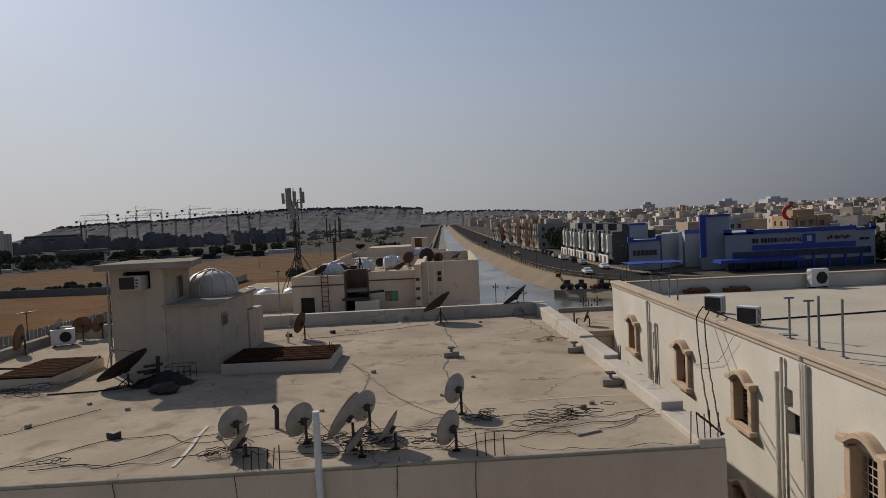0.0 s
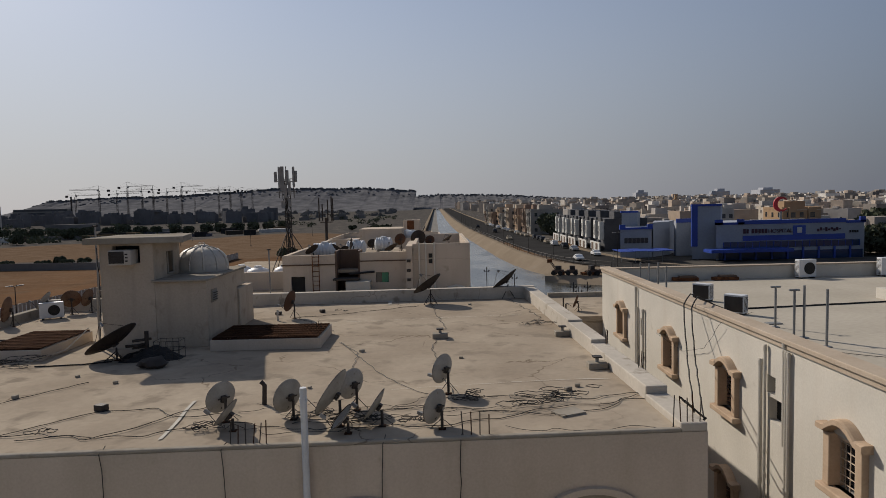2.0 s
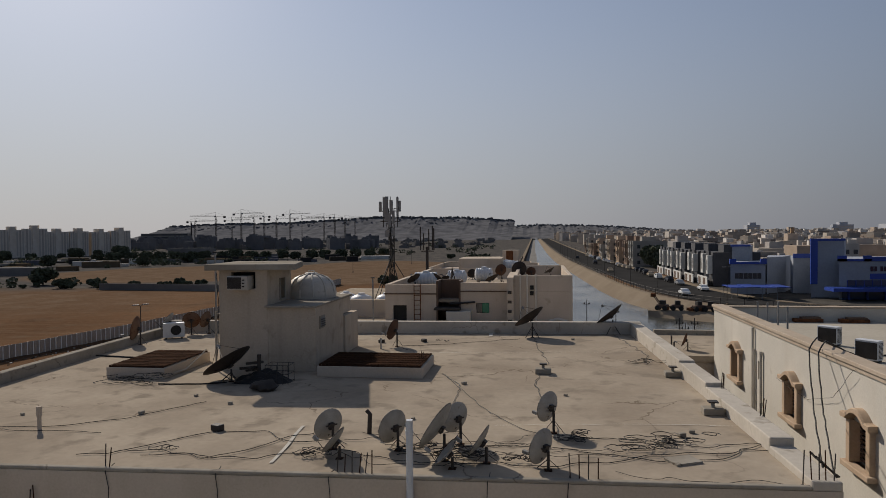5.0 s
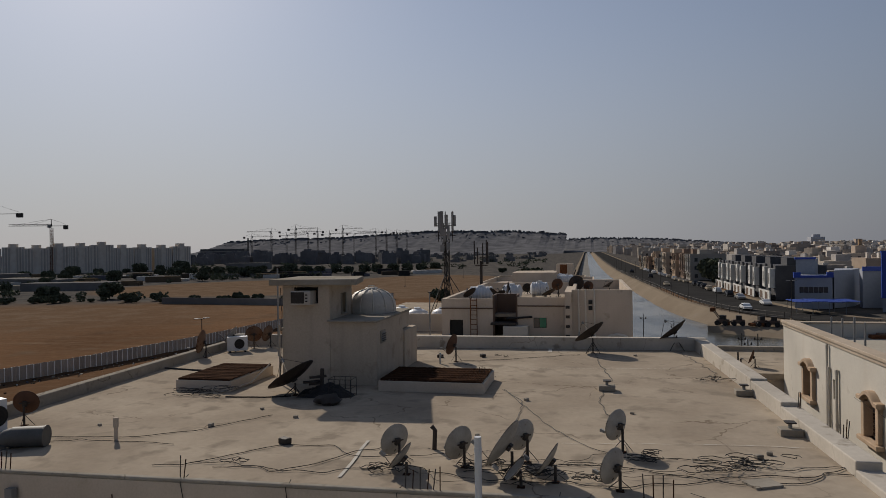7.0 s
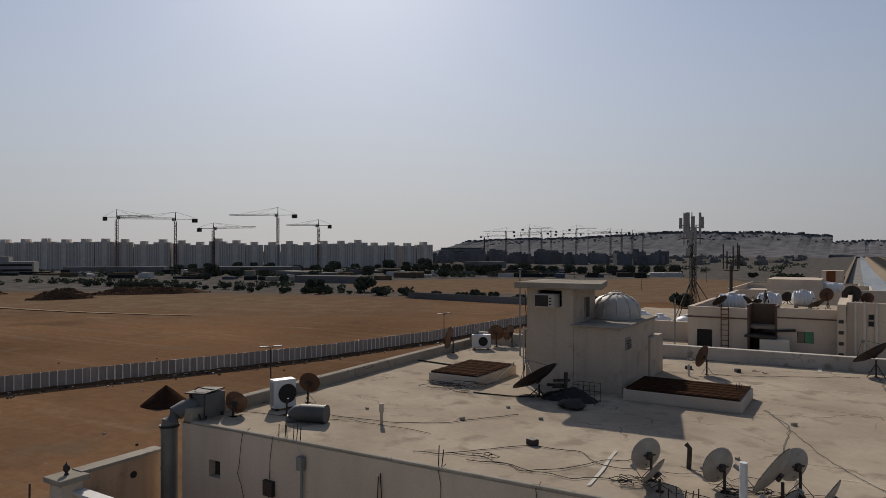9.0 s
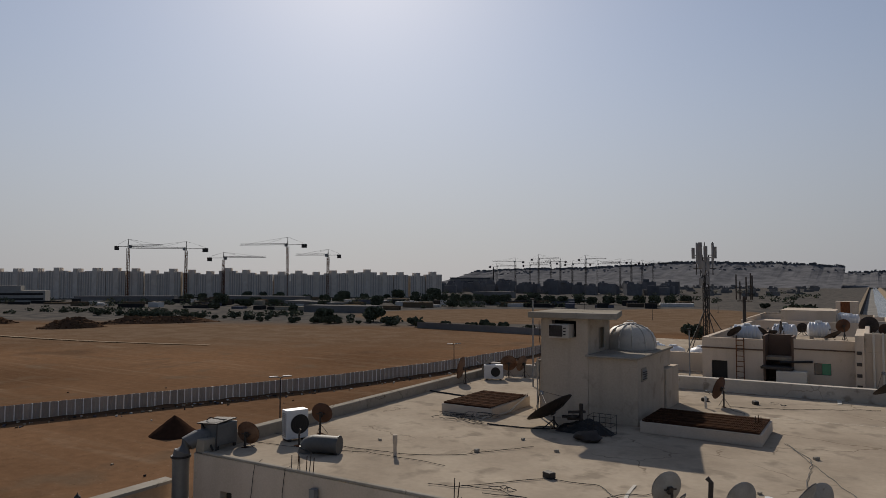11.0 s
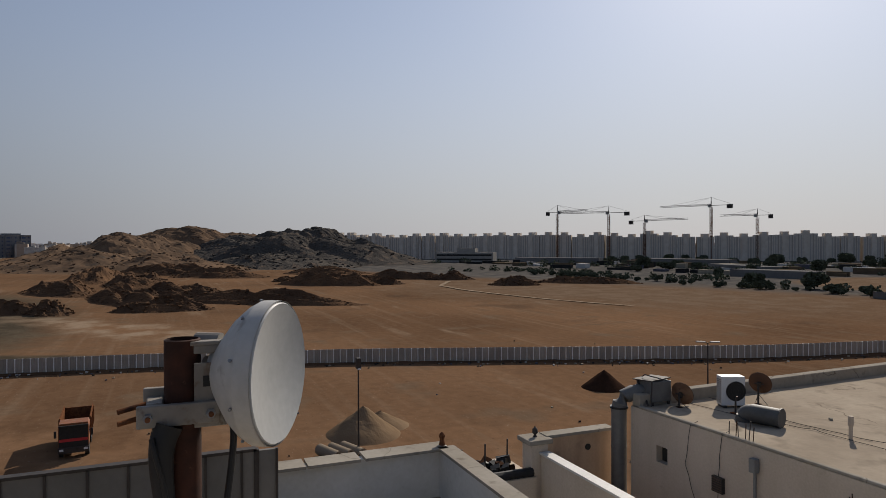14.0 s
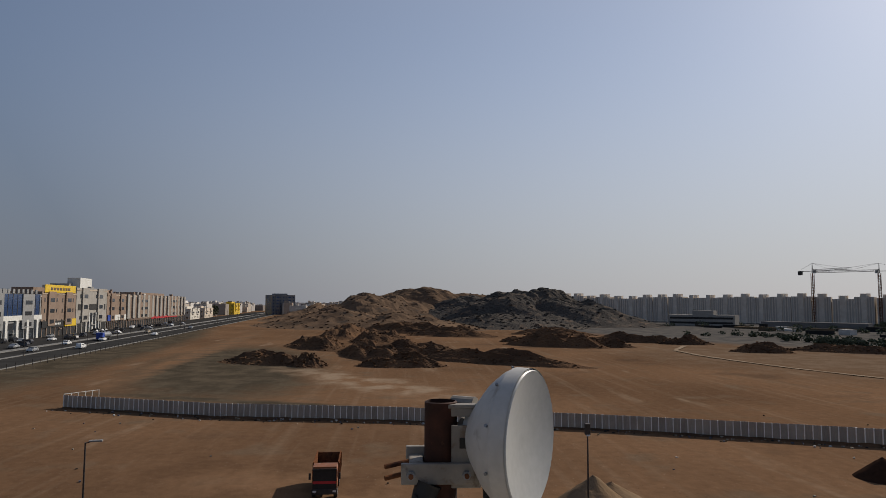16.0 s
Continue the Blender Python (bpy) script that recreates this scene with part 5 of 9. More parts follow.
heap("sand_mound", "cone of pale building sand on the lot", -52.3, 13.3, 3.4, 3.1, 2.3, 0, SAND_PALE, 1, 36, 0.05)
heap("sand_mound", "lower cone of pale sand beside the larger one", -54.2, 15.3, 2.7, 2.5, 1.3, 30, SAND_PALE, 7, 30, 0.05)
heap("soil_mound", "small pile of dark soil on the lot", -58.4, 40.6, 2.6, 2.4, 2.1, 20, EARTH_DARK, 2, 26, 0.05)
for args in ((-166, -24, 9, 5, 2.6, 20, 10), (-171, -34, 18, 6, 2.6, 70, 11), (-163, -2, 13, 5, 3.0, 82, 12), (-190, -10, 34, 8, 3.6, 20, 13), (-172, 22, 30, 6, 3.0, 55, 14), (-205, 4, 18, 8, 3.8, 55, 15),
             (-236, 52, 22, 7, 4.4, 60, 16), (-232, 68, 13, 5, 2.6, 75, 17), (-262, 44, 10, 6, 2.6, 60, 18), (-248, 104, 12, 5, 3.0, 70, 19), (-262, 88, 26, 6, 3.4, 65, 20), (-207, 111, 11, 5, 2.6, 65, 21), (-206, 139, 24, 5, 2.2, 55, 22),
             (-262, -10, 26, 14, 4.6, 10, 23), (-230, -30, 24, 10, 4.0, 30, 24), (-300, -26, 30, 16, 5.0, 0, 25), (-310, 20, 26, 12, 4.4, 60, 26), (-320, 70, 24, 10, 3.6, 70, 27), (-340, -2, 30, 12, 5.0, 70, 28)):
    cx, cy, rx, ry, h, rot, seed = args
    heap("spoil_mound", "ridge of dumped red-brown soil and broken stones", cx, cy, rx, ry, h * 0.85, rot, SPOIL, seed, 50, 0.42, flat=0.75, stones=320, size=0.42)
HILLS = [(-520, -18, 110, 80, 20, 10, HILL_TAN, 31), (-560, 30, 120, 90, 24, 60, HILL_TAN, 32), (-478, 70, 90, 64, 27, 50, ROCK, 33), (-470, 104, 82, 56, 25, 60, ROCK, 34), (-500, 46, 80, 60, 20, 20, ROCK, 35), (-420, 60, 60, 45, 10, 60, ROCK, 36), (-440, -40, 90, 60, 9, 30, HILL_TAN, 37), (-610, -70, 130, 60, 12, 0, HILL_TAN, 38), (-400, 0, 60, 50, 8, 30, HILL_TAN, 39)]
for cx, cy, rx, ry, h, rot, material, seed in HILLS:
    heap("rocky_hill", "dark rocky hill of blasted stone and tipped soil" if material is ROCK else "tan hill of tipped soil strewn with broken rock", cx, cy, rx, ry, h * (0.79 if material is ROCK else 0.98), rot, material, seed, 84, 0.3, category="hill", flat=0.9, stones=700, size=0.95)


# ---- distance: ridge, far flats ----
def ridge(name, label, x0, x1, y, tops, base, material, seed):
    bm = bmesh.new()
    rows = [[], [], [], []]
    n = 140
    for i in range(n + 1):
        f = i / n
        x = x0 + (x1 - x0) * f
        k = f * (len(tops) - 1)
        a = int(min(k, len(tops) - 2))
        h = tops[a] + (tops[a + 1] - tops[a]) * (k - a)
        h = h + 2.5 * noise.noise((f * 40, seed, 0)) + 1.5 * noise.noise((f * 130, seed, 2))
        yy = y + 30 * noise.noise((f * 9, seed, 5))
        for r, (dy, q) in enumerate(((-260, 0.0), (-150, 0.30), (-60, 0.68), (0, 1.0))):
            rows[r].append((x, yy + dy + 14 * noise.noise((f * 30, r, 8)), base + max(h, 1) * q))
    strip(bm, rows)
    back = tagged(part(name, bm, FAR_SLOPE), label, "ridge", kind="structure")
    bm = bmesh.new()
    r = random.Random(int(seed))
    for k in range(int((x1 - x0) * 0.9)):            # houses and trees over the slope and along the crest
        i, q = r.randrange(n), r.random()
        a, b = (rows[3], rows[3]) if q < 0.8 else (rows[2], rows[3])
        f = r.random()
        p = Vector(a[i]).lerp(Vector(b[i + 1]), f) + Vector((r.uniform(-3, 3), r.uniform(-6, 4), 0))
        w, h = r.uniform(0.6, 2.4), r.uniform(0.2, 2.0) * (1.5 if q < 0.8 else 0.6)
        v = [bm.verts.new(p + Vector((dx * w, dy * 4, dz))) for dz in (-8, h) for dx, dy in ((-1, -1), (1, -1), (0.8, 1), (-0.8, 1))]
        for f in ((4, 5, 6, 7), (0, 1, 5, 4), (1, 2, 6, 5), (3, 0, 4, 7)):
            bm.faces.new([v[q] for q in f])
    part("far_houses", bm, material, back)
    return back


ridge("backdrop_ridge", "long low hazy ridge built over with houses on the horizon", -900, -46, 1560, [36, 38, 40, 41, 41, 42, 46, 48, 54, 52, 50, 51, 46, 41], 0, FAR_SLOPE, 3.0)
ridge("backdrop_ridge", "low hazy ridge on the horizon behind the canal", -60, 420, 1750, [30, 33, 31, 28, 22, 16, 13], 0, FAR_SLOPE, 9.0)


def city(label, spots, seed, low=6, high=13, detail=True, material=None, size=1.0):
    r = random.Random(seed)
    t = thing("distant_houses", label, "houses", kind="stuff")
    wall, dark = [], []
    for x, y in spots:
        hx, hy, a = r.uniform(3.5, 7.5) * size, r.uniform(3.5, 7) * size, r.choice((0.0, 0.0, 0.12, -0.1, 0.5))
        h = r.uniform(low, high)
        wall.append((x, y, hx, hy, -0.5, h, a))
        if r.random() < 0.8:
            wall.append((x + r.uniform(-3, 3), y + r.uniform(-3, 3), r.uniform(1.5, 3.5), r.uniform(1.5, 3.5), h, h + r.uniform(1.5, 3.2), a))
        for _ in range(r.randint(1, 4)):             # tanks, stair heads and parapet stubs
            q = r.uniform(0.5, 1.3)
            wall.append((x + r.uniform(-0.8, 0.8) * hx, y + r.uniform(-0.8, 0.8) * hy, q, q, h, h + r.uniform(0.6, 2.2), a))
        if detail:
            c, s = math.cos(a), math.sin(a)
            for lv in range(int(h / 3.3)):
                for k in range(4):
                    u = -hx + (k + 0.5) * hx / 2 + r.uniform(-0.3, 0.3)
                    for ux, uy, px, py in ((u, -hy, 0.55, 0.06), (-hx, u * hy / hx, 0.06, 0.55)):
                        dark.append((x + ux * c - uy * s, y + ux * s + uy * c, px, py, 1.0 + lv * 3.3, 2.3 + lv * 3.3, a))
    boxes_mesh("walls", wall, material or CITY, t)
    if dark:
        boxes_mesh("windows", dark, BAY, t)
    return t


def spots(x0, x1, y0, y1, step, seed, keep=lambda x, y: True):
    r = random.Random(seed)
    out = []
    y = y0
    while y < y1:
        x = x0
        while x < x1:
            px, py = x + r.uniform(-0.3, 0.3) * step, y + r.uniform(-0.3, 0.3) * step
            if keep(px, py) and r.random() < 0.9:
                out.append((px, py))
            x += step
        y += step * 1.1
    return out


city("dense quarter of low beige and white flat-roofed houses", spots(75, 420, 215, 560, 17, 1, lambda x, y: x > 68 and x < 0.95 * y + 60), 1, 5, 11)
city("crowded far quarter of beige houses fading to the horizon", spots(20, 900, 560, 1500, 22, 2, lambda x, y: x > 56 - 0.008 * y and x < 0.8 * y), 2, 5, 14.5, False)
city("low cream houses behind the hospital", spots(112, 330, 165, 225, 15, 3), 3, 3.5, 6.5)
city("beige shops and flats beyond the avenue", spots(-1250, -180, -460, -150, 22, 4, lambda x, y: y < (-182 if x > -700 else -152) + 0.10 * (x + 150)), 4, 7, 15, True, None, 1.4)
city("far beige quarter behind the spoil hills", spots(-1700, -640, -330, 40, 34, 5, lambda x, y: y < 60 + 0.1 * (x + 640) and y > -80 + 0.10 * (x + 150)), 5, 7, 15, False, None, 1.3)
city("far low sheds and walls beyond the tree row", spots(-520, -60, 640, 1250, 55, 6), 6, 1.2, 4, False, PLOT_GREY)


def tower_blocks():
    r = random.Random(11)
    for i in range(34):
        f = i / 33
        x, y = -560 + 300 * f ** 1.1, 150 + 330 * f
        x -= 60
        h = 20.6 + r.uniform(-1.0, 1.0) - 2 * f + (1.4 if i % 7 < 2 else 0)
        t = thing("apartment_block", "pale grey-beige apartment block in a long row, hazy", "apartment block", x, y, 0, math.degrees(math.atan2(330, 300)) + r.uniform(-6, 6), group="far apartment row")
        w = r.uniform(6, 7.8)
        part("wall", B(-w, -6, 0, w, 6, h), CITY_GREY, t)
        part("stair_core", B(-1.6, -7.0, 0, 1.6, -6, h + 2.2), CITY_GREY, t)
        part("roof_room", B(-3, -2, h, 3, 3, h + 2.4), CITY_GREY, t)
        # flat strips whose colour stands in for a recess's shade
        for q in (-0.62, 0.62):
            part("recess", B(q * w - 0.5, -6.03, 0, q * w + 0.5, -5.9, h), RECESS_SHADE, t)
        strip_ = part("window_strip", B(-0.45, -0.05, 1.0, 0.45, 0.04, h - 1.2), PANE_FAR, t)
        strip_.matrix_basis = pose(-0.85 * w, -6, 0)
        for q in (-0.38, 0.38, 0.85):
            again(strip_, q * w, -6, 0)


tower_blocks()
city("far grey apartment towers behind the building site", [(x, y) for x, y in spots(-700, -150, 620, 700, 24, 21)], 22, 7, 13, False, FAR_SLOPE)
low = thing("long_low_building", "long white low office building before the apartment row", "building", -455, 205, 0, 50)
part("wall", B(-22, -6, 0, 22, 6, 7.5), AVENUE_PALE, low)
part("roof_room", B(-6, -4, 7.5, 8, 4, 10.5), AVENUE_PALE, low)
for lv in range(2):
    part("window_band", B(-21, -6.06, 1.5 + lv * 3.2, 21, -5.95, 2.8 + lv * 3.2), DARK, low)
low = thing("unfinished_building", "grey concrete building under construction in the haze", "building", -432, 740, 0, 20)
part("frame", B(-26, -12, 0, 26, 12, 17), BED_GREY, low)
# solid dark bands paint the shade of the open storeys
for lv in range(5):
    part("open_storey", B(-25, -12.2, 1.0 + lv * 3.4, 25, -11.9, 2.8 + lv * 3.4), BAY, low)
part("leaning_boom", B(27, -1, 0, 28.4, 1, 30), DARK_STEEL, low)


# ---- cranes ----
def crane(x, y, top, swing, jib=34, label="tower crane with a long lattice jib over the building site", red=False, thick=1.0):
    t = thing("tower_crane", label, "crane", x, y, 0, swing, group="tower cranes")
    s = 0.75 * thick
    m1 = DARK_STEEL
    slew = top * 0.86
    for sx in (-s, s):
        for sy in (-s, s):
            part("mast_leg", B(sx - 0.14, sy - 0.14, 0, sx + 0.14, sy + 0.14, slew), RUST if red else m1, t)
    bm = bmesh.new()
    z, k = 0.0, 0
    while z < slew - 2:
        sg = 1 if k % 2 else -1
        for sy in (-s, s):
            tube(bm, [(-s * sg, sy, z), (s * sg, sy, z + 2)], 0.1, 4)
            tube(bm, [(sy, -s * sg, z), (sy, s * sg, z + 2)], 0.1, 4)
        z += 2
        k += 1
    part("mast_lattice", bm, RUST if red else m1, t)
    part("cab", B(0.8, -1.0, slew, 2.4, 1.0, slew + 2.2), GREY_PAINT, t)
    bm = bmesh.new()
    for sy in (-0.6, 0.6):
        tube(bm, [(0, sy, slew), (0, 0, top + 1)], 0.2, 4)
    part("apex", bm, m1, t)
    bm = bmesh.new()
    jz = slew + 1.4
    for y0, z0 in ((-0.6, 0), (0.6, 0), (0, 1.1)):
        tube(bm, [(0, y0, jz + z0), (jib, y0 * 0.5, jz + z0 + 0.2)], 0.14, 4)
    q = 0.0
    while q < jib - 2:
        tube(bm, [(q, -0.55, jz), (q + 1, 0, jz + 1.1)], 0.08, 4)
        tube(bm, [(q + 1, 0, jz + 1.1), (q + 2, 0.5, jz)], 0.08, 4)
        q += 2
    part("jib", bm, m1, t)
    bm = bmesh.new()
    for y0 in (-0.6, 0.6):
        tube(bm, [(0, y0, jz), (-jib * 0.36, y0, jz)], 0.16, 4)
    part("counter_jib", bm, m1, t)
    part("counterweight", B(-jib * 0.38, -0.9, jz - 2.6, -jib * 0.29, 0.9, jz + 0.4), m1, t)
    bm = bmesh.new()
    for e in (jib * 0.45, jib * 0.85, -jib * 0.34):
        tube(bm, [(0, 0, top + 1), (e, 0, jz + 1.0)], 0.07, 4)
    part("tie_bar", bm, m1, t)
    return t


for (x, y, top, sw, jib) in ((-475, 297, 44, 20, 30), (-452, 331, 43, 215, 44), (-435, 353, 35, 22, 36), (-402, 390, 48, 196, 45), (-378.5, 412.5, 38.5, 195, 30)):
    crane(x, y, top, sw, jib, red=True)
rc = random.Random(5)
for (x, y, top) in ((-519, 970, 40), (-492, 984, 49), (-470, 992, 42), (-458, 1000, 54), (-440, 1008, 46), (-426, 1014, 49), (-408, 1020, 44), (-389, 1029, 53), (-372, 1036, 44), (-338, 1046, 47), (-322, 1052, 46), (-306, 1056, 44), (-290, 1060, 43)):
    crane(x, y, top, rc.choice((10, 165, 190, 350, 20)), rc.uniform(30, 42), "hazy far tower crane over the building site", thick=1.3)


# ---- trees ----
def leaf_cloud(bm, blobs, count, size, r):
    for cx, cy, cz, rx, rz in blobs:
        for _ in range(count):
            d = Vector((r.gauss(0, 1), r.gauss(0, 1), r.gauss(0, 1))).normalized() * r.uniform(0.55, 1.08)
            p = Vector((cx + d.x * rx, cy + d.y * rx, cz + d.z * rz))
            a, b = Vector((r.uniform(-1, 1), r.uniform(-1, 1), r.uniform(-1, 1))).normalized() * size, Vector((r.uniform(-1, 1), r.uniform(-1, 1), r.uniform(-1, 1))).normalized() * size
            q = [bm.verts.new(p - a), bm.verts.new(p + b), bm.verts.new(p + a), bm.verts.new(p - b)]
            bm.faces.new(q)


def tree_proto(seed, h, w, leaves=230, size=0.55):
    r = random.Random(seed)
    t = thing("tree", "dark green bushy roadside tree with a short trunk", "tree", 0, 0, 0, group="trees")
    bm = T([(0, 0, 0), (0.1, 0.05, h * 0.3), (0, 0.1, h * 0.55)], 0.22, 7, 0.12)
    for k in range(4):
        a = k * 1.6 + r.random()
        tube(bm, [(0, 0, h * 0.33), (w * 0.3 * math.cos(a), w * 0.3 * math.sin(a), h * 0.65)], 0.1, 5, 0.04)
    part("trunk", bm, BARK, t)
    blobs = [(w * 0.3 * math.cos(k * 2.1 + r.random()), w * 0.3 * math.sin(k * 2.1 + r.random()), h * r.uniform(0.34, 0.76), w * r.uniform(0.24, 0.36), h * r.uniform(0.2, 0.3)) for k in range(8)]
    bm = bmesh.new()
    leaf_cloud(bm, blobs, leaves, size, r)
    part("crown", bm, LEAF, t)
    return t


def on_plot(x, y):
    """The bare sand plot beyond the lot's fence."""
    return (y > 190 and -190 < x < -26 and y < 300 + 0.55 * (x + 170) + 8) or (-85 < x < -26 and 190 < y < 352)


rt = random.Random(77)
protos = [tree_proto(s, h, w) for s, h, w in ((1, 5.5, 6.5), (2, 6.5, 7.5), (3, 4.2, 6.0))]
places = []
for k in range(20):
    places.append((-92 - 8.3 * k + rt.uniform(-1, 1), 399 - 2.4 * k + rt.uniform(-1, 1), 1, rt.uniform(0.78, 0.95)))
for k in range(48):                                # between the houses east of the canal
    places.append((rt.uniform(100, 420), rt.uniform(190, 560), rt.choice((0, 1, 2)), rt.uniform(0.7, 1.3)))
for k in range(64):
    f = k / 63
    places.append((-270 + 205 * f + rt.uniform(-6, 6), 158 + 24 * f + rt.uniform(-5, 6), rt.choice((0, 2, 2)), rt.uniform(0.25, 0.55)))
for k in range(20):
    places.append((-330 + rt.uniform(0, 190), 235 + rt.uniform(-20, 60), rt.choice((0, 1, 2)), rt.uniform(0.5, 1.0)))
for k in range(28):
    places.append((-420 + rt.uniform(0, 240), 330 + rt.uniform(-50, 120), rt.choice((0, 1, 2)), rt.uniform(0.7, 1.2)))
for k in range(14):
    places.append((-20 - rt.uniform(0, 60), 175 + k * 16 + rt.uniform(-8, 8), rt.choice((0, 2)), rt.uniform(0.5, 1.0)))
for k in range(16):                                # garden trees beside the hospital
    places.append((rt.uniform(112, 156), rt.uniform(186, 214), rt.choice((0, 1)), rt.uniform(1.2, 1.6)))
for x, y, s in ((47, 279, 1.35), (49, 272, 1.1), (56, 300, 1.0), (-18, 210, 1.5), (101, 158, 1.15), (106, 160, 1.0), (112, 163, 1.1), (128, 190, 1.0), (60, 330, 1.0), (58, 350, 1.1), (104, 146, 1.2), (110, 150, 1.3), (117, 148, 1.2), (124, 152, 1.2), (132, 146, 1.3), (140, 150, 1.2), (-690, -208, 1.7), (-712, -212, 1.5), (-760, -214, 1.6)):
    places.append((x, y, rt.choice((0, 1)), s))
for x, y, i, s in places:
    if on_plot(x, y):
        continue
    copy_thing(protos[i], pose(x, y, 0, 0, 0, rt.uniform(0, 360)) @ Matrix.Diagonal((s, s, s * rt.uniform(0.85, 1.1), 1)))
for o, (x, y) in zip(protos, ((-150, 186), (-310, 250), (-170, 182))):
    o.matrix_basis = pose(x, y, 0)
# walls and sheds between the trees
for (x, y, L, d, h, rz) in ((-250, 262, 46, 10, 3.2, -14), (-330, 300, 60, 12, 4, 20), (-205, 232, 34, 10, 3.0, 12), (-98, 168, 44, 0.3, 1.8, -5), (-260, 480, 34, 10, 5, 0), (-180, 420, 50, 0.5, 2.0, -4), (-220, 350, 90, 0.5, 1.8, -12), (-400, 250, 60, 10, 4, 40)):
    s = thing("plot_wall" if d < 2 else "long_shed", "low grey wall of a far plot" if d < 2 else "long low grey shed on a far plot", "wall" if d < 2 else "shed", x, y, 0, rz)
    part("wall", B(-L / 2, -d / 2, 0, L / 2, d / 2, h), PLOT_GREY, s)
# scrub, hedges and thin trees of the far plots, too many to count
rs = random.Random(5)
bm = bmesh.new()
for k in range(420):
    f = rs.random()
    if k < 150:
        x, y, q = -330 + 250 * f + rs.uniform(-6, 6), 128 + 60 * f + rs.uniform(0, 34) + 20 * abs(math.sin(f * 9)), rs.uniform(0.6, 1.7)
    elif k < 300:
        x, y, q = -470 + 330 * f, 190 + 120 * f + rs.uniform(-30, 130), rs.uniform(1.0, 2.8)
    else:
        x, y, q = -500 + 460 * f, 470 + rs.uniform(-20, 330), rs.uniform(1.5, 3.2)
    if on_plot(x, y):
        continue
    leaf_cloud(bm, [(x + rs.uniform(-q, q), y, q * 0.6, q * 1.2, q * 0.8) for _ in range(2)], 22, 0.42 * q ** 0.5, rs)
tagged(part("far_scrub", bm, LEAF), "dark grey-green scrub and hedges on the far plots", "scrub", kind="stuff")
bits = []
for k in range(160):
    f = rs.random()
    bits.append((-440 + 350 * f, 170 + 100 * f + rs.uniform(0, 130), rs.uniform(2, 9), rs.uniform(1, 3), 0, rs.uniform(0.8, 3.0), rs.uniform(0.2, 0.5)))
tagged(boxes_mesh("yard_clutter", [b for b in bits if not on_plot(b[0], b[1]) and not (-205 < b[0] < -70 and b[1] < 190)], DEBRIS), "stacked materials, site huts and low walls on far plots", "clutter", kind="stuff")

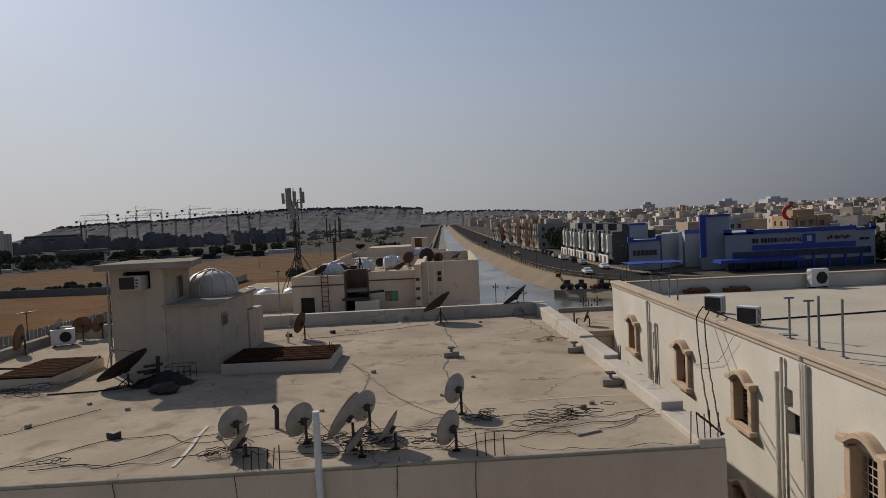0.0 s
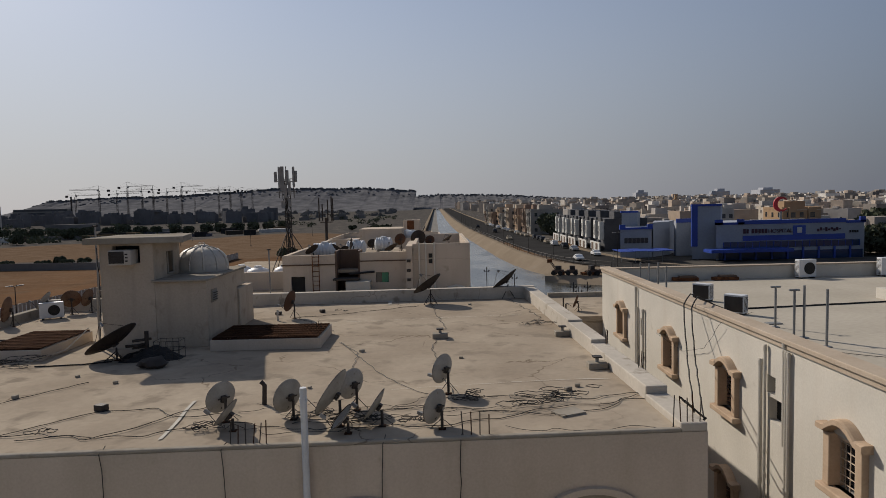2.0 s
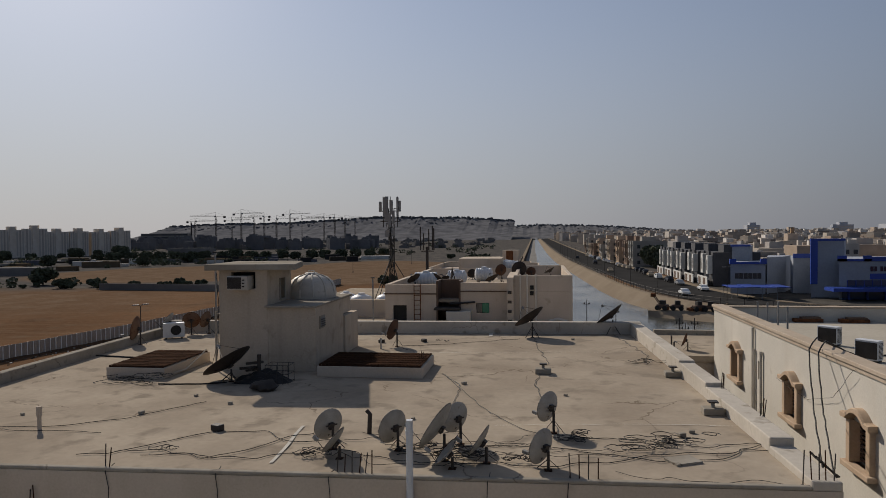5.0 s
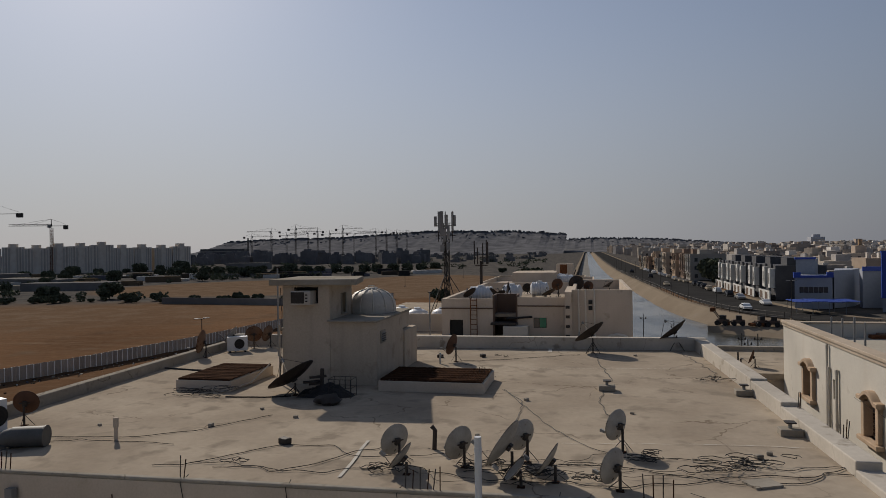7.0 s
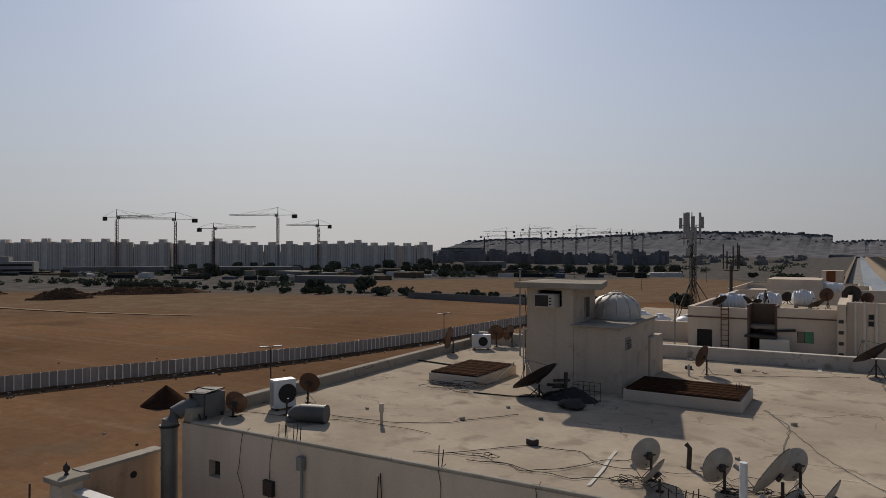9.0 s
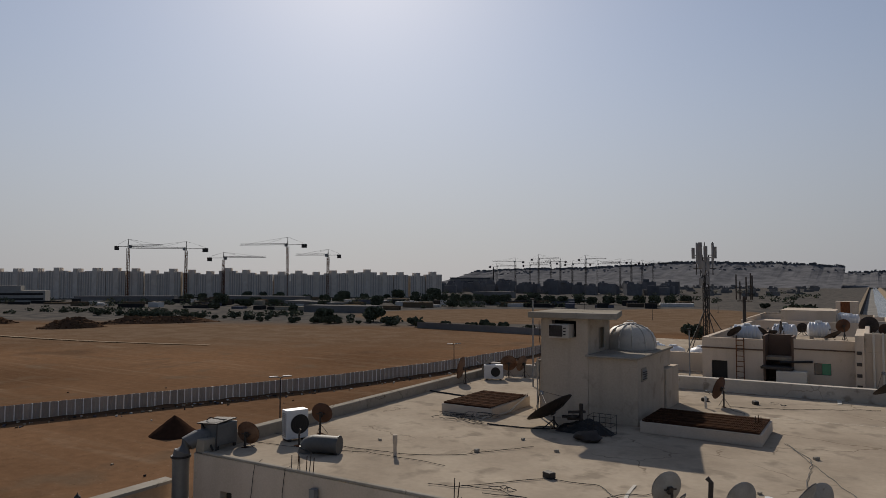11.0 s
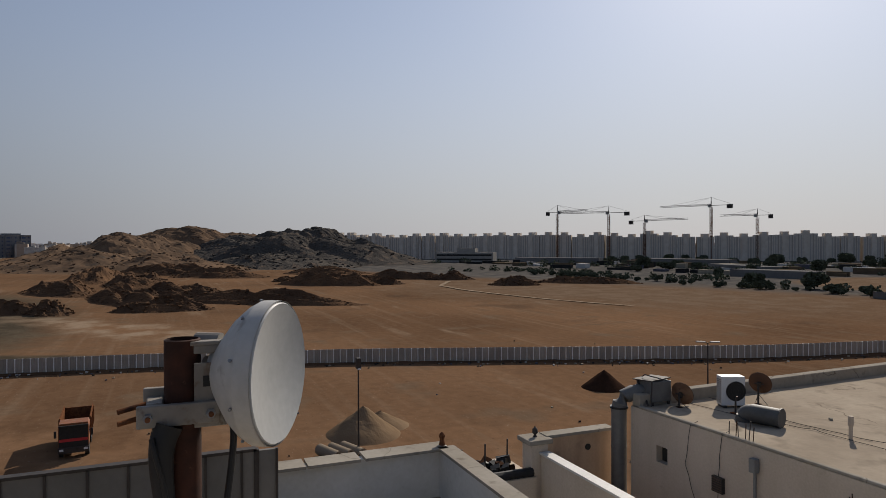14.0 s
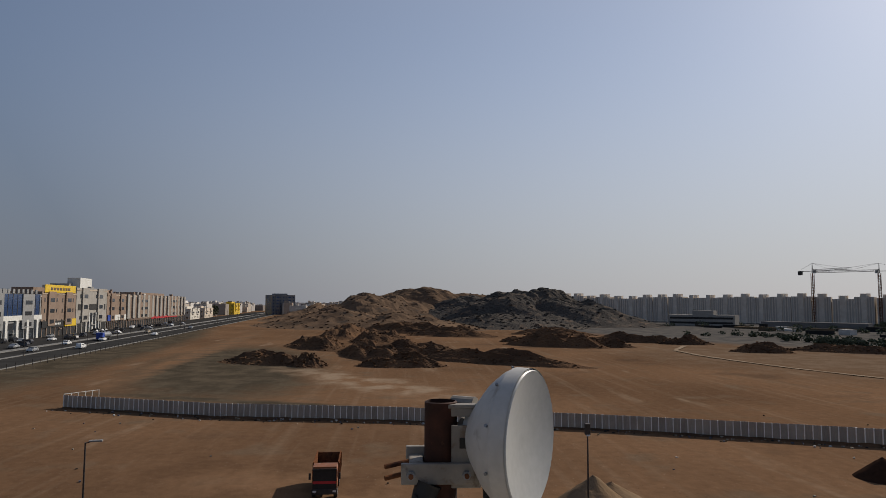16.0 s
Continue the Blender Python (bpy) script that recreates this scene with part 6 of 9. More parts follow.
# ---- the radio dish on its pole, close to the camera ----
def radio_dish():
    px, py, pz = -3.28, -0.93, 13.2
    t = thing("rusty_pole", "thick rusty steel pipe pole with flaking paint", "pole", px, py, pz)
    part("pipe", lathe([(0.0, 0.0), (0.052, 0.0), (0.052, 1.615), (0.046, 1.618), (0.045, 1.2), (0.0, 1.2)], 32), POLE_RUST, t, smooth=True)
    part("mounting_plate", B(0.03, -0.06, 0.05, 0.54, 0.06, 0.16), RUST, t)
    part("mounting_plate", B(0.03, -0.06, 0.55, 0.54, 0.06, 0.66), RUST, t)
    d = thing("radio_dish", "white drum-shaped radio link dish clamped to the rusty pole", "radio antenna", px, py, 14.70)
    # axis of the drum: looks along this heading
    ax = Vector((0.515, 0.857, 0.0))
    c = Vector((-3.205, -0.655, 14.708)) - Vector((px, py, 14.70))
    m = Matrix.Translation(c) @ ax.to_track_quat("Z", "Y").to_matrix().to_4x4()
    R = 0.216
    part("drum", lathe([(R, 0.0), (R, -0.055), (R - 0.004, -0.062), (R - 0.01, -0.075), (R * 0.8, -0.115), (R * 0.52, -0.165), (R * 0.40, -0.185), (R * 0.38, -0.2), (0.0, -0.2)], 56, m), DISH_WHITE, d, smooth=True)
    part("radome", lathe([(R - 0.001, -0.004), (R - 0.006, 0.003), (R - 0.012, 0.001), (R * 0.5, -0.018), (0.0, -0.034)], 56, m), RADOME, d, "matt pale grey radome membrane", smooth=True)
    part("rim_band", lathe([(R + 0.0025, -0.002), (R + 0.003, -0.05), (R, -0.052)], 56, m), DISH_WHITE, d, smooth=True)
    for k in range(10):
        a = 2 * math.pi * k / 10 + 0.3
        q = m @ Vector((R * math.cos(a), R * math.sin(a), -0.06))
        o = m.to_3x3() @ Vector((math.cos(a), math.sin(a), 0))
        part("rivet", T([q, q + o * 0.006], 0.005, 8), STEEL, d)
    # hub, swivel bracket and clamp on the pole
    part("hub", lathe([(0.0, -0.2), (0.05, -0.2), (0.05, -0.235), (0.038, -0.24), (0.0, -0.24)], 24, m), CLAMP, d)
    part("feed_cylinder", T([m @ Vector((0.0, 0.09, -0.19)), m @ Vector((0.0, 0.09, -0.27))], 0.028, 14), CLAMP, d)
    part("swivel_plate", B(0.05, 0.03, -0.14, 0.058, 0.115, 0.05, bevel=0.002), CLAMP, d)
    part("swivel_plate", B(0.0, 0.115, -0.14, 0.06, 0.122, 0.05, bevel=0.002), CLAMP, d)
    part("slot", B(0.0585, 0.055, -0.02, 0.060, 0.085, 0.012), DARK, d)
    part("tilt_arm", B(0.01, 0.02, 0.10, 0.05, 0.20, 0.112, bevel=0.003), CLAMP, d)
    part("tilt_arm", B(0.035, 0.03, 0.075, 0.045, 0.21, 0.10, bevel=0.002), CLAMP, d)
    part("tilt_bolt", T([(0.03, 0.1, 0.09), (0.03, 0.23, 0.10)], 0.009, 8), STEEL, d)
    part("latch", B(0.02, 0.13, 0.06, 0.05, 0.18, 0.12, bevel=0.004), DARK_STEEL, d)
    # two-piece clamp
    part("clamp_front", B(0.052, -0.125, -0.125, 0.075, 0.10, -0.062, bevel=0.004), CLAMP, d)
    part("clamp_back", B(-0.075, -0.11, -0.115, -0.052, 0.13, -0.035, bevel=0.004), CLAMP, d)
    part("clamp_cheek", B(-0.052, 0.056, -0.12, 0.052, 0.10, -0.05, bevel=0.004), CLAMP, d)
    part("clamp_cheek", B(-0.052, -0.10, -0.115, 0.052, -0.056, -0.06, bevel=0.004), CLAMP, d)
    for y, z in ((-0.095, -0.095), (0.075, -0.095)):
        b = part("clamp_bolt", T([(-0.12, y, z), (0.10, y, z)], 0.0075, 10), RUST, d)
        part("nut", T([(0.076, y, z), (0.09, y, z)], 0.014, 6), STEEL, b)
    for z in (-0.07, -0.105):
        part("long_bolt", T([(0.0, -0.10, z), (0.03, -0.175, z - 0.010)], 0.0075, 10), RUST, d)
    part("cable_tail", T(soft([(-0.02, 0.125, -0.06), (0.0, 0.148, -0.16), (0.01, 0.14, -0.26), (0.02, 0.12, -0.4), (0.05, 0.10, -0.6), (0.08, 0.06, -1.2)]), 0.0105, 12), BLACK, d, "thick black data cable")
    part("cable_bundle", T(soft([(0.056, -0.040, -0.125), (0.064, -0.058, -0.17), (0.068, -0.062, -0.24), (0.064, -0.052, -0.34), (0.060, -0.040, -0.48), (0.058, -0.030, -0.9)]), 0.042, 18, 0.02), BLACK, d, "bundle of black cable taped to the pole", smooth=True)
    part("cable_loop", T(soft([(0.09, -0.085, -0.15), (0.105, -0.075, -0.20), (0.10, -0.05, -0.30), (0.085, -0.03, -0.46)]), 0.008, 8), BLACK, d)
    part("tape", T([(0.060, -0.043, -0.43), (0.0598, -0.042, -0.45)], 0.036, 18), DARK_STEEL, d)
    part("cable_tie", T(soft([(0.05, -0.07, -0.42), (0.082, -0.02, -0.42)]), 0.006, 6), DARK_STEEL, d)


radio_dish()

# ---- satellite dishes ----
def dish(x, y, z, D, az, el, h, material=None, label="weathered grey offset satellite dish on a short pole", arm=True, group="roof satellite dishes", deep=0.11, mesh=False):
    """az: heading west of north; el: tilt of the bowl's axis; h: height of the bowl's middle."""
    material = material or DISH_GREY
    t = thing("satellite_dish", label, "satellite dish", x, y, z, group=group)
    a, e = radians(az), radians(el)
    n = Vector((-math.sin(a) * math.cos(e), math.cos(a) * math.cos(e), math.sin(e)))
    c = Vector((0, 0, h)) + n * 0.10
    m = Matrix.Translation(c) @ n.to_track_quat("Z", "Y").to_matrix().to_4x4()
    R, dp = D / 2, D * deep
    prof = [(R * f, dp * f * f) for f in (0, 0.2, 0.4, 0.6, 0.8, 0.93, 1.0)]
    bowl = [(r, zz - 0.012) for r, zz in prof] + [(R + 0.008, dp - 0.004), (R + 0.008, dp + 0.008), (R - 0.006, dp + 0.008)] + [(r, zz) for r, zz in prof[::-1]]
    part("reflector", lathe(bowl, 30, m), material, t, smooth=True)
    part("rim", T([m @ Vector((R * math.cos(k * math.pi / 15), R * math.sin(k * math.pi / 15), dp)) for k in range(31)], 0.010, 5), DARK_STEEL if mesh else GRATE, t)
    part("pole", T([(0, 0, 0), (0, 0, h * 0.92)], 0.028, 8), DARK_STEEL, t)
    part("base_plate", B(-0.07, -0.07, 0, 0.07, 0.07, 0.012), GRATE, t)
    part("back_bracket", B(-0.05, -0.065, -0.08, 0.05, 0.065, -0.012, m=m), DARK_STEEL, t)
    part("pivot_bar", T([m @ Vector((-0.13, 0.02, -0.05)), m @ Vector((0.13, 0.02, -0.05))], 0.016, 6), DARK_STEEL, t)
    if mesh:
        f = m @ Vector((0, 0, R * 0.95))
        for k in range(3):
            q = k * 2.09 + 0.5
            part("feed_strut", T([m @ Vector((R * 0.97 * math.cos(q), R * 0.97 * math.sin(q), dp)), f], 0.0075, 5), DARK_STEEL, t)
        part("feed_horn", T([f, m @ Vector((0, 0, R * 0.78))], 0.05, 8), GREY_PAINT, t)
        for k in range(12):
            q = k * math.pi / 6
            part("back_rib", T([m @ Vector((0.08 * math.cos(q), 0.08 * math.sin(q), -0.03)), m @ Vector((R * 0.55 * math.cos(q), R * 0.55 * math.sin(q), dp * 0.30 - 0.02)), m @ Vector((R * math.cos(q), R * math.sin(q), dp - 0.01))], 0.0075, 4), DARK_STEEL, t)
        for s in (-1, 1):
            part("brace", T([(0.28 * s, -0.22, 0), (0, 0, h * 0.7)], 0.016, 5), DARK_STEEL, t)
    elif arm:
        low = m @ Vector((0, -R * 0.96, dp))
        end = m @ Vector((0, -R * 0.75, R * 1.15))
        part("feed_arm", T([m @ Vector((0, -R * 0.6, 0.0)), low, end], 0.0075, 5), DARK_STEEL, t)
        l = part("receiver", B(-0.03, -0.03, -0.05, 0.03, 0.03, 0.07, m=Matrix.Translation(end) @ m.to_3x3().to_4x4()), GREY_PAINT, t)
    for s in (-1, 1):
        part("stay", T([(0.2 * s, 0.12, 0.0), (0, 0, h * 0.55)], 0.0075, 5), DARK_STEEL, t)
    return t


dish(-4.62, 12.75, RZ, 0.64, 50, 11, 0.44)
dish(-4.32, 12.2, RZ, 0.60, 84, 38, 0.26, label="tilted grey satellite dish lying low on the roof")
dish(-3.30, 12.8, RZ, 0.68, 52, 11, 0.42)
dish(-2.30, 12.3, RZ, 0.98, 76, 31, 0.56, label="large grey satellite dish seen edge-on on a pole")
dish(-2.10, 13.3, RZ, 0.64, 48, 10, 0.50)
dish(-1.50, 12.25, RZ, 0.66, 80, 33, 0.34, label="grey satellite dish tipped on its bent stand")
dish(-2.10, 11.9, RZ, 0.55, 98, 42, 0.22, label="small grey satellite dish tipped at the roof's edge")
dish(-0.20, 14.3, RZ, 0.66, 50, 8, 0.52)
dish(-0.36, 12.0, RZ, 0.66, 52, 9, 0.38)
dish(-0.70, 27.45, RZ, 1.35, 66, 52, 0.66, DISH_DARK, "dark steel-mesh satellite dish tilted up on a post", mesh=True)
dish(2.65, 28.6, RZ, 1.30, 70, 50, 0.66, DISH_DARK, "dark steel-mesh satellite dish near the roof corner", mesh=True)
dish(-9.45, 18.4, RZ, 1.5, 82, 55, 0.40, DISH_DARK, "large dark mesh dish leaning before the stair tower", mesh=True)
dish(-5.80, 24.75, RZ, 0.8, 74, 16, 0.60, DISH_RUST, "round rust-brown satellite dish on a pole")
dish(-14.85, 14.1, RZ, 0.60, 25, 15, 0.52, DISH_RUST, "rusty satellite dish beside the outdoor unit")
dish(-15.42, 11.85, RZ, 0.62, 20, 15, 0.31, DISH_MIX, "rust-eaten satellite dish at the roof's corner")
dish(-16.1, 24.4, RZ, 0.95, 102, 10, 0.62, DISH_MIX, "tall rusty satellite dish by the parapet")
dish(-15.9, 26.3, RZ, 0.8, 100, 35, 0.6)
dish(-15.35, 27.0, RZ, 0.72, 30, 15, 0.58, DISH_MIX, "rusty satellite dish behind the stair tower")
dish(-14.75, 27.4, RZ, 0.72, 80, 15, 0.58, DISH_MIX, "rusty satellite dish behind the stair tower")
dish(-13.6, 27.0, RZ, 0.8, 20, 12, 0.6)
bp = thing("bent_post", "short bent steel post of a missing dish", "post", -14.35, 12.75, RZ)
part("post", T([(0, 0, 0), (0, 0, 0.3), (0.05, 0, 0.45)], 0.025, 6), DARK_STEEL, bp)
part("foot", B(-0.1, -0.1, 0, 0.1, 0.1, 0.015), RUST, bp)
for x, y, z, D, az, el, h, m in ((-7.64, 39, 11.25, 0.85, 60, 48, 0.84, DISH_DARK), (-6.40, 39.5, 11.25, 0.85, 300, 48, 0.83, DISH_DARK), (-5.47, 40.5, 11.25, 0.85, 100, 8, 1.11, DISH_DARK), (-3.00, 39, 11.25, 0.85, 60, 60, 0.85, DISH_DARK), (-2.70, 43, 11.25, 0.75, 25, 12, 1.20, DISH_RUST), (-1.48, 41, 11.8, 0.95, 20, 10, 0.82, DISH_DARK), (-0.79, 41.5, 11.8, 0.6, 15, 10, 0.63, DISH_RUST), (0.29, 37.5, 11.8, 0.62, 75, 58, 0.86, DISH_DARK), (-5.45, 52, 11.25, 0.7, 20, 20, 0.42, DISH_DARK), (-5.96, 40, 11.25, 0.6, 40, 55, 0.76, DISH_DARK)):
    dish(x, y, z, D, az, el, h, m, "dark mesh satellite dish on a crowded roof" if m == DISH_DARK else "rust-brown satellite dish on a crowded roof", group="dishes on the north house", mesh=True)


# ---- outdoor air-conditioning units ----
def outdoor_unit(x, y, z, rz, label="white outdoor air-conditioning unit on the roof", w=0.84, h=0.62, d=0.34):
    t = thing("outdoor_unit", label, "air conditioner", x, y, z, rz, group="outdoor units")
    part("casing", B(-w / 2, -d / 2, 0.06, w / 2, d / 2, h + 0.06, bevel=0.012), WHITE_PLASTIC, t)
    for s in (-1, 1):
        part("foot", B(s * w * 0.36 - 0.04, -d / 2 - 0.04, 0, s * w * 0.36 + 0.04, d / 2 + 0.04, 0.06), DARK_STEEL, t)
    cx = w * 0.1
    m = pose(cx, -d / 2 - 0.001, 0.06 + h / 2, 90, 0, 0)
    # black disc paints the dark behind the fan guard
    part("fan_opening", lathe([(0.0, 0.0), (h * 0.34, 0.0), (h * 0.34, 0.006), (0.0, 0.006)], 24, m), BLACK, t)
    bm = bmesh.new()
    for k in range(1, 5):
        r = h * 0.085 * k
        tube(bm, [m @ Vector((r * math.cos(q * math.pi / 12), r * math.sin(q * math.pi / 12), 0.012)) for q in range(25)], 0.004, 4)
    part("fan_guard", bm, DARK_STEEL, t)
    sl = part("side_slat", B(-w / 2 - 0.006, -d / 2 + 0.03, 0, -w / 2 + 0.002, d / 2 - 0.03, 0.018), DARK_STEEL, t)
    sl.matrix_basis = pose(0, 0, 0.13)
    for k in range(1, 13):
        again(sl, 0, 0, 0.13 + k * (h - 0.12) / 13)
    part("back_coil", B(-w / 2 + 0.03, d / 2 - 0.001, 0.1, w / 2 - 0.03, d / 2 + 0.006, h), DARK_STEEL, t)
    part("pipe_cover", B(w / 2, -0.05, 0.1, w / 2 + 0.03, 0.08, 0.3), GREY_PAINT, t)
    return t


outdoor_unit(-14.95, 13.2, RZ, 68, "white outdoor air-conditioning unit at the roof corner", 0.64, 0.78, 0.34)
outdoor_unit(-15.6, 26.0, RZ, 30, h=0.6)
outdoor_unit(9.95, 25.6, QZ, 130, "grey outdoor unit behind the parapet, coil side showing", 0.7, 0.62)
outdoor_unit(9.85, 22.5, QZ, 130, "grey outdoor unit behind the parapet, coil side showing", 0.7, 0.62)
outdoor_unit(17.4, 31.8, QZ, 8, "white outdoor unit by the far parapet", 0.9, 0.85)
outdoor_unit(21.4, 31.8, QZ, 5, "white outdoor unit by the far parapet", 0.9, 0.85)


# ---- roof fittings ----
def roof_vent(x, y):
    t = thing("roof_drain", "small concrete block with a capped drain pipe", "drain", x, y, RZ, group="roof drains")
    part("block", B(-0.24, -0.17, 0, 0.24, 0.17, 0.16, bevel=0.02), PARAPET, t)
    part("pipe", T([(0, 0, 0.16), (0, 0, 0.28)], 0.045, 8), GREY_PAINT, t)
    part("cap", B(-0.11, -0.11, 0.28, 0.11, 0.11, 0.31), DARK_STEEL, t)


for x, y in ((-0.35, 20.4), (3.45, 20.3), (3.55, 16.2)):
    roof_vent(x, y)
st = thing("vent_stub", "short plastic vent pipe standing on the roof", "pipe", -11.6, 13.35, RZ)
part("pipe", T([(0, 0, 0), (0, 0, 0.42)], 0.045, 10), PLASTER_WARM, st)
part("socket", T([(0, 0, 0.30), (0, 0, 0.52)], 0.062, 10), PLASTER_WARM, st)
st = thing("vent_stub", "thin plastic pipe stub with a tap", "pipe", -6.3, 24.2, RZ)
part("pipe", T([(0, 0, 0), (0, 0, 0.42)], 0.04, 8), PLASTER, st)
part("tap", T([(0, 0, 0.25), (0.14, 0, 0.25)], 0.025, 6), DARK_STEEL, st)
st = thing("gas_bottle_post", "short dark steel post bent at the top", "post", -4.15, 13.85, RZ)
part("post", T([(0, 0, 0), (0.02, 0, 0.42), (-0.06, 0, 0.5)], 0.05, 8), DARK_STEEL, st)
for x, y, s in ((-7.55, 13.7, 0.13), (-10.05, 14.8, 0.07), (-2.6, 18.7, 0.07), (2.45, 14.3, 0.08), (2.72, 14.6, 0.06), (-6.6, 25.6, 0.12), (-4.95, 25.9, 0.12), (-9.6, 16.6, 0.05), (-8.3, 15.9, 0.06), (0.9, 26.9, 0.06), (-3.4, 15.0, 0.05), (-12.9, 14.4, 0.05), (0.2, 17.6, 0.05)):
    r = random.Random(int(x * 100))
    bm = B(-s, -s * 0.7, 0, s, s * 0.7, s * 1.1, m=pose(x, y, RZ, 0, 0, r.uniform(0, 180)), bevel=s * 0.2)
    tagged(part("rubble_stone", bm, DARK_STEEL if s > 0.1 else PARAPET), "loose lump of broken mortar on the roof", "stone", group="loose stones")
sb = thing("sandbag", "dark filled sandbag lying in the tower's shade", "bag", -8.05, 17.45, RZ)
bm = lathe([(0.0, 0.0), (0.32, 0.02), (0.39, 0.1), (0.34, 0.2), (0.18, 0.27), (0.0, 0.28)], 22, Matrix.Diagonal((1, 0.62, 1, 1)))
for v in bm.verts:
    v.co += Vector((1, 0.8, 0.7)) * (0.06 * noise.noise(v.co * 6.0) + 0.03 * noise.noise(v.co * 17.0)) * (v.co.z > 0.01)
part("sack", bm, DARK_STEEL, sb, smooth=True)
cr = thing("wire_crate", "dark wire crate stacked against the stair tower", "crate", -7.95, 18.4, RZ)
for k in range(5):
    for j in range(2):
        part("bar", T([(-0.35 + 0.17 * k, -0.25 + 0.5 * j, 0), (-0.35 + 0.17 * k, -0.25 + 0.5 * j, 0.55)], 0.0075, 4), DARK_STEEL, cr)
for z in (0.05, 0.3, 0.55):
    part("rail", T([(-0.36, -0.25, z), (0.34, -0.25, z), (0.34, 0.25, z), (-0.36, 0.25, z), (-0.36, -0.25, z)], 0.0075, 4), DARK_STEEL, cr)
jk = thing("scrap_heap", "dark scrap of pipes and sheet before the stair tower", "scrap", -8.75, 18.5, RZ)
rj = random.Random(4)
for k in range(9):
    part("scrap_piece", B(-0.25, -0.05, 0, 0.25, 0.05, 0.06, m=pose(rj.uniform(-0.3, 0.3), rj.uniform(-0.3, 0.3), 0.05 + 0.06 * k, rj.uniform(-10, 10), rj.uniform(-14, 14), rj.uniform(0, 180))), DARK_STEEL, jk)
part("upright", T([(0.1, 0, 0), (0.12, 0, 0.8)], 0.06, 8), DARK_STEEL, jk)
rows = [[(0.85 * u + 0.25, 0.4 * v, 0.34 * max(0.0, 1 - math.hypot(u, v)) ** 0.6 * (1 + 0.7 * noise.noise((u * 3.1, v * 3.1, 4)))) for u in [i / 9 - 1 for i in range(19)]] for v in [j / 7 - 1 for j in range(15)]]
part("crumpled_tarp", strip(bmesh.new(), rows), BLACK, jk, "crumpled black plastic sheet")
# cowl of bent ducting lying at the roof's edge
cw = thing("duct_elbow", "grey sheet-metal duct elbow lying on the roof", "duct", -13.2, 12.35, RZ)
part("barrel", T([(-0.32, 0.08, 0.235), (-0.28, 0.09, 0.235), (0.34, 0.30, 0.235)], 0.225, 20), DUCT_DARK, cw, smooth=True)
part("elbow", T(soft([(-0.20, 0.12, 0.235), (-0.42, 0.05, 0.24), (-0.50, 0.02, 0.12), (-0.52, 0.01, 0.0)], 2), 0.20, 20), DUCT_DARK, cw, smooth=True)
part("flange", T([(0.33, 0.297, 0.235), (0.36, 0.307, 0.235)], 0.24, 20), DUCT_DARK, cw)
# ducted cooler at the south-west corner
dc = thing("duct_riser", "fat grey sheet-metal duct rising up the house corner", "duct", -16.42, 10.62, 0)
part("riser", T([(0, 0, 0), (0, 0, 10.45)], 0.21, 18), DUCT, dc, smooth=True)
part("bend", T([(0, 0, 10.42), (0.02, 0.03, 10.62), (0.07, 0.14, 10.8), (0.15, 0.34, 10.9), (0.22, 0.7, 10.92)], 0.215, 18), DUCT, dc, smooth=True)
for z in (2, 4, 6, 8, 9.4, 10.4):
    part("seam_ring", T([(0, 0, z), (0, 0, z + 0.04)], 0.22, 18), DUCT, dc)
part("strap", T([(0, 0, 10.48), (0, 0, 10.53)], 0.25, 18), BLACK, dc)
ev = thing("evaporative_cooler", "grey metal box cooler with an open dented lid", "cooler", -16.1, 11.55, RZ)
part("body", B(-0.33, -0.33, 0.10, 0.33, 0.33, 0.66, bevel=0.015), DUCT, ev)
for s in (-1, 1):
    for q in (-1, 1):
        part("leg", B(0.28 * s - 0.03, 0.28 * q - 0.03, 0, 0.28 * s + 0.03, 0.28 * q + 0.03, 0.12), DARK_STEEL, ev)
part("lid", B(-0.36, -0.36, 0.67, 0.36, 0.36, 0.70, m=pose(0, 0, 0, 3, -4, 6)), DARK_STEEL, ev)
part("handle", T([(-0.25, -0.2, 0.7), (-0.1, -0.22, 0.79), (0.15, -0.2, 0.78), (0.26, 0.1, 0.7)], 0.015, 5), DARK_STEEL, ev)
part("strut", T([(-0.25, -0.36, 0.62), (0.35, -0.48, 0.05)], 0.03, 5), DARK_STEEL, ev)
part("strut", T([(0.34, -0.34, 0.7), (0.5, -0.5, 0.05)], 0.02, 5), DARK_STEEL, ev)
# white plastic pipe up the south wall
wp = thing("vent_pipe", "white plastic vent pipe on the south wall", "pipe", -2.76, 11.19, 0)
part("pipe", T([(0, 0, 0), (0, 0, 11.68)], 0.062, 12), WHITE_PLASTIC, wp)
part("collar", T([(0, 0, 11.42), (0, 0, 11.50)], 0.07, 12), WHITE_PLASTIC, wp)
dp = thing("outlet_pipe", "grey elbow pipe outlet on the south wall", "pipe", -12.0, front_y(-12.0) - 0.08, 0.15)
part("pipe", T([(0, 0, 6), (0, 0, 9.9)], 0.035, 8), GREY_PAINT, dp)
part("funnel", B(-0.08, -0.10, 9.9, 0.08, 0.04, 10.2), GREY_PAINT, dp)
vg = thing("wall_grille", "small dark louvred grille on the south wall", "grille", -13.05, front_y(-13.05) - 0.04, 9.25)
part("frame", B(-0.16, -0.05, 0, 0.16, 0.04, 0.36), DARK_STEEL, vg)
for k in range(6):
    part("slat", B(-0.14, -0.065, 0.03 + 0.055 * k, 0.14, -0.05, 0.05 + 0.055 * k), BROWN, vg)


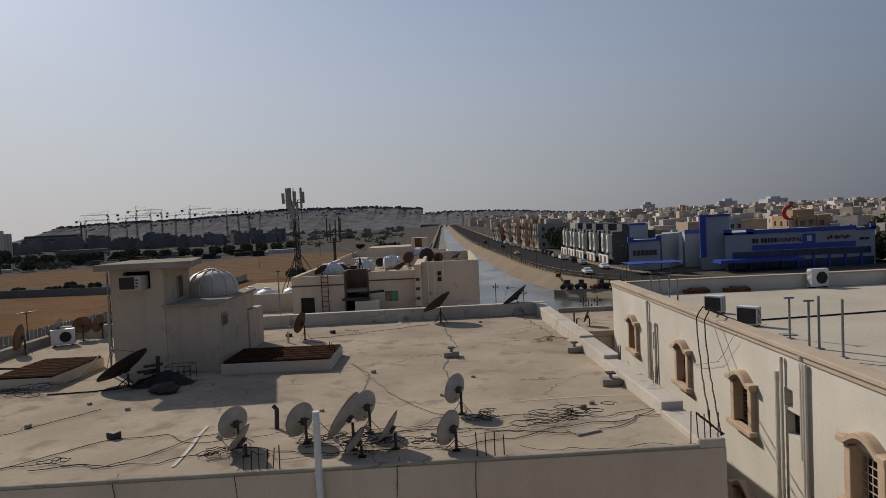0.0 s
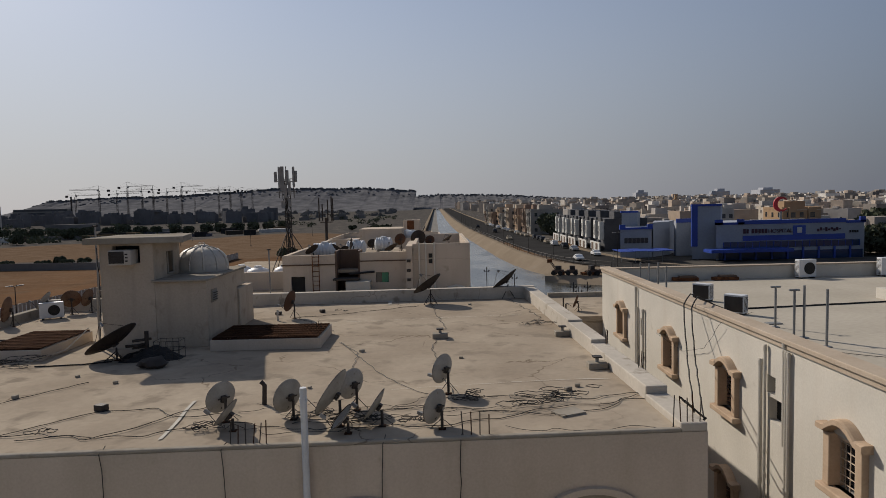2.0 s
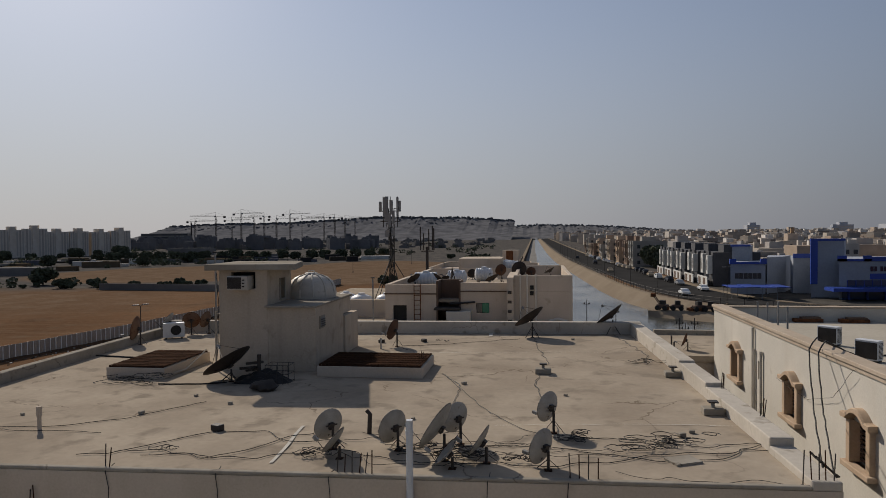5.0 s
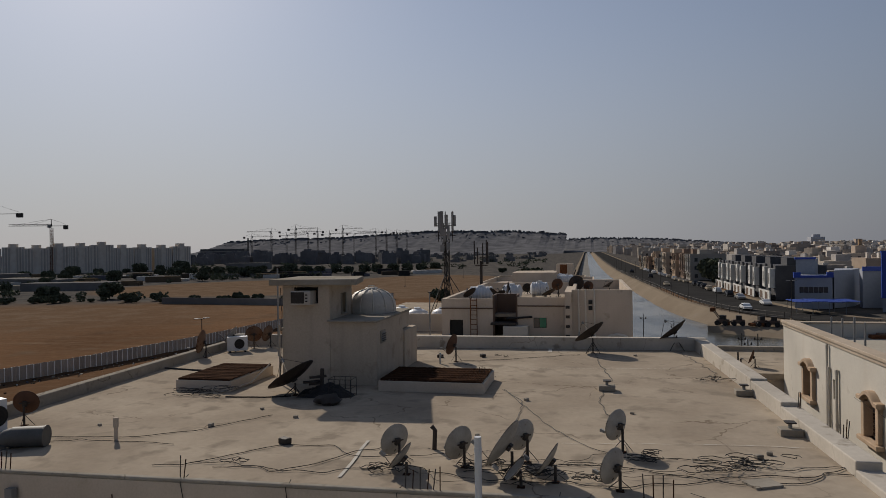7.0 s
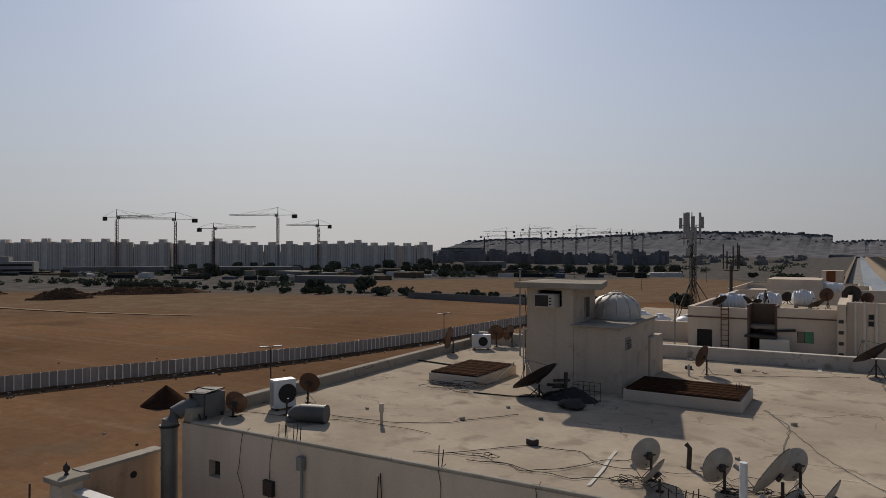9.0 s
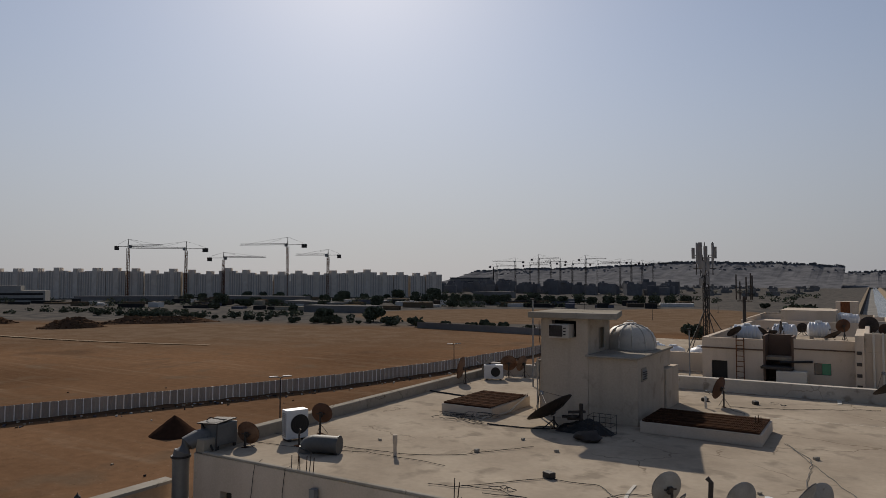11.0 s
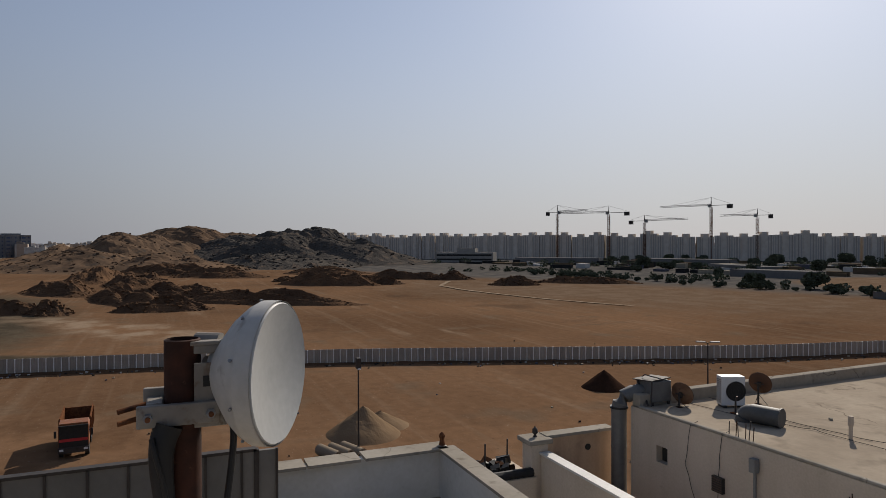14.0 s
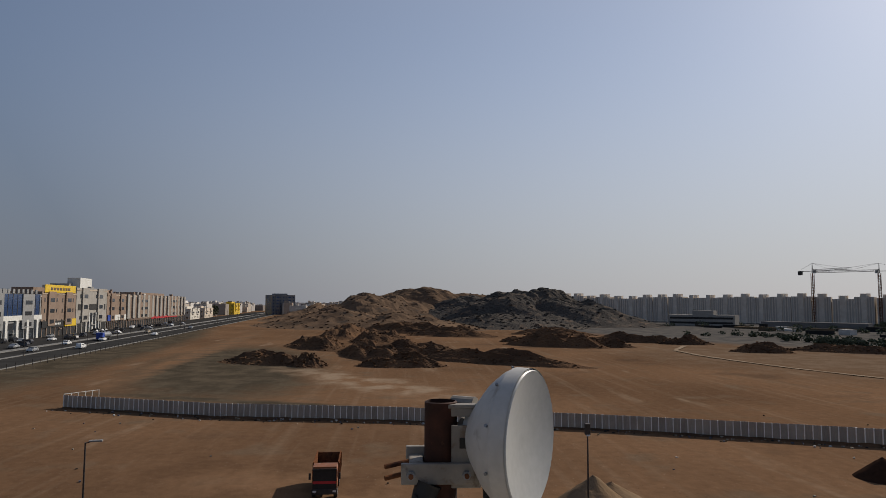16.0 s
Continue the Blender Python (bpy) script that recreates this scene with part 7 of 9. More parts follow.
def rebars(x, y, z, n, dx, h, seed):
    r = random.Random(seed)
    t = thing("starter_bars", "rusty reinforcement bars standing out of the roof edge", "rebar", x, y, z, group="starter bars")
    for k in range(n):
        part("bar", T([(k * dx + r.uniform(-0.02, 0.02), r.uniform(-0.04, 0.04), -0.1), (k * dx + r.uniform(-0.02, 0.05), r.uniform(-0.05, 0.05), h * r.uniform(0.75, 1.05))], 0.011, 5), GRATE if k % 2 else DARK_STEEL, t)


for x, y, z, n, dx, h, s in ((-4.12, front_y(-4) + 0.12, RZ, 6, 0.13, 0.52, 1), (0.0, front_y(0) + 0.12, RZ, 4, 0.155, 0.5, 2), (-8.5, front_y(-8.5) + 0.1, RZ, 2, 0.1, 0.5, 3), (-12.85, front_y(-13) + 0.12, RZ, 6, 0.13, 0.46, 4), (3.86, 11.68, RZ + 0.08, 5, 0.115, 0.55, 5), (4.22, 15.0, RZ + 0.25, 3, 0.05, 0.45, 6), (4.1, 17.6, RZ + 0.3, 3, 0.04, 0.45, 7), (-4.22, 20.6, RZ + 0.32, 3, 0.07, 0.32, 8), (-9.9, front_y(-9.9) - 0.06, RZ - 0.75, 2, 0.08, 0.5, 9)):
    rebars(x, y, z, n, dx, h, s)


def cable(points, r, seed, label="thin black cable lying loosely across the roof", wob=0.06, sag=0.0, material=None):
    o = part("cable", T(wire(points, sag, wob, seed), r, 5), material or BLACK)
    return tagged(o, label, "cable", group="roof cables")


z = RZ + 0.025
cable([(-16.2, 13.4, z), (-13.0, 13.3, z), (-11.3, 13.6, z), (-10.2, 14.3, z), (-9.0, 16.0, z)], 0.0075, 1)
cable([(-9.0, 11.9, z), (-8.0, 13.1, z), (-7.5, 13.6, z), (-6.4, 13.7, z), (-5.6, 13.0, z), (-4.7, 13.3, z)], 0.0075, 2)
cable([(-9.5, 11.8, z), (-8.2, 12.3, z), (-7.0, 11.9, z), (-6.2, 12.6, z), (-5.7, 13.4, z), (-5.2, 13.9, z), (-4.4, 13.0, z)], 0.0075, 3, wob=0.12)
cable([(-8.2, 12.0, z), (-7.2, 12.1, z), (-6.2, 11.9, z), (-5.2, 12.4, z), (-4.6, 12.6, z)], 0.0075, 4, wob=0.12)
cable([(-4.6, 12.6, z), (-3.6, 12.3, z), (-2.6, 12.1, z), (-1.4, 12.3, z), (-0.4, 12.0, z), (0.9, 12.6, z), (2.2, 13.2, z), (3.9, 13.5, z)], 0.0075, 5, wob=0.12)
cable([(-3.3, 12.9, z), (-2.2, 13.0, z), (-0.9, 13.3, z), (0.4, 13.1, z), (1.6, 12.6, z), (2.8, 12.9, z), (3.9, 13.9, z)], 0.0075, 6, wob=0.12)
cable([(-0.1, 14.3, z), (-0.3, 16.5, z), (-0.6, 19.0, z), (-0.2, 22.0, z), (-0.65, 27.2, z)], 0.0075, 7, wob=0.08)
cable([(-2.1, 13.3, z), (-2.6, 16.0, z), (-2.7, 18.5, z), (-3.4, 20.0, z)], 0.0075, 8, wob=0.05)
cable([(-5.7, 24.7, z), (-3.5, 25.6, z), (-1.2, 26.9, z)], 0.0075, 9, wob=0.1)
cable([(2.6, 28.3, z), (2.9, 26.0, z), (3.3, 23.5, z), (2.9, 22.3, z)], 0.0075, 10, wob=0.12)
cable([(-16.3, 21.9, z), (-13.6, 21.5, z)], 0.03, 11, "dark flexible pipe lying across the roof", 0.02)
cable([(-11.4, 17.8, z), (-10.2, 17.9, z), (-9.5, 18.2, z)], 0.02, 12, "dark cable run along the roof to the dish", 0.03)
cable([(-11.2, 20.3, RZ + 0.6), (-11.5, 19.6, RZ + 0.1), (-11.9, 18.4, z)], 0.02, 13, "pale flexible conduit hanging to the roof", 0.02, material=PLASTER)
q = random.Random(55)
for k in range(9):
    x0, y0 = q.uniform(-5, 1.5), q.uniform(11.9, 14.0)
    pts = [(x0, y0, z)]
    for j in range(q.randint(3, 6)):
        x0, y0 = x0 + q.uniform(0.2, 0.9), min(max(y0 + q.uniform(-0.45, 0.45), 11.75), 15)
        pts.append((min(x0, 3.9), y0, z + 0.01 * (k % 3)))
    cable(pts, 0.005, 70 + k, wob=0.14)
cable([(-3.4, 20.0, z), (-1.9, 16.2, z), (-0.9, 14.4, z), (-0.2, 13.9, z)], 0.0065, 91, wob=0.05)
cable([(0.2, 13.8, z), (1.2, 13.9, z), (2.6, 13.6, z), (3.95, 13.9, z)], 0.0065, 92, wob=0.15)
cable([(-16.2, 12.2, z), (-15.0, 12.5, z), (-13.6, 12.6, z), (-12.4, 13.2, z), (-10, 13.2, z)], 0.0065, 93, wob=0.06)
cable([(-5.6, 24.6, z), (-4.6, 23.0, z), (-3.9, 21.9, z)], 0.0065, 94, wob=0.1)
for k, (x, zb) in enumerate(((-8.4, 8.2), (-6.3, 8.9), (-4.2, 7.5), (-1.4, 7.8), (0.0, 6.5), (-12.95, 7.0), (-13.9, 8.6))):
    cable([(x, front_y(x) + 0.18, RZ + 0.08), (x - 0.02, front_y(x) - 0.03, RZ + 0.0), (x + 0.10 - 0.05 * k, front_y(x) - 0.05, (RZ + zb) / 2), (x + 0.25 - 0.1 * (k % 3), front_y(x) - 0.05, zb)], 0.0075, 20 + k, "thin cable hanging down the house wall", 0.02)
for k, (dx, y) in enumerate(((0, 20.6), (0.12, 19.95))):
    cable([(9.6, y + 1.2, QZ + 0.1), (8.2, y + 0.3, QZ + 0.7), (7.55, y, QZ + 1.02), (7.3, y - 0.1, QZ + 0.7), (7.0, y - 1.2, QZ - 0.6), (6.3, y - 3.6, QZ - 1.6), (5.2, y - 6.4, QZ - 0.6), (4.15, 11.9 + 0.2 * k, RZ + 0.45)], 0.022, 40 + k, "thick black cable slung between the two houses", 0.015)
cable([(8.6, 18.6, QZ + 0.74), (QX - 0.12, 18.4, QZ + 0.5), (QX - 0.12, 19.6, QZ - 0.5), (QX - 0.12, 21.4, QZ - 1.0), (QX - 0.12, 24.0, QZ - 0.9)], 0.006, 45, "thin grey wire along the wall", 0.02)


def tangle(x, y, r, n, seed, label="tangled heap of discarded cable on the roof", material=None):
    t = thing("cable_tangle", label, "cable", x, y, RZ, group="cable heaps")
    q = random.Random(seed)
    for k in range(n):
        part("loop", T(coil(q.uniform(-r, r), q.uniform(-r, r) * 0.5, 0.01 + 0.015 * k, r * q.uniform(0.4, 0.9), q.uniform(0.8, 1.8), seed * 31 + k), 0.0075, 4), material or BLACK, t)


tangle(-12.05, 17.95, 0.75, 13, 1)
tangle(1.55, 13.25, 0.55, 9, 2)
tangle(0.25, 13.75, 0.35, 8, 3)
tangle(-4.75, 12.3, 0.32, 6, 4)
tangle(-1.9, 12.5, 0.45, 9, 5)
tangle(-0.75, 12.3, 0.3, 5, 6)
tangle(2.5, 13.75, 0.5, 8, 12)
tangle(-2.9, 12.7, 0.35, 7, 13)
tangle(3.0, 22.2, 0.45, 6, 7)
tangle(-7.8, 12.25, 0.3, 3, 8)
tangle(-4.0, 26.0, 0.3, 2, 9)
fl = thing("flat_slab", "flat broken board lying on the roof", "board", 2.15, 12.75, RZ)
part("board", B(-0.28, -0.2, 0, 0.28, 0.2, 0.04, m=pose(0, 0, 0, 0, 0, 25)), PARAPET, fl)
# pale mortar seams across the roof deck
for pts, w in (([(-5.55, 11.8), (-5.62, 12.8), (-5.76, 14.2)], 0.035), ([(-1.5, 14.7), (1.4, 15.1), (3.8, 15.2)], 0.025), ([(-6.8, 23.3), (3.8, 24.4)], 0.03), ([(-2.4, 27.5), (-2.5, 29.3)], 0.07)):
    rows = []
    q = wire([(a, b, RZ + 0.018) for a, b in pts], wob=0.04, seed=int(pts[0][0] * 7), step=0.35)
    for p in q:
        rows.append([(p.x - w, p.y - w * 0.4, p.z), (p.x + w, p.y + w * 0.4, p.z)])
    tagged(part("mortar_seam", strip(bmesh.new(), rows), PLASTER), "pale patched mortar seam in the roof deck", "seam", kind="structure")
# poles by the stair tower and at the parapet
for x, y, zz, h in ((-13.3, 25.2, RZ, 3.6), (-8.9, 31.5, 10.0, 2.6)):
    p = thing("thin_post", "thin grey steel post", "post", x, y, zz if zz == RZ else 10.0)
    p.location.y = y if zz == RZ else 33.6
    part("post", T([(0, 0, 0), (0, 0, h)], 0.035, 6), STEEL, p)
    part("cap", B(-0.09, -0.05, h, 0.09, 0.05, h + 0.06), DARK_STEEL, p)

# ---- on the arched house's roof ----
for x, y, h, n in ((9.95, 20.0, 1.25, 1), (9.75, 18.55, 1.35, 2), (9.95, 18.4, 1.5, 1), (9.9, 17.2, 1.55, 1), (8.3, 28.2, 1.3, 1), (8.35, 27.2, 1.35, 1), (8.4, 26.2, 1.5, 1), (8.45, 25.4, 1.4, 1), (16.1, 23.6, 1.7, 1)):
    p = thing("pipe_post", "grey upright pipe standing on the pale roof", "pipe", x, y, QZ, group="roof pipes")
    part("pipe", T([(0, 0, 0), (0, 0, h)], 0.035, 8), STEEL, p)
    part("foot", B(-0.1, -0.1, 0, 0.1, 0.1, 0.03), STEEL, p)
    if n == 2 or h == 1.25:
        part("cross_piece", T([(-0.15, 0, h), (0.15, 0, h)], 0.03, 6), STEEL, p)
pf = thing("pipe_rack", "kerbed frame with white upright pipes on the pale roof", "pipe rack", 18.95, 23.9, QZ)
part("kerb", B(-2.2, -1.2, 0, 3.6, -1.0, 0.4), PLASTER, pf)
part("kerb", B(-2.2, 1.2, 0, 3.6, 1.4, 0.4), PLASTER, pf)
part("kerb", B(-2.4, -1.2, 0, -2.2, 1.4, 0.4), PLASTER, pf)
for k in range(7):
    part("grid_bar", B(-2.2, -0.9 + 0.3 * k, 0.4, 3.6, -0.85 + 0.3 * k, 0.44), DARK_STEEL, pf)
for k in range(9):
    part("upright", T([(-1.9 + 0.6 * k, -1.1 if k % 2 else 1.25, 0.2), (-1.9 + 0.6 * k, -1.1 if k % 2 else 1.25, 2.0)], 0.06, 8), WHITE, pf)
for k in range(3):
    part("handrail", T([(-2.0, -0.9 + k, 1.75), (3.4, -0.9 + k, 1.75)], 0.03, 6), WHITE, pf)
cable([(9.9, 23.3, QZ + 0.03), (13, 23.7, QZ + 0.03), (16.4, 24.2, QZ + 0.03)], 0.03, 60, "dark pipe lying across the pale roof", 0.02)
cable([(9.3, 16.9, QZ + 0.03), (10.6, 15.8, QZ + 0.03), (12.4, 15.0, QZ + 0.03)], 0.008, 61, "dark cable lying on the pale roof", 0.05)
for x, y in ((9.6, 21.0), (10.2, 20.6), (9.4, 20.2)):
    c = thing("roof_hatch", "small square drain cover on the pale roof", "drain", x, y, QZ, group="roof covers")
    part("cover", B(-0.22, -0.16, 0, 0.22, 0.16, 0.035, bevel=0.008), GREY_PAINT, c)
for x, y in ((11.6, 31.9), (13.5, 31.8)):
    c = thing("tile_stack", "low stack of dark tiles by the parapet", "stack", x, y, QZ, group="stacks")
    part("tile_block", B(-0.6, -0.2, 0, 0.6, 0.2, 0.16, bevel=0.02), RUST, c)
    part("top_tile", B(-0.3, -0.16, 0.16, 0.5, 0.16, 0.24), BROWN, c)
rd = thing("satellite_dish", "large rust-red solid dish on a block at the roof corner", "satellite dish", 10.35, 13.35, QZ)
n = Vector((-0.42, 0.30, 0.86)).normalized()
m = Matrix.Translation((0, 0, 1.05)) @ n.to_track_quat("Z", "Y").to_matrix().to_4x4()
R = 0.98
prof = [(R * f, 0.26 * f * f) for f in (0, 0.2, 0.4, 0.6, 0.8, 1.0)]
part("reflector", lathe([(r, q - 0.015) for r, q in prof] + [(R + 0.012, 0.26), (R, 0.275)] + [(r, q) for r, q in prof[::-1]], 40, m), DISH_RUST, rd, smooth=True)
for k in range(12):
    q = k * math.pi / 6
    part("panel_seam", T([m @ Vector((0.1 * math.cos(q), 0.1 * math.sin(q), 0.008)), m @ Vector((R * 0.6 * math.cos(q), R * 0.6 * math.sin(q), 0.098)), m @ Vector((R * math.cos(q), R * math.sin(q), 0.265))], 0.006, 4), RUST, rd)
for k in range(3):
    q = k * 2.09
    part("feed_strut", T([m @ Vector((R * 0.9 * math.cos(q), R * 0.9 * math.sin(q), 0.22)), m @ Vector((0, 0, 0.75))], 0.0075, 5), DARK_STEEL, rd)
part("feed_horn", T([m @ Vector((0, 0, 0.62)), m @ Vector((0, 0, 0.85))], 0.055, 8), DARK_STEEL, rd)
part("block", B(-0.22, -0.22, 0, 0.22, 0.22, 0.5), RUST, rd)
part("post", T([(0, 0, 0.5), (0, 0, 1.05)], 0.09, 8), RUST, rd)
ln = thing("garden_lantern", "small dark metal lantern on the parapet corner", "lantern", 7.62, 10.75, QZ + 0.72)
part("base", T([(0, 0, 0), (0, 0, 0.06)], 0.08, 10), DARK_STEEL, ln)
part("globe", lathe([(0.02, 0.06), (0.03, 0.1), (0.09, 0.16), (0.1, 0.24), (0.05, 0.31), (0.015, 0.36), (0.0, 0.40)], 12), DARK_STEEL, ln)
ww = thing("window_air_conditioner", "grey box air conditioner hung on the shaded wall", "air conditioner", 8.22, 10.47, 9.35)
part("casing", B(-0.42, -0.35, 0, 0.42, 0.3, 0.6, bevel=0.02), GREY_PAINT, ww)
for k in range(9):
    part("louvre", B(-0.4 + 0.09 * k, -0.365, 0.05, -0.36 + 0.09 * k, -0.35, 0.55), DARK_STEEL, ww)
part("hood", B(-0.5, -0.4, 0.62, 0.5, 0.3, 0.66), DARK_STEEL, ww)
# parapet of the yard between the houses
tagged(part("wall_plot", B(3.2, 7.7, 0, 7.4, 8.0, 10.55), PLASTER), "cream yard wall between the two houses", "wall", kind="structure")
for k in range(9):
    tagged(part("coping", B(3.2 + 0.47 * k, 7.65, 10.55, 3.65 + 0.47 * k, 8.05, 10.62), PARAPET), "pale coping stone on the yard wall", "coping", kind="structure")


# ---- street lamps, truck, pipes on the lot ----
def street_lamp(x, y, h, two=True, rz=0):
    t = thing("street_lamp", "slim dark street lamp with two flat heads" if two else "slim dark street lamp with one flat head", "street lamp", x, y, 0, rz, group="street lamps")
    part("pole", T([(0, 0, 0), (0, 0, h)], 0.075, 8, 0.045), DARK_STEEL, t)
    part("base", B(-0.2, -0.2, 0, 0.2, 0.2, 0.3), CONCRETE, t)
    for s in ((-1, 1) if two else (1,)):
        part("arm", T([(0, 0, h - 0.05), (0.35 * s, 0, h + 0.05)], 0.035, 6), DARK_STEEL, t)
        part("head", B(0.25 * s - 0.05 if s > 0 else -0.95, -0.13, h + 0.02, 0.95 if s > 0 else -0.2, 0.13, h + 0.12, bevel=0.02), GREY_PAINT, t)
    return t


for x, y, two, rz in ((-43.6, 40.1, True, 60), (-46.4, 72.5, True, 60), (-43, -20, False, 100), (-49, 105, True, 60), (-100, 260, True, 40), (-70, 250, True, 40), (-110, 300, True, 40), (-60, 320, True, 40), (-90, 205, True, 30)):
    street_lamp(x, y, 6.75, two, rz)
fl = thing("floodlight_mast", "slim dark mast with one boxy floodlight on the lot", "street lamp", -46.7, 11.4, 0)
part("pole", T([(0, 0, 0), (0, 0, 6.3)], 0.075, 8, 0.05), DARK_STEEL, fl)
part("lamp_box", B(-0.2, -0.16, 6.25, 0.2, 0.16, 7.0, bevel=0.03), DARK_STEEL, fl)
part("lens", B(0.05, -0.12, 6.19, 0.24, 0.12, 6.3, bevel=0.02), WHITE_PLASTIC, fl)
for k in range(14):
    street_lamp(canal_x(33.5, 140 + 24 * k), 140 + 24 * k, 7.5, k % 3 == 0, 0)
for k in range(9):
    street_lamp(-150 - 45 * k, -103 - 3.5 * k, 8.0, True, 90)


def dump_truck():
    t = thing("dump_truck", "dusty tipper truck with a red stripe and empty rusty bed", "truck", -54.4, -7.1, 0, 3)
    part("chassis", B(-7.2, -0.45, 0.75, 0.0, 0.45, 1.05), DARK_STEEL, t)
    part("cab", B(-1.85, -1.2, 1.0, 0.0, 1.2, 2.95, bevel=0.1), TRUCK_TAN, t)
    part("windscreen", B(-0.02, -1.12, 1.75, 0.02, 1.12, 2.8), BLACK, t)
    part("cab_roof", B(-1.8, -1.15, 2.95, -0.1, 1.15, 3.08, bevel=0.04), TRUCK_TAN, t)
    part("sun_visor", B(-0.02, -1.15, 2.8, 0.16, 1.15, 2.92), BLACK, t)
    part("grille", B(-0.01, -1.15, 1.0, 0.03, 1.15, 1.5), BLACK, t)
    part("stripe", B(-0.008, -1.1, 1.5, 0.025, 1.1, 1.75), RED, t)
    part("bumper", B(-0.2, -1.22, 0.5, 0.12, 1.22, 1.0, bevel=0.04), DARK_STEEL, t)
    for s in (-1, 1):
        part("headlight", B(0.1, s * 0.95 - 0.16, 0.72, 0.14, s * 0.95 + 0.16, 0.9), WHITE_PLASTIC, t)
        part("mirror", B(-0.1, s * 1.42 - 0.1, 1.9, 0.0, s * 1.42 + 0.1, 2.5), BLACK, t)
        part("side_window", B(-1.2, s * 1.2 - 0.02, 1.95, -0.3, s * 1.2 + 0.02, 2.6), GLASS, t)
        part("bed_side", B(-7.4, s * 1.22 - 0.05, 1.35, -2.1, s * 1.22 + 0.05, 3.1), RUST, t)
        for k in range(5):
            part("bed_rib", B(-7.3 + 1.2 * k, s * 1.3 - 0.05, 1.4, -7.18 + 1.2 * k, s * 1.3 + 0.05, 2.9), RUST, t)
        for x in (-0.95, -4.9, -6.2):
            w = part("wheel", T([(x, s * 0.85, 0.52), (x, s * 1.2, 0.52)], 0.52, 20), BLACK, t)
            part("rim", T([(x, s * 1.1, 0.52), (x, s * 1.215, 0.52)], 0.26, 12), GREY_PAINT, w)
    part("bed_floor", B(-7.4, -1.17, 1.15, -2.1, 1.17, 1.35), DARK_STEEL, t)
    part("bed_front", B(-2.2, -1.17, 1.35, -2.1, 1.17, 2.6), BROWN, t)
    part("bed_tail", B(-7.45, -1.27, 1.35, -7.35, 1.27, 2.9), RUST, t)

    t.scale = (0.8, 0.8, 0.8)


dump_truck()
for k in range(3):
    c = thing("concrete_pipe", "grey concrete pipe lying on the sand", "pipe", -47.2, 9.4 + 0.85 * k, 0.4, group="pipes on the lot")
    part("pipe", lathe([(0.30, -1.2), (0.4, -1.2), (0.4, 1.2), (0.30, 1.2), (0.30, -1.2)], 18, pose(0, 0, 0, 0, 90, 20)), CONCRETE, c, smooth=True)
jb = thing("scrap_heap", "row of dark scrap steel and tyres behind the walls", "scrap", -20.5, 7.0, 9.0)
jb.location = (-17.6, 6.55, 8.75)
rj = random.Random(9)
part("dark_beam", T([(0.75, -1.5, 0.14), (0.75, 1.55, 0.14)], 0.13, 10), BLACK, jb)
for k in range(44):
    part("scrap_piece", B(-0.13, -0.09, 0, 0.13, 0.09, rj.uniform(0.1, 0.24), m=pose(rj.uniform(-0.5, 0.7), -1.3 + 0.062 * k, 0.06, rj.uniform(-25, 25), rj.uniform(-25, 25), rj.uniform(0, 90))), BLACK if k % 3 else GRATE, jb)
for k in range(5):
    part("upright", T([(0.4 - 0.2 * k, -1.8 + 0.8 * k, 0.0), (0.42 - 0.2 * k, -1.8 + 0.8 * k, 0.75)], 0.025, 5), DARK_STEEL, jb)
part("shelf", B(-0.9, -2.0, -8.75, 0.9, 1.6, 0.05), PLASTER_WARM, jb)
rb = thing("red_lantern", "small red-brown lantern on the white parapet corner", "lantern", -14.35, 4.45, 10.76)
part("body", lathe([(0.0, 0.0), (0.07, 0.0), (0.05, 0.12), (0.07, 0.2), (0.03, 0.26), (0.0, 0.28)], 8), RUST, rb)


# ---- low house between the two roofs, on the canal side ----
lh = thing("low_house", "low grey plastered house with a pale terrace roof", "house", 0, 0, 0)
part("wall", B(6.25, 32.75, 0, 15.5, 39.5, 8.7), TOWER_PLASTER, lh)
part("terrace", B(6.15, 32.65, 8.7, 15.6, 39.6, 9.0, bevel=0.03), ROOF, lh)
part("kerb", B(6.15, 39.3, 9.0, 15.6, 39.6, 9.25), PARAPET, lh)
dish(6.9, 34.2, 9.0, 0.7, 70, 20, 0.45, DISH_RUST, "small brown dish on the low terrace roof")
for k in range(3):
    p = thing("pipe_post", "thin dark pipe standing by the low house", "pipe", 6.0 - 0.12 * k, 32.3, 0, group="roof pipes")
    part("pipe", T([(0, 0, 0), (0, 0.05, 9.4 + 0.3 * k)], 0.04, 6), DARK_STEEL, p)

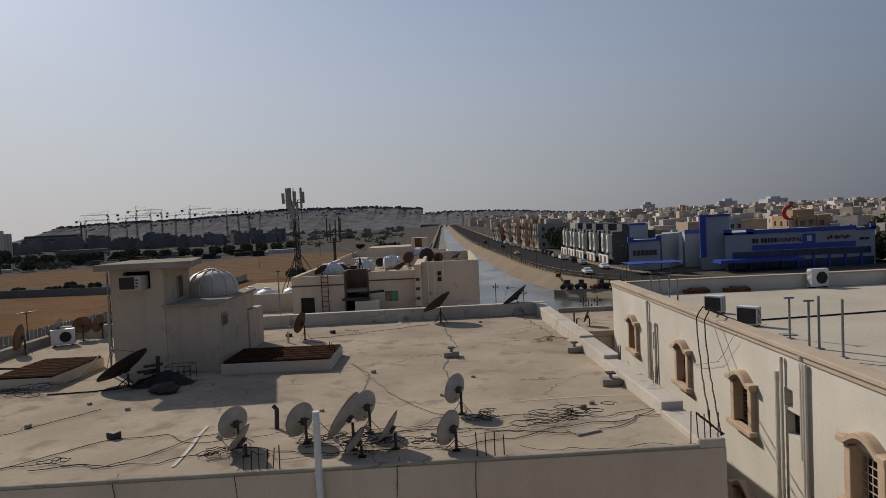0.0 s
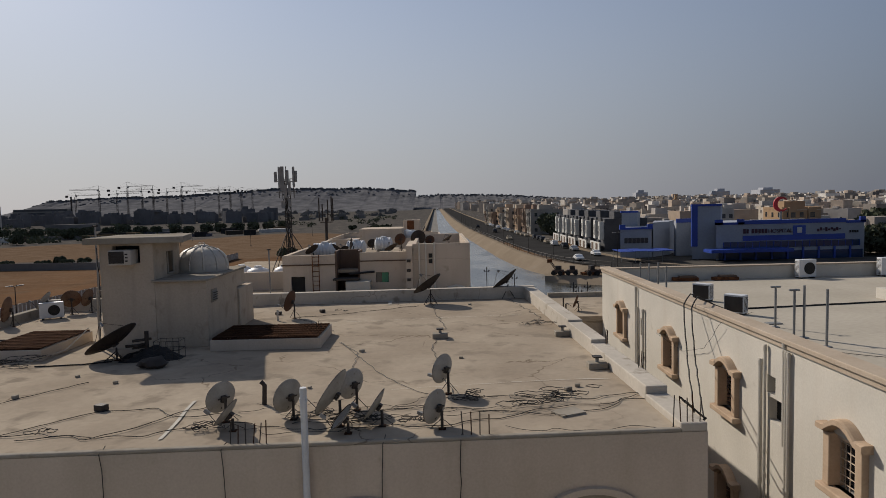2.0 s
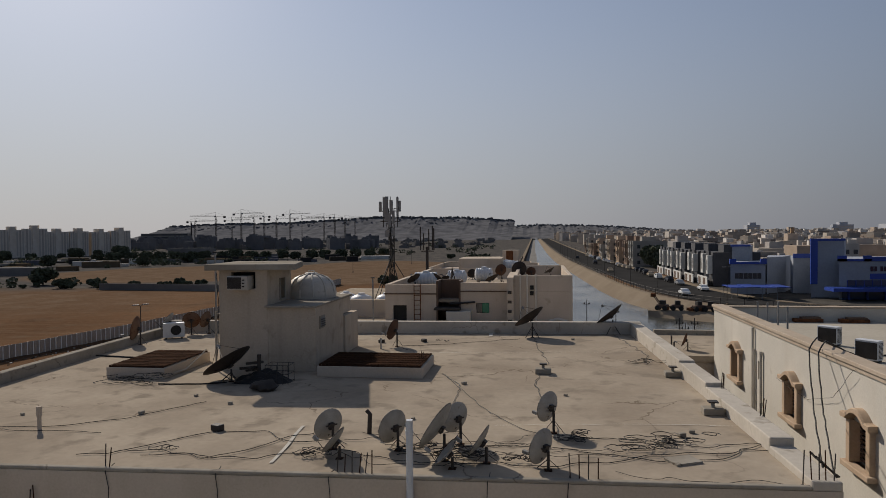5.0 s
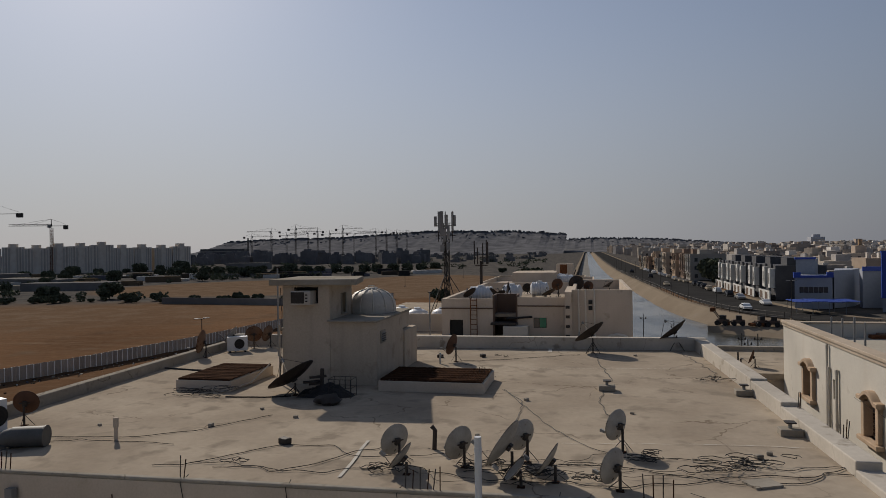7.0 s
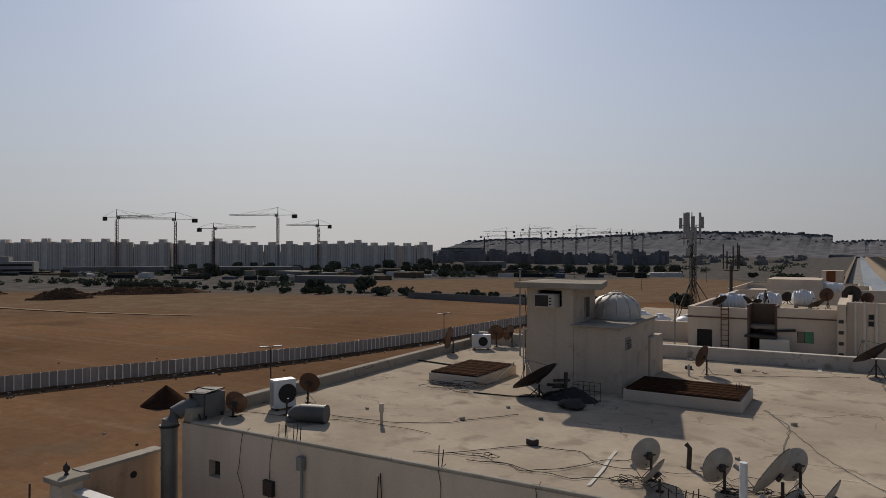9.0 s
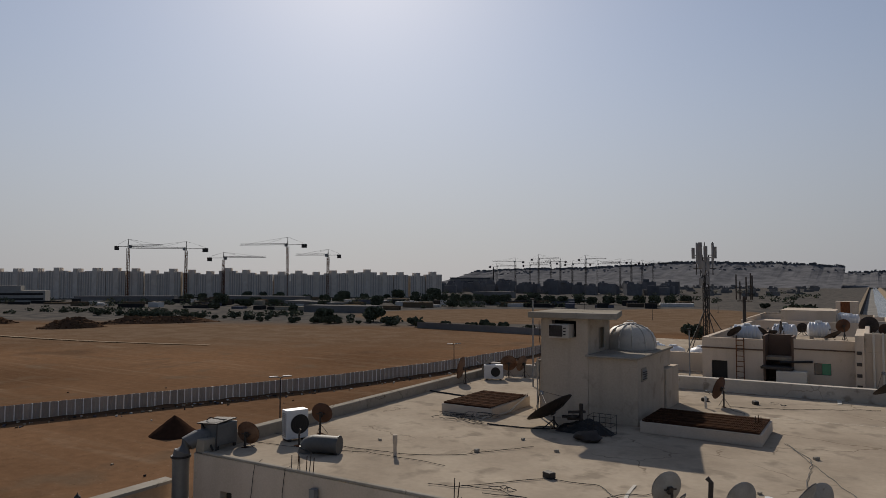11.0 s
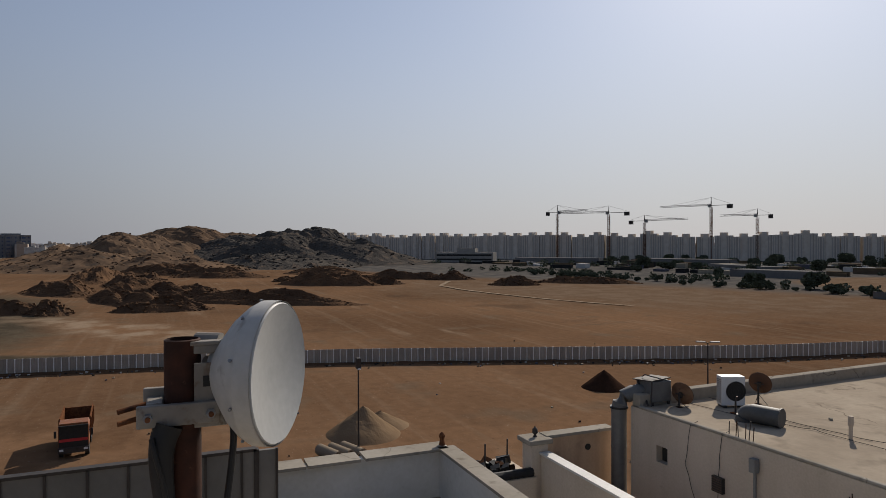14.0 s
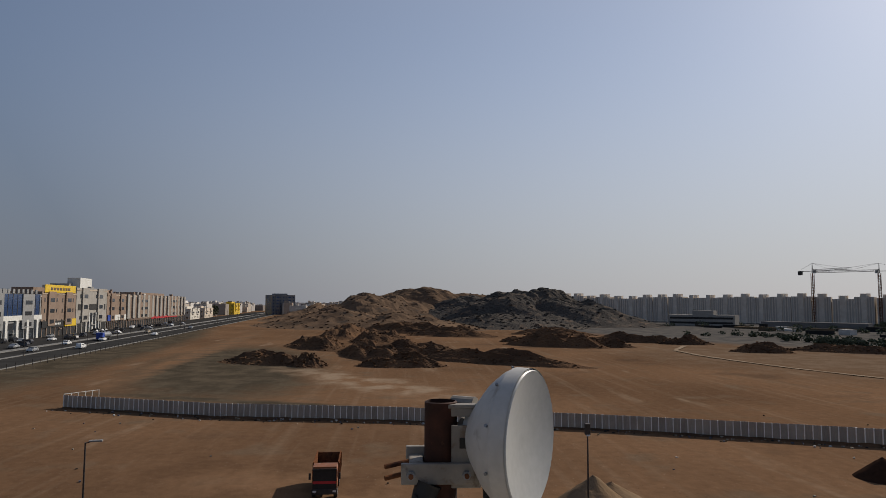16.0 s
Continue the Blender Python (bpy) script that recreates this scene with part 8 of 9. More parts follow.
# ---- the hospital ----
def hospital():
    t = thing("hospital", "grey hospital block with blue parapets and a lettered sign band", "hospital", 0, 0, 0)
    part("wall", prism(((63.4, 152), (97.5, 152), (97.5, 178), (74.5, 178)), 0, 8.1), BLUE_GREY, t)
    part("parapet", B(69.8, 151.85, 8.1, 93.2, 152.4, 9.0), BLUE, t)
    part("parapet", B(93.2, 151.8, 7.9, 97.7, 152.4, 8.5), BLUE, t)
    for x0, x1, z1 in ((63.2, 69.8, 8.6), (63.2, 64.9, 9.3), (68.3, 69.8, 9.3), (96.4, 97.7, 9.3)):
        part("parapet", B(x0, 151.8, 8.1, x1, 152.35, z1), BLUE, t)
    part("band", B(69.5, 151.85, 4.3, 93.0, 152.02, 5.5), BLUE, t, "blue band below the sign")
    part("window_band", B(65.0, 151.9, 2.7, 96.5, 152.03, 4.1), BLUE_GLASS, t)
    for k in range(20):
        part("mullion", B(65.0 + 1.65 * k, 151.82, 2.7, 65.12 + 1.65 * k, 151.92, 4.1), BLUE, t)
    part("canopy", B(60.5, 147.5, 2.0, 79, 152, 2.7), BLUE, t)
    part("lower_band", B(64, 151.7, 0, 97, 151.98, 1.9), BLUE_GLASS, t)
    for k in range(9):
        part("column", B(65 + 3.6 * k, 151.4, 0, 65.4 + 3.6 * k, 151.7, 2.7), BLUE, t)
    part("stair_tower", prism(((59.4, 156), (66.1, 156), (69.9, 164), (63.2, 164)), 0, 12.4), BLUE_GREY, t)
    for a in ((59.2, 155.8, 12.4, 66.3, 156.4, 12.9), (59.2, 155.7, 3, 60.6, 156.0, 12.4)):
        part("parapet", B(*a), BLUE, t)
    part("link_wall", prism(((53.0, 164.6), (59.2, 170.5), (63.0, 178), (57.6, 178)), 0, 8.5), BLUE_GREY, t)
    part("rear_block", prism(((59.3, 166.0), (63.6, 166.0), (64.4, 170), (60.1, 170)), 0, 8.7), BLUE_GREY, t)
    part("parapet", B(59.2, 165.7, 8.3, 63.7, 166.0, 9.3), BLUE, t)
    part("west_block", prism(((44.6, 163.5), (52.3, 163.5), (57.6, 178), (50.0, 178)), 0, 7.2), BLUE_GREY, t)
    for a in ((44.4, 163.2, 7.0, 52.5, 163.8, 7.5), (44.4, 163.2, 7.5, 45.8, 163.8, 8.2), (51.2, 163.2, 7.5, 52.5, 163.8, 8.2)):
        part("parapet", B(*a), BLUE, t)
    part("north_block", prism(((48.4, 176), (52.6, 176), (57.0, 188), (52.8, 188)), 0, 10.8), BLUE_GREY, t)
    part("parapet", B(48.2, 175.8, 10.8, 52.8, 176.4, 11.3), BLUE, t)
    part("window_band", B(45.6, 163.4, 3.6, 51.4, 163.55, 4.9), GLASS, t)
    for k in range(5):
        part("mullion", B(46.4 + 1.0 * k, 163.36, 3.6, 46.5 + 1.0 * k, 163.42, 4.9), GREY_PAINT, t)
    # name in plain bars, then the readable word
    r = random.Random(3)
    x = 69.6
    for w in (0.55, 0.45, 0, 0.5, 0.6, 0.5, 0.5, 0.55):
        if w:
            part("sign_bar", B(x, 151.86, 6.0, x + w, 151.97, 7.0), SIGN_DARK, t)
        x += w + 0.22 if w else 0.5
    for k in range(9):
        part("sign_bar", B(86.6 + 0.62 * k, 151.86, 6.1 + 0.2 * (k % 3), 87.05 + 0.62 * k, 151.97, 6.7 + 0.3 * (k % 2)), SIGN_DARK, t)
    for k in range(4):
        part("sign_bar", B(94.0 + 0.55 * k, 151.86, 5.7, 94.4 + 0.55 * k, 151.97, 6.2), DARK, t)
    part("emblem", B(81.0, 151.8, 5.3, 83.9, 151.95, 7.6, bevel=0.05), BLUE, t)
    part("emblem_mark", B(81.9, 151.72, 5.9, 83.0, 151.81, 7.2, bevel=0.03), WHITE, t)
    crv = bpy.data.curves.new("word", "FONT")
    crv.body, crv.size, crv.extrude, crv.align_x = "HOSPITAL", 1.25, 0.04, "LEFT"
    tmp = bpy.data.objects.new("word", crv)
    scene.collection.objects.link(tmp)
    me = bpy.data.meshes.new_from_object(tmp.evaluated_get(bpy.context.evaluated_depsgraph_get()))
    bpy.data.objects.remove(tmp)
    me.materials.clear()
    me.materials.append(SIGN_DARK)
    w = new("sign_word", me)
    w.parent = t
    w.matrix_basis = pose(75.3, 151.9, 6.05, 90, 0, 0)
    c = thing("crescent_sign", "large red crescent sign on a mast above the hospital", "sign", 88.5, 172, 0)
    bm = bmesh.new()
    n = 30
    out, inn = [], []
    for k in range(n + 1):
        a = radians(38 + 284 * k / n)
        out.append((1.95 * math.cos(a), 0, 1.95 * math.sin(a)))
        inn.append((0.52 + 1.42 * math.cos(radians(52 + 256 * k / n)), 0, 1.42 * math.sin(radians(52 + 256 * k / n))))
    for dy in (-0.2, 0.2):
        g = [[bm.verts.new((p[0], dy, p[2])) for p in row] for row in (out, inn)]
        for i in range(n):
            bm.faces.new((g[0][i], g[0][i + 1], g[1][i + 1], g[1][i]))
    bmesh.ops.bridge_loops(bm, edges=[e for e in bm.edges if e.is_boundary])
    bm.transform(pose(0, 0, 12.2))
    part("crescent", bm, RED, c)
    part("mast", T([(0, 0, 8), (0, 0, 10.4)], 0.3, 8), GREY_PAINT, c)
    part("stand", B(-0.6, -0.6, 0, 0.6, 0.6, 8.1), BLUE_GREY, c)


hospital()
cs = thing("parking_canopy", "blue fabric car shade on thin posts beside the hospital", "car shade", 0, 0, 0)
for k in range(4):
    x = 41.2 + 3.1 * k
    part("fabric", prism(((x, 150.5), (x + 2.9, 150.5), (x + 2.9, 158), (x, 158)), 2.5 + 0.1 * (k % 2), 2.62 + 0.1 * (k % 2)), BLUE, cs)
    for y in (150.8, 157.6):
        part("post", T([(x + 0.2, y, 0.0), (x + 0.2, y, 2.5)], 0.06, 6), STEEL, cs)


# ---- houses beside the canal road ----
def facade_house(x, y, rz, w, d, floors, material, label, group, cols=4, fh=3.3, name="town_house", extras=True, glass=None, seed=0):
    """Box house that shows its -y side, with built window openings, parapet and roof room."""
    r = random.Random(seed)
    t = thing(name, label, "house", x, y, 0, rz, group=group)
    h = floors * fh
    part("wall", B(-w / 2, 0, 0, w / 2, d, h), material, t)
    part("parapet", B(-w / 2 - 0.06, -0.08, h, w / 2 + 0.06, 0.22, h + 0.8), material, t)
    part("parapet", B(-w / 2 - 0.06, 0.22, h, -w / 2 + 0.2, d, h + 0.8), material, t)
    part("parapet", B(w / 2 - 0.2, 0.22, h, w / 2 + 0.06, d, h + 0.8), material, t)
    part("roof_room", B(-w * 0.3, d * 0.3, h, w * 0.25, d * 0.7, h + 2.6), material, t)
    part("cornice", B(-w / 2 - 0.1, -0.22, h - 0.25, w / 2 + 0.1, -0.08, h + 0.05), COPING, t)
    if extras:
        for c in (-0.25, 0.25):                      # shallow bays with their own little parapets
            part("bay", B(c * w - w * 0.1, -0.7, fh, c * w + w * 0.1, 0, h + 0.5 + 0.4 * r.random()), material, t)
            for lv in range(1, floors):
                part("bay_window", B(c * w - w * 0.06, -0.74, lv * fh + 0.9, c * w + w * 0.06, -0.68, lv * fh + 2.5), glass or GLASS, t)
        part("door_canopy", B(-1.2, -1.1, 2.7, 1.2, 0, 2.95), material, t)
    first = None
    for lv in range(floors):
        for k in range(cols):
            xx = -w / 2 + (k + 0.5) * w / cols
            if first is None:
                first = part("window", B(-0.6, -0.05, 0, 0.6, 0.03, 1.5), glass or GLASS, t)
                fr = part("window_frame", B(-0.7, -0.12, -0.12, 0.7, -0.04, 0.0), material, t)
                first.matrix_basis = fr.matrix_basis = pose(xx, 0, 1.0 + lv * fh)
            else:
                again(first, xx, 0, 1.0 + lv * fh)
                again(fr, xx, 0, 1.0 + lv * fh)
        for k in range(3):
            again(first, -w / 2, d * (k + 0.5) / 3, 1.0 + lv * fh, 90)
            again(first, w / 2, d * (k + 0.5) / 3, 1.0 + lv * fh, 90)
    return t


def striped_villas():
    """Modern villas in a row: grey bays between white piers, along the road's far side."""
    for k in range(5):
        y = 187 + 12.6 * k
        x = canal_x(51.5, y) + 3.2
        t = thing("modern_villa", "modern villa with white piers and dark grey bays", "house", x, y, 0, 90 - 1.3, group="row of modern villas")
        part("wall", B(0, -12, 0, 12.4, 0, 9.0), BAY, t)
        part("roof_room", B(1, -9, 9.0, 7, -3, 11.0), BAY, t)
        for a, b, top in ((0.4, 2.4, 8.2), (6.2, 8.6, 8.5)):
            p = part("pier", B(a, 0, 3.2, b, 1.3, top), WHITE, t)
            for q in (0.28, 0.62):
                part("slit_window", B(a + q * (b - a), 1.28, 4.2, a + q * (b - a) + 0.3, 1.33, top - 1.2), GLASS, p)
        for a, b in ((2.6, 6.0), (8.8, 12.0)):
            part("bay", B(a, 0, 3.4, b, 0.5, 9.3), BAY, t)
            part("window", B(a + 0.6, 0.48, 4.2, b - 0.6, 0.56, 5.6), GLASS, t)
            part("window", B(a + 0.6, 0.48, 6.8, b - 0.6, 0.56, 8.2), GLASS, t)
        part("garden_wall", B(0, 1.2, 0, 12.4, 1.5, 2.4), WHITE, t)
        for a in (2.2, 7.8):
            part("gate", B(a, 1.5, 0.1, a + 2.6, 1.56, 2.0), BROWN, t)
        part("side_window", B(-0.05, -8, 4, 0.02, -6.4, 5.6), GLASS, t)
        if k % 2 == 0:
            part("roof_tank", T([(9, -6, 9.0), (9, -6, 10.8)], 0.9, 12), WHITE_PLASTIC, t)


striped_villas()
COLS = [AVENUE_PALE, AVENUE_PINK, STONE, AVENUE_PINK, COPING, AVENUE_PALE]
rh = random.Random(12)
for k in range(14):
    y = 296 + 15 * k
    facade_house(canal_x(53, y) + rh.uniform(-1, 2), y, -91, 13.5, 14, rh.choice((2, 3, 3)), COLS[k % 6], "beige plastered town house with dark windows", "road town houses", 4, seed=k)
# backs of lots by the hospital
facade_house(112, 205, 0, 12, 12, 3, PLASTER_ORANGE, "tan house behind the hospital", "villas", 3)
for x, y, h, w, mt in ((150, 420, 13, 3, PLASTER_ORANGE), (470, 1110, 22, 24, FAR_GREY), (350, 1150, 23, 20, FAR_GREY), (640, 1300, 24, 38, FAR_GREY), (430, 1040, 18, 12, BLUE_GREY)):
    t = thing("tall_block" if w > 5 else "brick_tower", "taller hazy block above the low houses" if w > 5 else "slim tan tower with a pointed top", "building", x, y, 0)
    part("wall", B(-w / 2, -w / 2, 0, w / 2, w / 2, h), mt, t)
    part("roof_room", B(-w / 4, -w / 4, h, w / 4, w / 4, h + (4 if w > 5 else 3)), mt, t)
    if w > 5:
        for lv in range(int(h / 3.4)):
            part("window_band", B(-w / 2 + 1, -w / 2 - 0.06, 1.2 + 3.4 * lv, w / 2 - 1, -w / 2 + 0.02, 2.5 + 3.4 * lv), PANE_FAR, t)


# ---- cars ----
CAR_PAINT = [mat("car_white", (0.7, 0.7, 0.69), (0.62, 0.62, 0.61), 0.3, scale=1, fine=5, bump=0, spec=0.5), mat("car_silver", (0.4, 0.41, 0.42), (0.34, 0.35, 0.36), 0.3, 0.4, scale=1, fine=5, bump=0), mat("car_black", (0.03, 0.03, 0.035), (0.022, 0.022, 0.026), 0.25, scale=1, fine=5, bump=0, spec=0.5), mat("car_tan", (0.38, 0.31, 0.22), (0.32, 0.26, 0.18), 0.35, scale=1, fine=5, bump=0)]


def car_proto(i, suv):
    t = thing("car", ("white", "silver", "black", "tan")[i] + (" off-road car" if suv else " saloon car") + " parked beside the road", "car", 0, 0, 0, group="parked cars")
    h = 0.25 if suv else 0.0
    prof = [(-2.2, 0.35), (-2.25, 0.8 + h), (-1.5, 0.92 + h), (-1.0, 1.42 + h), (0.5, 1.46 + h), (1.15, 0.98 + h), (2.1, 0.84 + h), (2.25, 0.4)]
    if suv:
        prof[2:4] = [(-2.15, 1.0 + h), (-1.95, 1.5 + h)]
    bm = bmesh.new()
    a = [bm.verts.new((x, -0.88 if z < 1 + h else -0.7, z)) for x, z in prof]
    b = [bm.verts.new((x, 0.88 if z < 1 + h else 0.7, z)) for x, z in prof]
    bm.faces.new(a)
    bm.faces.new(b[::-1])
    for k in range(len(prof)):
        j = (k + 1) % len(prof)
        bm.faces.new((a[k], b[k], b[j], a[j]))
    part("body", bm, CAR_PAINT[i], t)
    for s in (-1, 1):
        part("side_glass", B(-1.1, s * 0.80 - 0.03, 1.0 + h, 0.7, s * 0.80 + 0.03, 1.32 + h), GLASS, t)
        for x in (-1.4, 1.4):
            w = part("wheel", T([(x, s * 0.72, 0.33), (x, s * 0.92, 0.33)], 0.33, 12), BLACK, t)
            part("rim", T([(x, s * 0.85, 0.33), (x, s * 0.93, 0.33)], 0.18, 8), STEEL, w)
        part("headlight", B(2.17, s * 0.6 - 0.18, 0.6, 2.24, s * 0.6 + 0.18, 0.75), WHITE_PLASTIC, t)
    part("windscreen", B(0.55, -0.68, 1.05 + h, 0.95, 0.68, 1.36 + h, m=None), GLASS, t)
    return t


cars = [car_proto(0, False), car_proto(1, False), car_proto(2, True), car_proto(0, True), car_proto(3, False)]
homes = [(canal_x(47, 172), 172, 91), (canal_x(47, 190), 190, 91), (canal_x(47, 201), 201, 91), (canal_x(47, 214), 214, 91), (canal_x(47, 226), 226, 91)]
for c, (x, y, a) in zip(cars, homes):
    c.matrix_basis = pose(x, y, 0.1, 0, 0, a)
rk = random.Random(8)
for k in range(22):
    y = 236 + 8.2 * k
    if k % 5 == 3:
        continue
    copy_thing(rk.choice((cars[1], cars[2], cars[2], cars[4], cars[0], cars[1])), pose(canal_x(47.2, y) + rk.uniform(-0.4, 0.6), y, 0.1, 0, 0, 91 + rk.uniform(-3, 3)))
for u, y in ((38, 160), (37.5, 250), (40, 310), (38, 370)):
    copy_thing(rk.choice(cars), pose(canal_x(u, y), y, 0.1, 0, 0, 91))
for k in range(58):
    x = -175 - 5.4 * k
    m = pose(-150, -89, 0, 0, 0, 185.8) @ pose(-x - 150, rk.choice((29.5, 35, 41, 46)), 0.12)
    if rk.random() < 0.75:
        copy_thing(rk.choice((cars[2], cars[2], cars[1], cars[0], cars[2], cars[3])), m @ pose(0, 0, 0, 0, 0, rk.choice((0, 70, 80, 180))))
for dx, dy in ((30, 15), (62, 17), (75, 8), (120, 16), (160, 7), (190, 18), (240, 8), (96, 20)):
    copy_thing(rk.choice(cars), pose(-150, -89, 0.12, 0, 0, 185.8) @ pose(dx, dy, 0, 0, 0, 180 if dy > 12 else 0))


# ---- shops and flats on the avenue ----
AV = pose(-150, -89, 0, 0, 0, 185.8)


def avenue(dx, w, d, floors, material, label, cols, fh=4.3, off=50, **k):
    p = AV @ Vector((dx, off, 0))
    t = facade_house(p.x, p.y, 185.8, w, d, floors, material, label, "avenue buildings", cols, fh, **k)
    q = random.Random(int(dx))
    if w > 30 and floors == 4:                       # flat black fronts paint the shade of shops behind the ground-floor piers
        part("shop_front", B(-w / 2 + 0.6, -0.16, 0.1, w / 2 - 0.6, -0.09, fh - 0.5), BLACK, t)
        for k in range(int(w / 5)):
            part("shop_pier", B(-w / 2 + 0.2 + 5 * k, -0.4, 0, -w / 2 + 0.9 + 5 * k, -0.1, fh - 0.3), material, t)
    for _ in range(int(w / 8)):                      # tanks, stair heads and coolers on the roof
        x, y, s, h = q.uniform(-0.45, 0.42) * w, q.uniform(1, d - 3), q.uniform(0.8, 2.2), q.uniform(1.0, 3.2)
        part("roof_box", B(x, y, floors * fh, x + s * 1.4, y + s, floors * fh + h), q.choice((WHITE, material, GREY_PAINT)), t)
    return t


g = avenue(123, 58, 22, 4, GREY_PAINT, "blue-glazed commercial block with a white sign band", 4, name="glass_building")
part("glass_front", B((-14) * 1.93, -0.35, (8.0) * 1.194, (14) * 1.93, -0.1, (15.0) * 1.194), BLUE_GLASS, g, "dark blue curtain wall")
for k in range(13):
    part("mullion", B((-14 + 2.3 * k) * 1.93, -0.45, (8.0) * 1.194, (-13.85 + 2.3 * k) * 1.93, -0.3, (15.0) * 1.194), DARK_STEEL, g)
part("sign_band", B((-15) * 1.93, -0.6, (6.4) * 1.194, (15) * 1.93, -0.1, (8.0) * 1.194), WHITE, g)
for k in range(6):
    part("shop_column", B((-14 + 5.2 * k) * 1.93, -0.8, (0) * 1.194, (-13 + 5.2 * k) * 1.93, 0, (6.4) * 1.194), WHITE, g)
    part("shop_glass", B((-12.8 + 5.2 * k) * 1.93, -0.2, (0.3) * 1.194, (-9.2 + 5.2 * k) * 1.93, -0.08, (5.6) * 1.194), GLASS, g)
for k in range(12):
    part("parapet_tooth", B((-14 + 2.3 * k) * 1.93, -0.3, (15.2) * 1.194, (-13 + 2.3 * k) * 1.93, 0, (16.6) * 1.194), GREY_PAINT, g)
y_ = avenue(168, 42, 22, 4, AVENUE_PINK, "pink-beige hotel block with yellow sign boards", 6)
part("roof_sign", B((-9) * 2.1, -0.4, (14.8) * 1.194, (9) * 2.1, -0.12, (17.4) * 1.194), YELLOW, y_)
for k in range(7):
    part("sign_bar", B((-6 + 1.7 * k) * 2.1, -0.5, (15.6) * 1.194, (-4.8 + 1.7 * k) * 2.1, -0.4, (16.5) * 1.194), BROWN, y_)
part("shop_sign", B((-10) * 2.1, -0.5, (3.0) * 1.194, (2) * 2.1, -0.12, (5.2) * 1.194), BLACK, y_)
for k in range(5):
    part("sign_bar", B((-4 + 0.9 * k) * 2.1, -0.6, (3.8) * 1.194, (-3.4 + 0.9 * k) * 2.1, -0.5, (4.5) * 1.194), WHITE, y_)
part("shop_sign", B((3) * 2.1, -0.5, (3.0) * 1.194, (10) * 2.1, -0.12, (5.6) * 1.194), YELLOW, y_)
w_ = avenue(209, 33, 22, 4, AVENUE_PALE, "white office block with a recessed glazed entrance", 4)
# flat dark strip paints a recess's shade onto the front
part("recess", B((-8.5) * 1.74, -0.15, (7.6) * 1.194, (8.5) * 1.74, -0.06, (9.6) * 1.194), DARK, w_)
part("entrance", B((-4) * 1.74, -0.3, (0) * 1.194, (4) * 1.74, -0.08, (6.6) * 1.194), GLASS, w_)
for k in range(5):
    part("entrance_column", B((-4.2 + 2.0 * k) * 1.74, -0.5, (0) * 1.194, (-3.8 + 2.0 * k) * 1.74, -0.25, (6.6) * 1.194), WHITE, w_)
part("roof_box", B((-4) * 1.74, 3, (14.4) * 1.194, (3) * 1.74, 9, (18.6) * 1.194), WHITE, w_)
b_ = avenue(248, 54, 22, 4, AVENUE_PINK, "tan flats over shops with blue and white signs", 4)
part("shop_sign", B((-9.5) * 2.7, -0.5, (3.6) * 1.194, (-3) * 2.7, -0.12, (6.0) * 1.194), BLUE, b_)
part("shop_sign", B((-2.5) * 2.7, -0.5, (3.6) * 1.194, (9.5) * 2.7, -0.12, (6.0) * 1.194), WHITE, b_)
h_ = avenue(342, 150, 22, 4, AVENUE_PINK, "long tan flats with pale vertical piers and red shop signs", 14)
for k in range(15):
    part("pier", B((-33 + 4.6 * k) * 2.27, -0.9, (4.0) * 1.194, (-31.2 + 4.6 * k) * 2.27, -0.05, (15.2) * 1.194), AVENUE_PALE, h_)
part("shop_sign", B((-10) * 2.27, -0.6, (3.0) * 1.194, (22) * 2.27, -0.12, (4.2) * 1.194), RED, h_)
part("shop_sign", B((-32) * 2.27, -0.6, (3.0) * 1.194, (-12) * 2.27, -0.12, (4.2) * 1.194), BROWN, h_)
# true widths and heights of the five fronts
for t, sx, sz in ((g, 0.884, 1.006), (y_, 0.893, 1.078), (w_, 1.303, 1.211), (b_, 0.622, 1.094), (h_, 1.024, 1.072)):
    t.scale = (sx, 1, sz)
avenue(464, 40, 16, 2, PLASTER, "low cream building on the avenue", 6)
avenue(529, 44, 16, 2, PLASTER_WARM, "low beige building on the avenue", 6)
facade_house(-844, -151, 120, 30, 24, 6, OFFICE, "dark grey glazed office tower on the avenue", "avenue buildings", 7, 3.9, glass=BLUE_GLASS)
avenue(719, 50, 16, 3, YELLOW, "ochre low block on the avenue", 5)
f = thing("avenue_fence", "thin dark fence posts along the avenue's edge", "fence", -150, -89, 0, 185.8)
fp = part("post", B(-0.05, -0.05, 0, 0.05, 0.05, 1.6), DARK_STEEL, f)
fp.matrix_basis = pose(-40, -2.5, 0)
for k in range(1, 80):
    again(fp, -40 + 4.2 * k, -2.5, 0)

# ---- canal railing and loaders ----
f = thing("canal_railing", "dark steel railing along the top of the canal bank", "railing", 0, 0, 0)
me0 = None
ys = [122 + 3.6 * k for k in range(70)]
for y0, y1 in zip(ys, ys[1:]):
    p, q = Vector((canal_x(32.2, y0), y0, 0.05)), Vector((canal_x(32.2, y1), y1, 0.05))
    part("rail", T([p + Vector((0, 0, 1.35)), q + Vector((0, 0, 1.35))], 0.04, 4), DARK_STEEL, f)
    part("rail", T([p + Vector((0, 0, 0.7)), q + Vector((0, 0, 0.7))], 0.03, 4), DARK_STEEL, f)
    if me0 is None:
        me0 = part("post", B(-0.05, -0.05, 0, 0.05, 0.05, 1.4), DARK_STEEL, f)
        me0.matrix_basis = Matrix.Translation(p)
    else:
        again(me0, p.x, p.y, p.z)
LEFT_RAIL = thing("canal_railing", "dark steel railing along the inner side of the canal", "railing", 0, 0, 0)
me0 = None
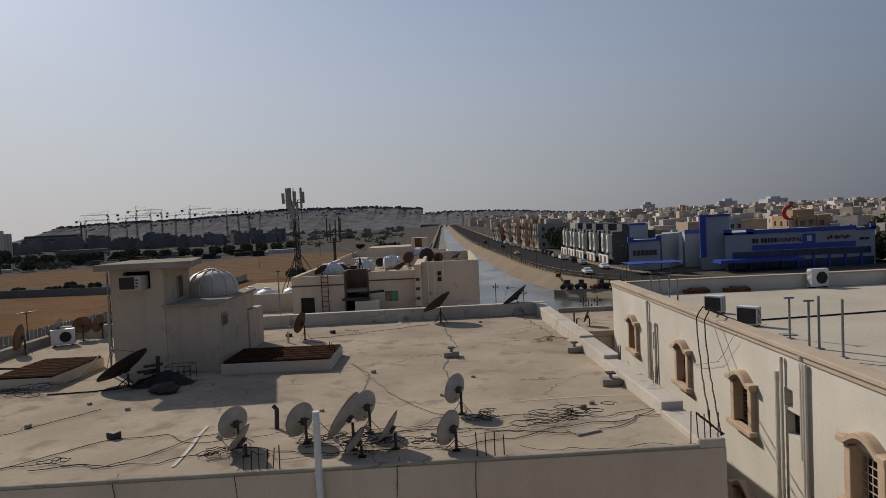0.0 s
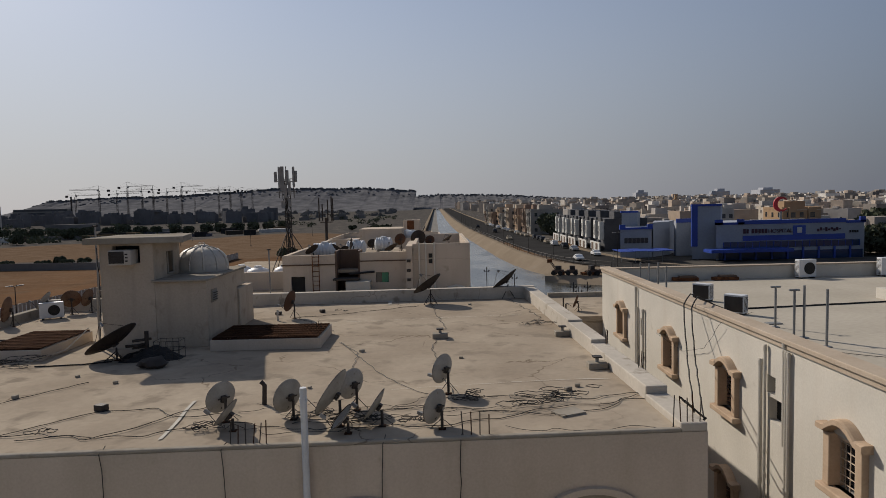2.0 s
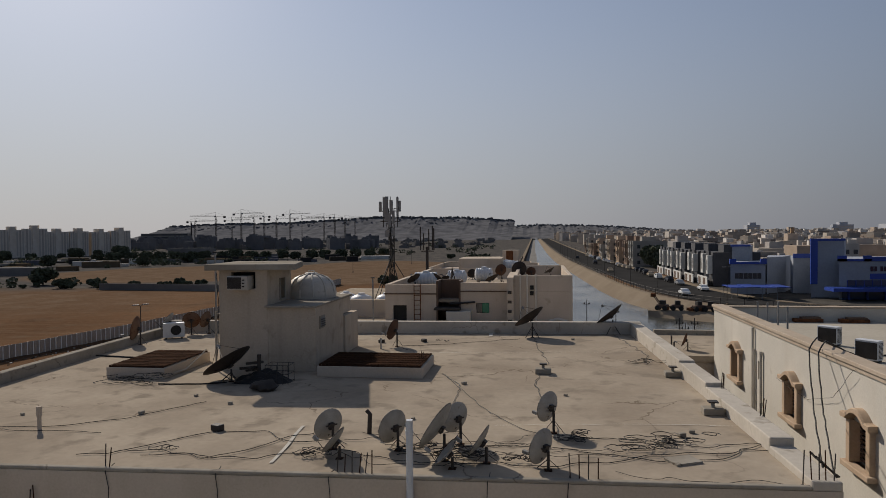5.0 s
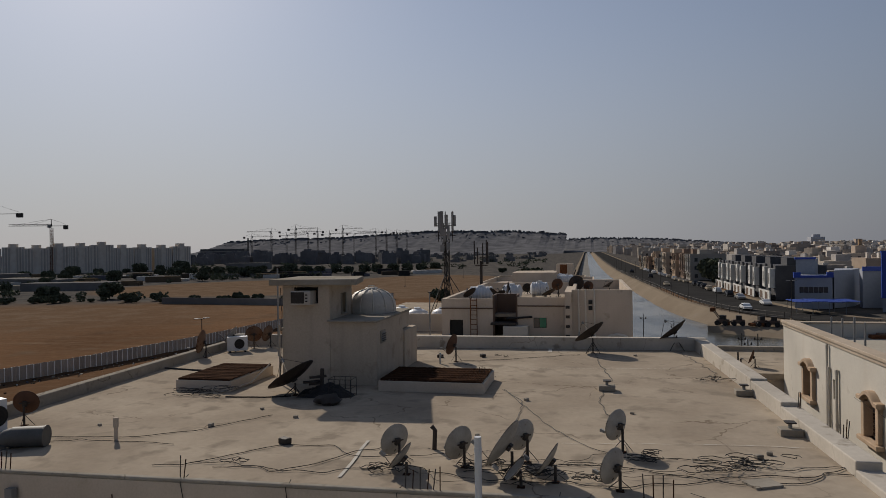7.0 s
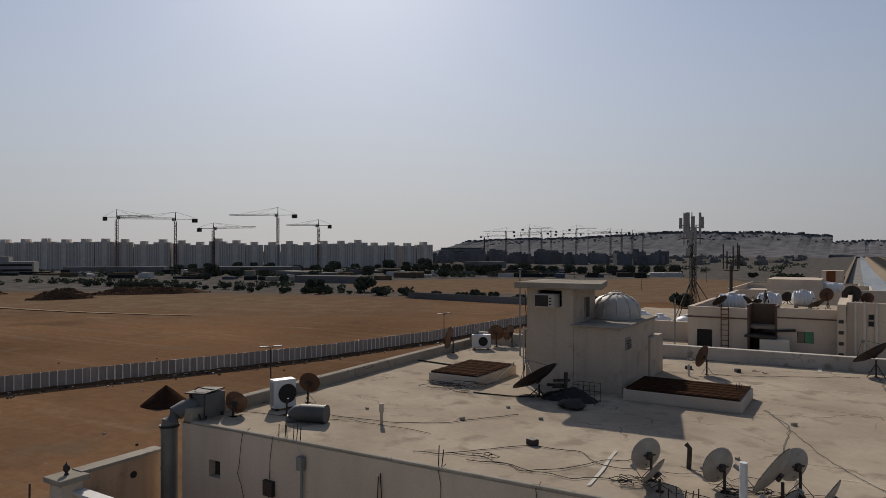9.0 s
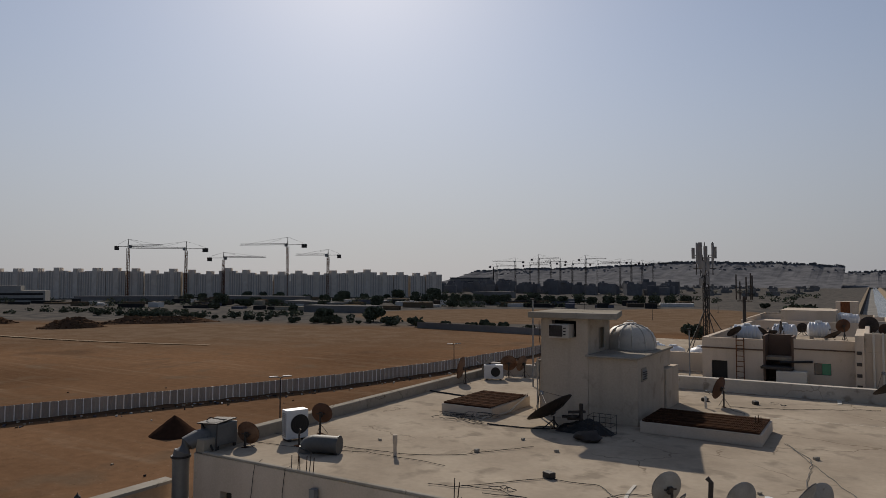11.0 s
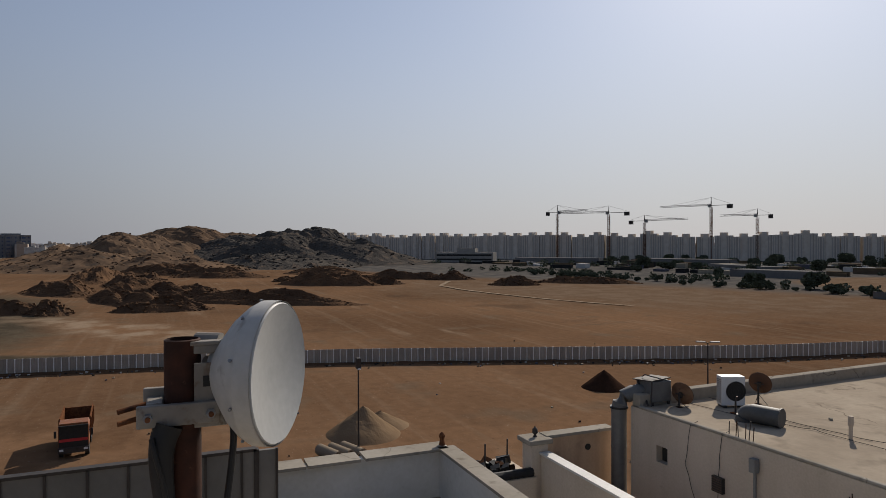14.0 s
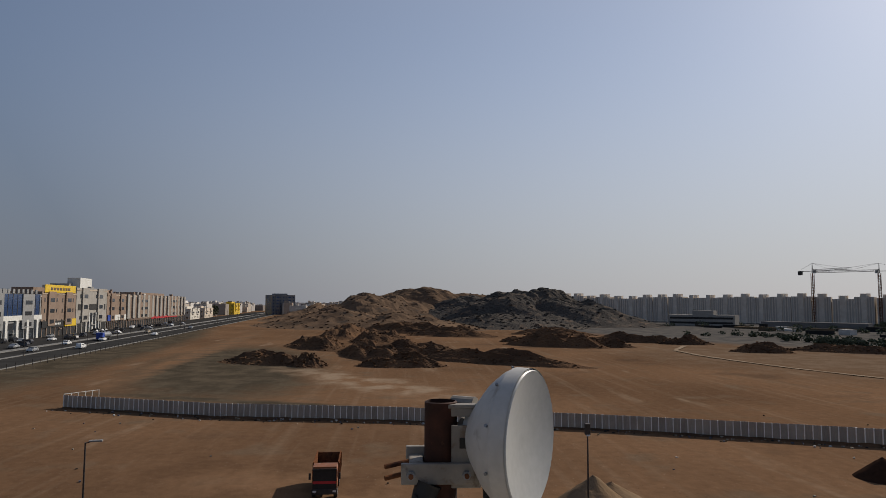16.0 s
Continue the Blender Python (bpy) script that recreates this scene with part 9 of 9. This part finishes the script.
for y0, y1 in zip(ys, ys[1:]):
    p, q = Vector((canal_x(2.4, y0 + 30), y0 + 30, 0.1)), Vector((canal_x(2.4, y1 + 30), y1 + 30, 0.1))
    part("rail", T([p + Vector((0, 0, 1.3)), q + Vector((0, 0, 1.3))], 0.05, 4), DARK_STEEL, LEFT_RAIL)
    if me0 is None:
        me0 = part("post", B(-0.06, -0.06, 0, 0.06, 0.06, 1.35), DARK_STEEL, LEFT_RAIL)
        me0.matrix_basis = Matrix.Translation(p)
    else:
        again(me0, p.x, p.y, p.z)


def loader(x, y, z, rz, raised):
    t = thing("wheel_loader", "dark mud-stained loader parked at the water's edge", "loader", x, y, z, rz, group="loaders at the canal")
    t.scale = (0.8, 0.8, 0.8)
    part("body", B(-1.6, -0.7, 0.6, 1.2, 0.7, 1.5, bevel=0.1), BROWN, t)
    part("cab", B(-0.9, -0.6, 1.5, 0.4, 0.6, 2.5, bevel=0.06), DARK_STEEL, t)
    for s in (-1, 1):
        for xx in (-1.0, 0.9):
            part("wheel", T([(xx, s * 0.55, 0.6), (xx, s * 0.95, 0.6)], 0.6, 14), BLACK, t)
        part("arm", T([(0.4, s * 0.5, 1.5), (2.0, s * 0.5, 3.6 if raised else 0.8)], 0.12, 6), BROWN, t)
    part("bucket", B(1.8, -0.9, 3.3 if raised else 0.2, 2.6, 0.9, 4.2 if raised else 0.9, bevel=0.05), RUST, t)


for k, (x, y) in enumerate(((24.9, 140.3), (27.7, 139.8), (31.6, 138.9), (33.7, 138.4))):
    loader(x, y, -1.2, (150, 175, 200, 165)[k], k == 0)
rows = []
for k in range(13):
    f = k / 12
    x, y = 22.4 + 22 * f, 141.2 - 5.2 * f
    rows.append([(x - 0.2 - 5 * f, y - 1.6 - 9.5 * f, -2.7), (x - 0.3, y - 1.4, -1.22), (x + 0.3, y + 2.2, -1.2), (x + 0.5, y + 3.2, -2.9)])
tagged(part("working_bank", strip(bmesh.new(), rows), CONCRETE, smooth=True), "tan concrete berm at the water's edge under the loaders", "bank", kind="structure")
# small lamp posts standing out of the canal near the houses
for x, y, h in ((8.2, 117, 3.2), (18.3, 91.5, 3.4), (19.2, 92.3, 2.6), (20.9, 94.5, 3.0), (12.5, 112, 2.4)):
    p = thing("canal_lamp", "small dark lamp post standing in the canal", "lamp", x, y, -3.0, group="canal lamps")
    part("pole", T([(0, 0, 0), (0, 0, 3.0 + h)], 0.07, 6), DARK_STEEL, p)
    part("cross_arm", T([(-0.4, 0, 2.2 + h), (0.4, 0, 2.2 + h)], 0.035, 5), DARK_STEEL, p)
    for q in (-0.4, 0.4):
        part("head", lathe([(0.0, 0.0), (0.11, 0.04), (0.14, 0.2), (0.04, 0.32), (0.0, 0.42)], 8, pose(q, 0, 2.2 + h)), DARK_STEEL, p)
tk = thing("tanker_truck", "silver tanker truck driving along the avenue", "truck", 0, 0, 0)
tk.matrix_basis = pose(-150, -89, 0.1, 0, 0, 185.8) @ pose(125, 17, 0, 0, 0, 180)
part("tank", T([(-5, 0, 2.1), (3, 0, 2.1)], 1.15, 16), STEEL, tk, smooth=True)
part("cab", B(3.4, -1.2, 0.8, 5.6, 1.2, 3.1, bevel=0.1), BLUE, tk)
part("chassis", B(-5, -0.5, 0.7, 5, 0.5, 1.0), DARK_STEEL, tk)
for x in (-4, -2.8, 4.4):
    for q in (-1, 1):
        part("wheel", T([(x, q * 0.8, 0.5), (x, q * 1.15, 0.5)], 0.5, 14), BLACK, tk)
for k in range(9):
    p = AV @ Vector((20 + 55 * k, 13.6, 0))
    sl = thing("street_lamp", "thin dark lamp post on the avenue's median", "lamp", p.x, p.y, 0, group="avenue lamps")
    part("pole", T([(0, 0, 0), (0, 0, 9)], 0.12, 6, 0.07), DARK_STEEL, sl)
    part("head", B(-0.9, -0.12, 8.95, 0.9, 0.12, 9.1), DARK_STEEL, sl)
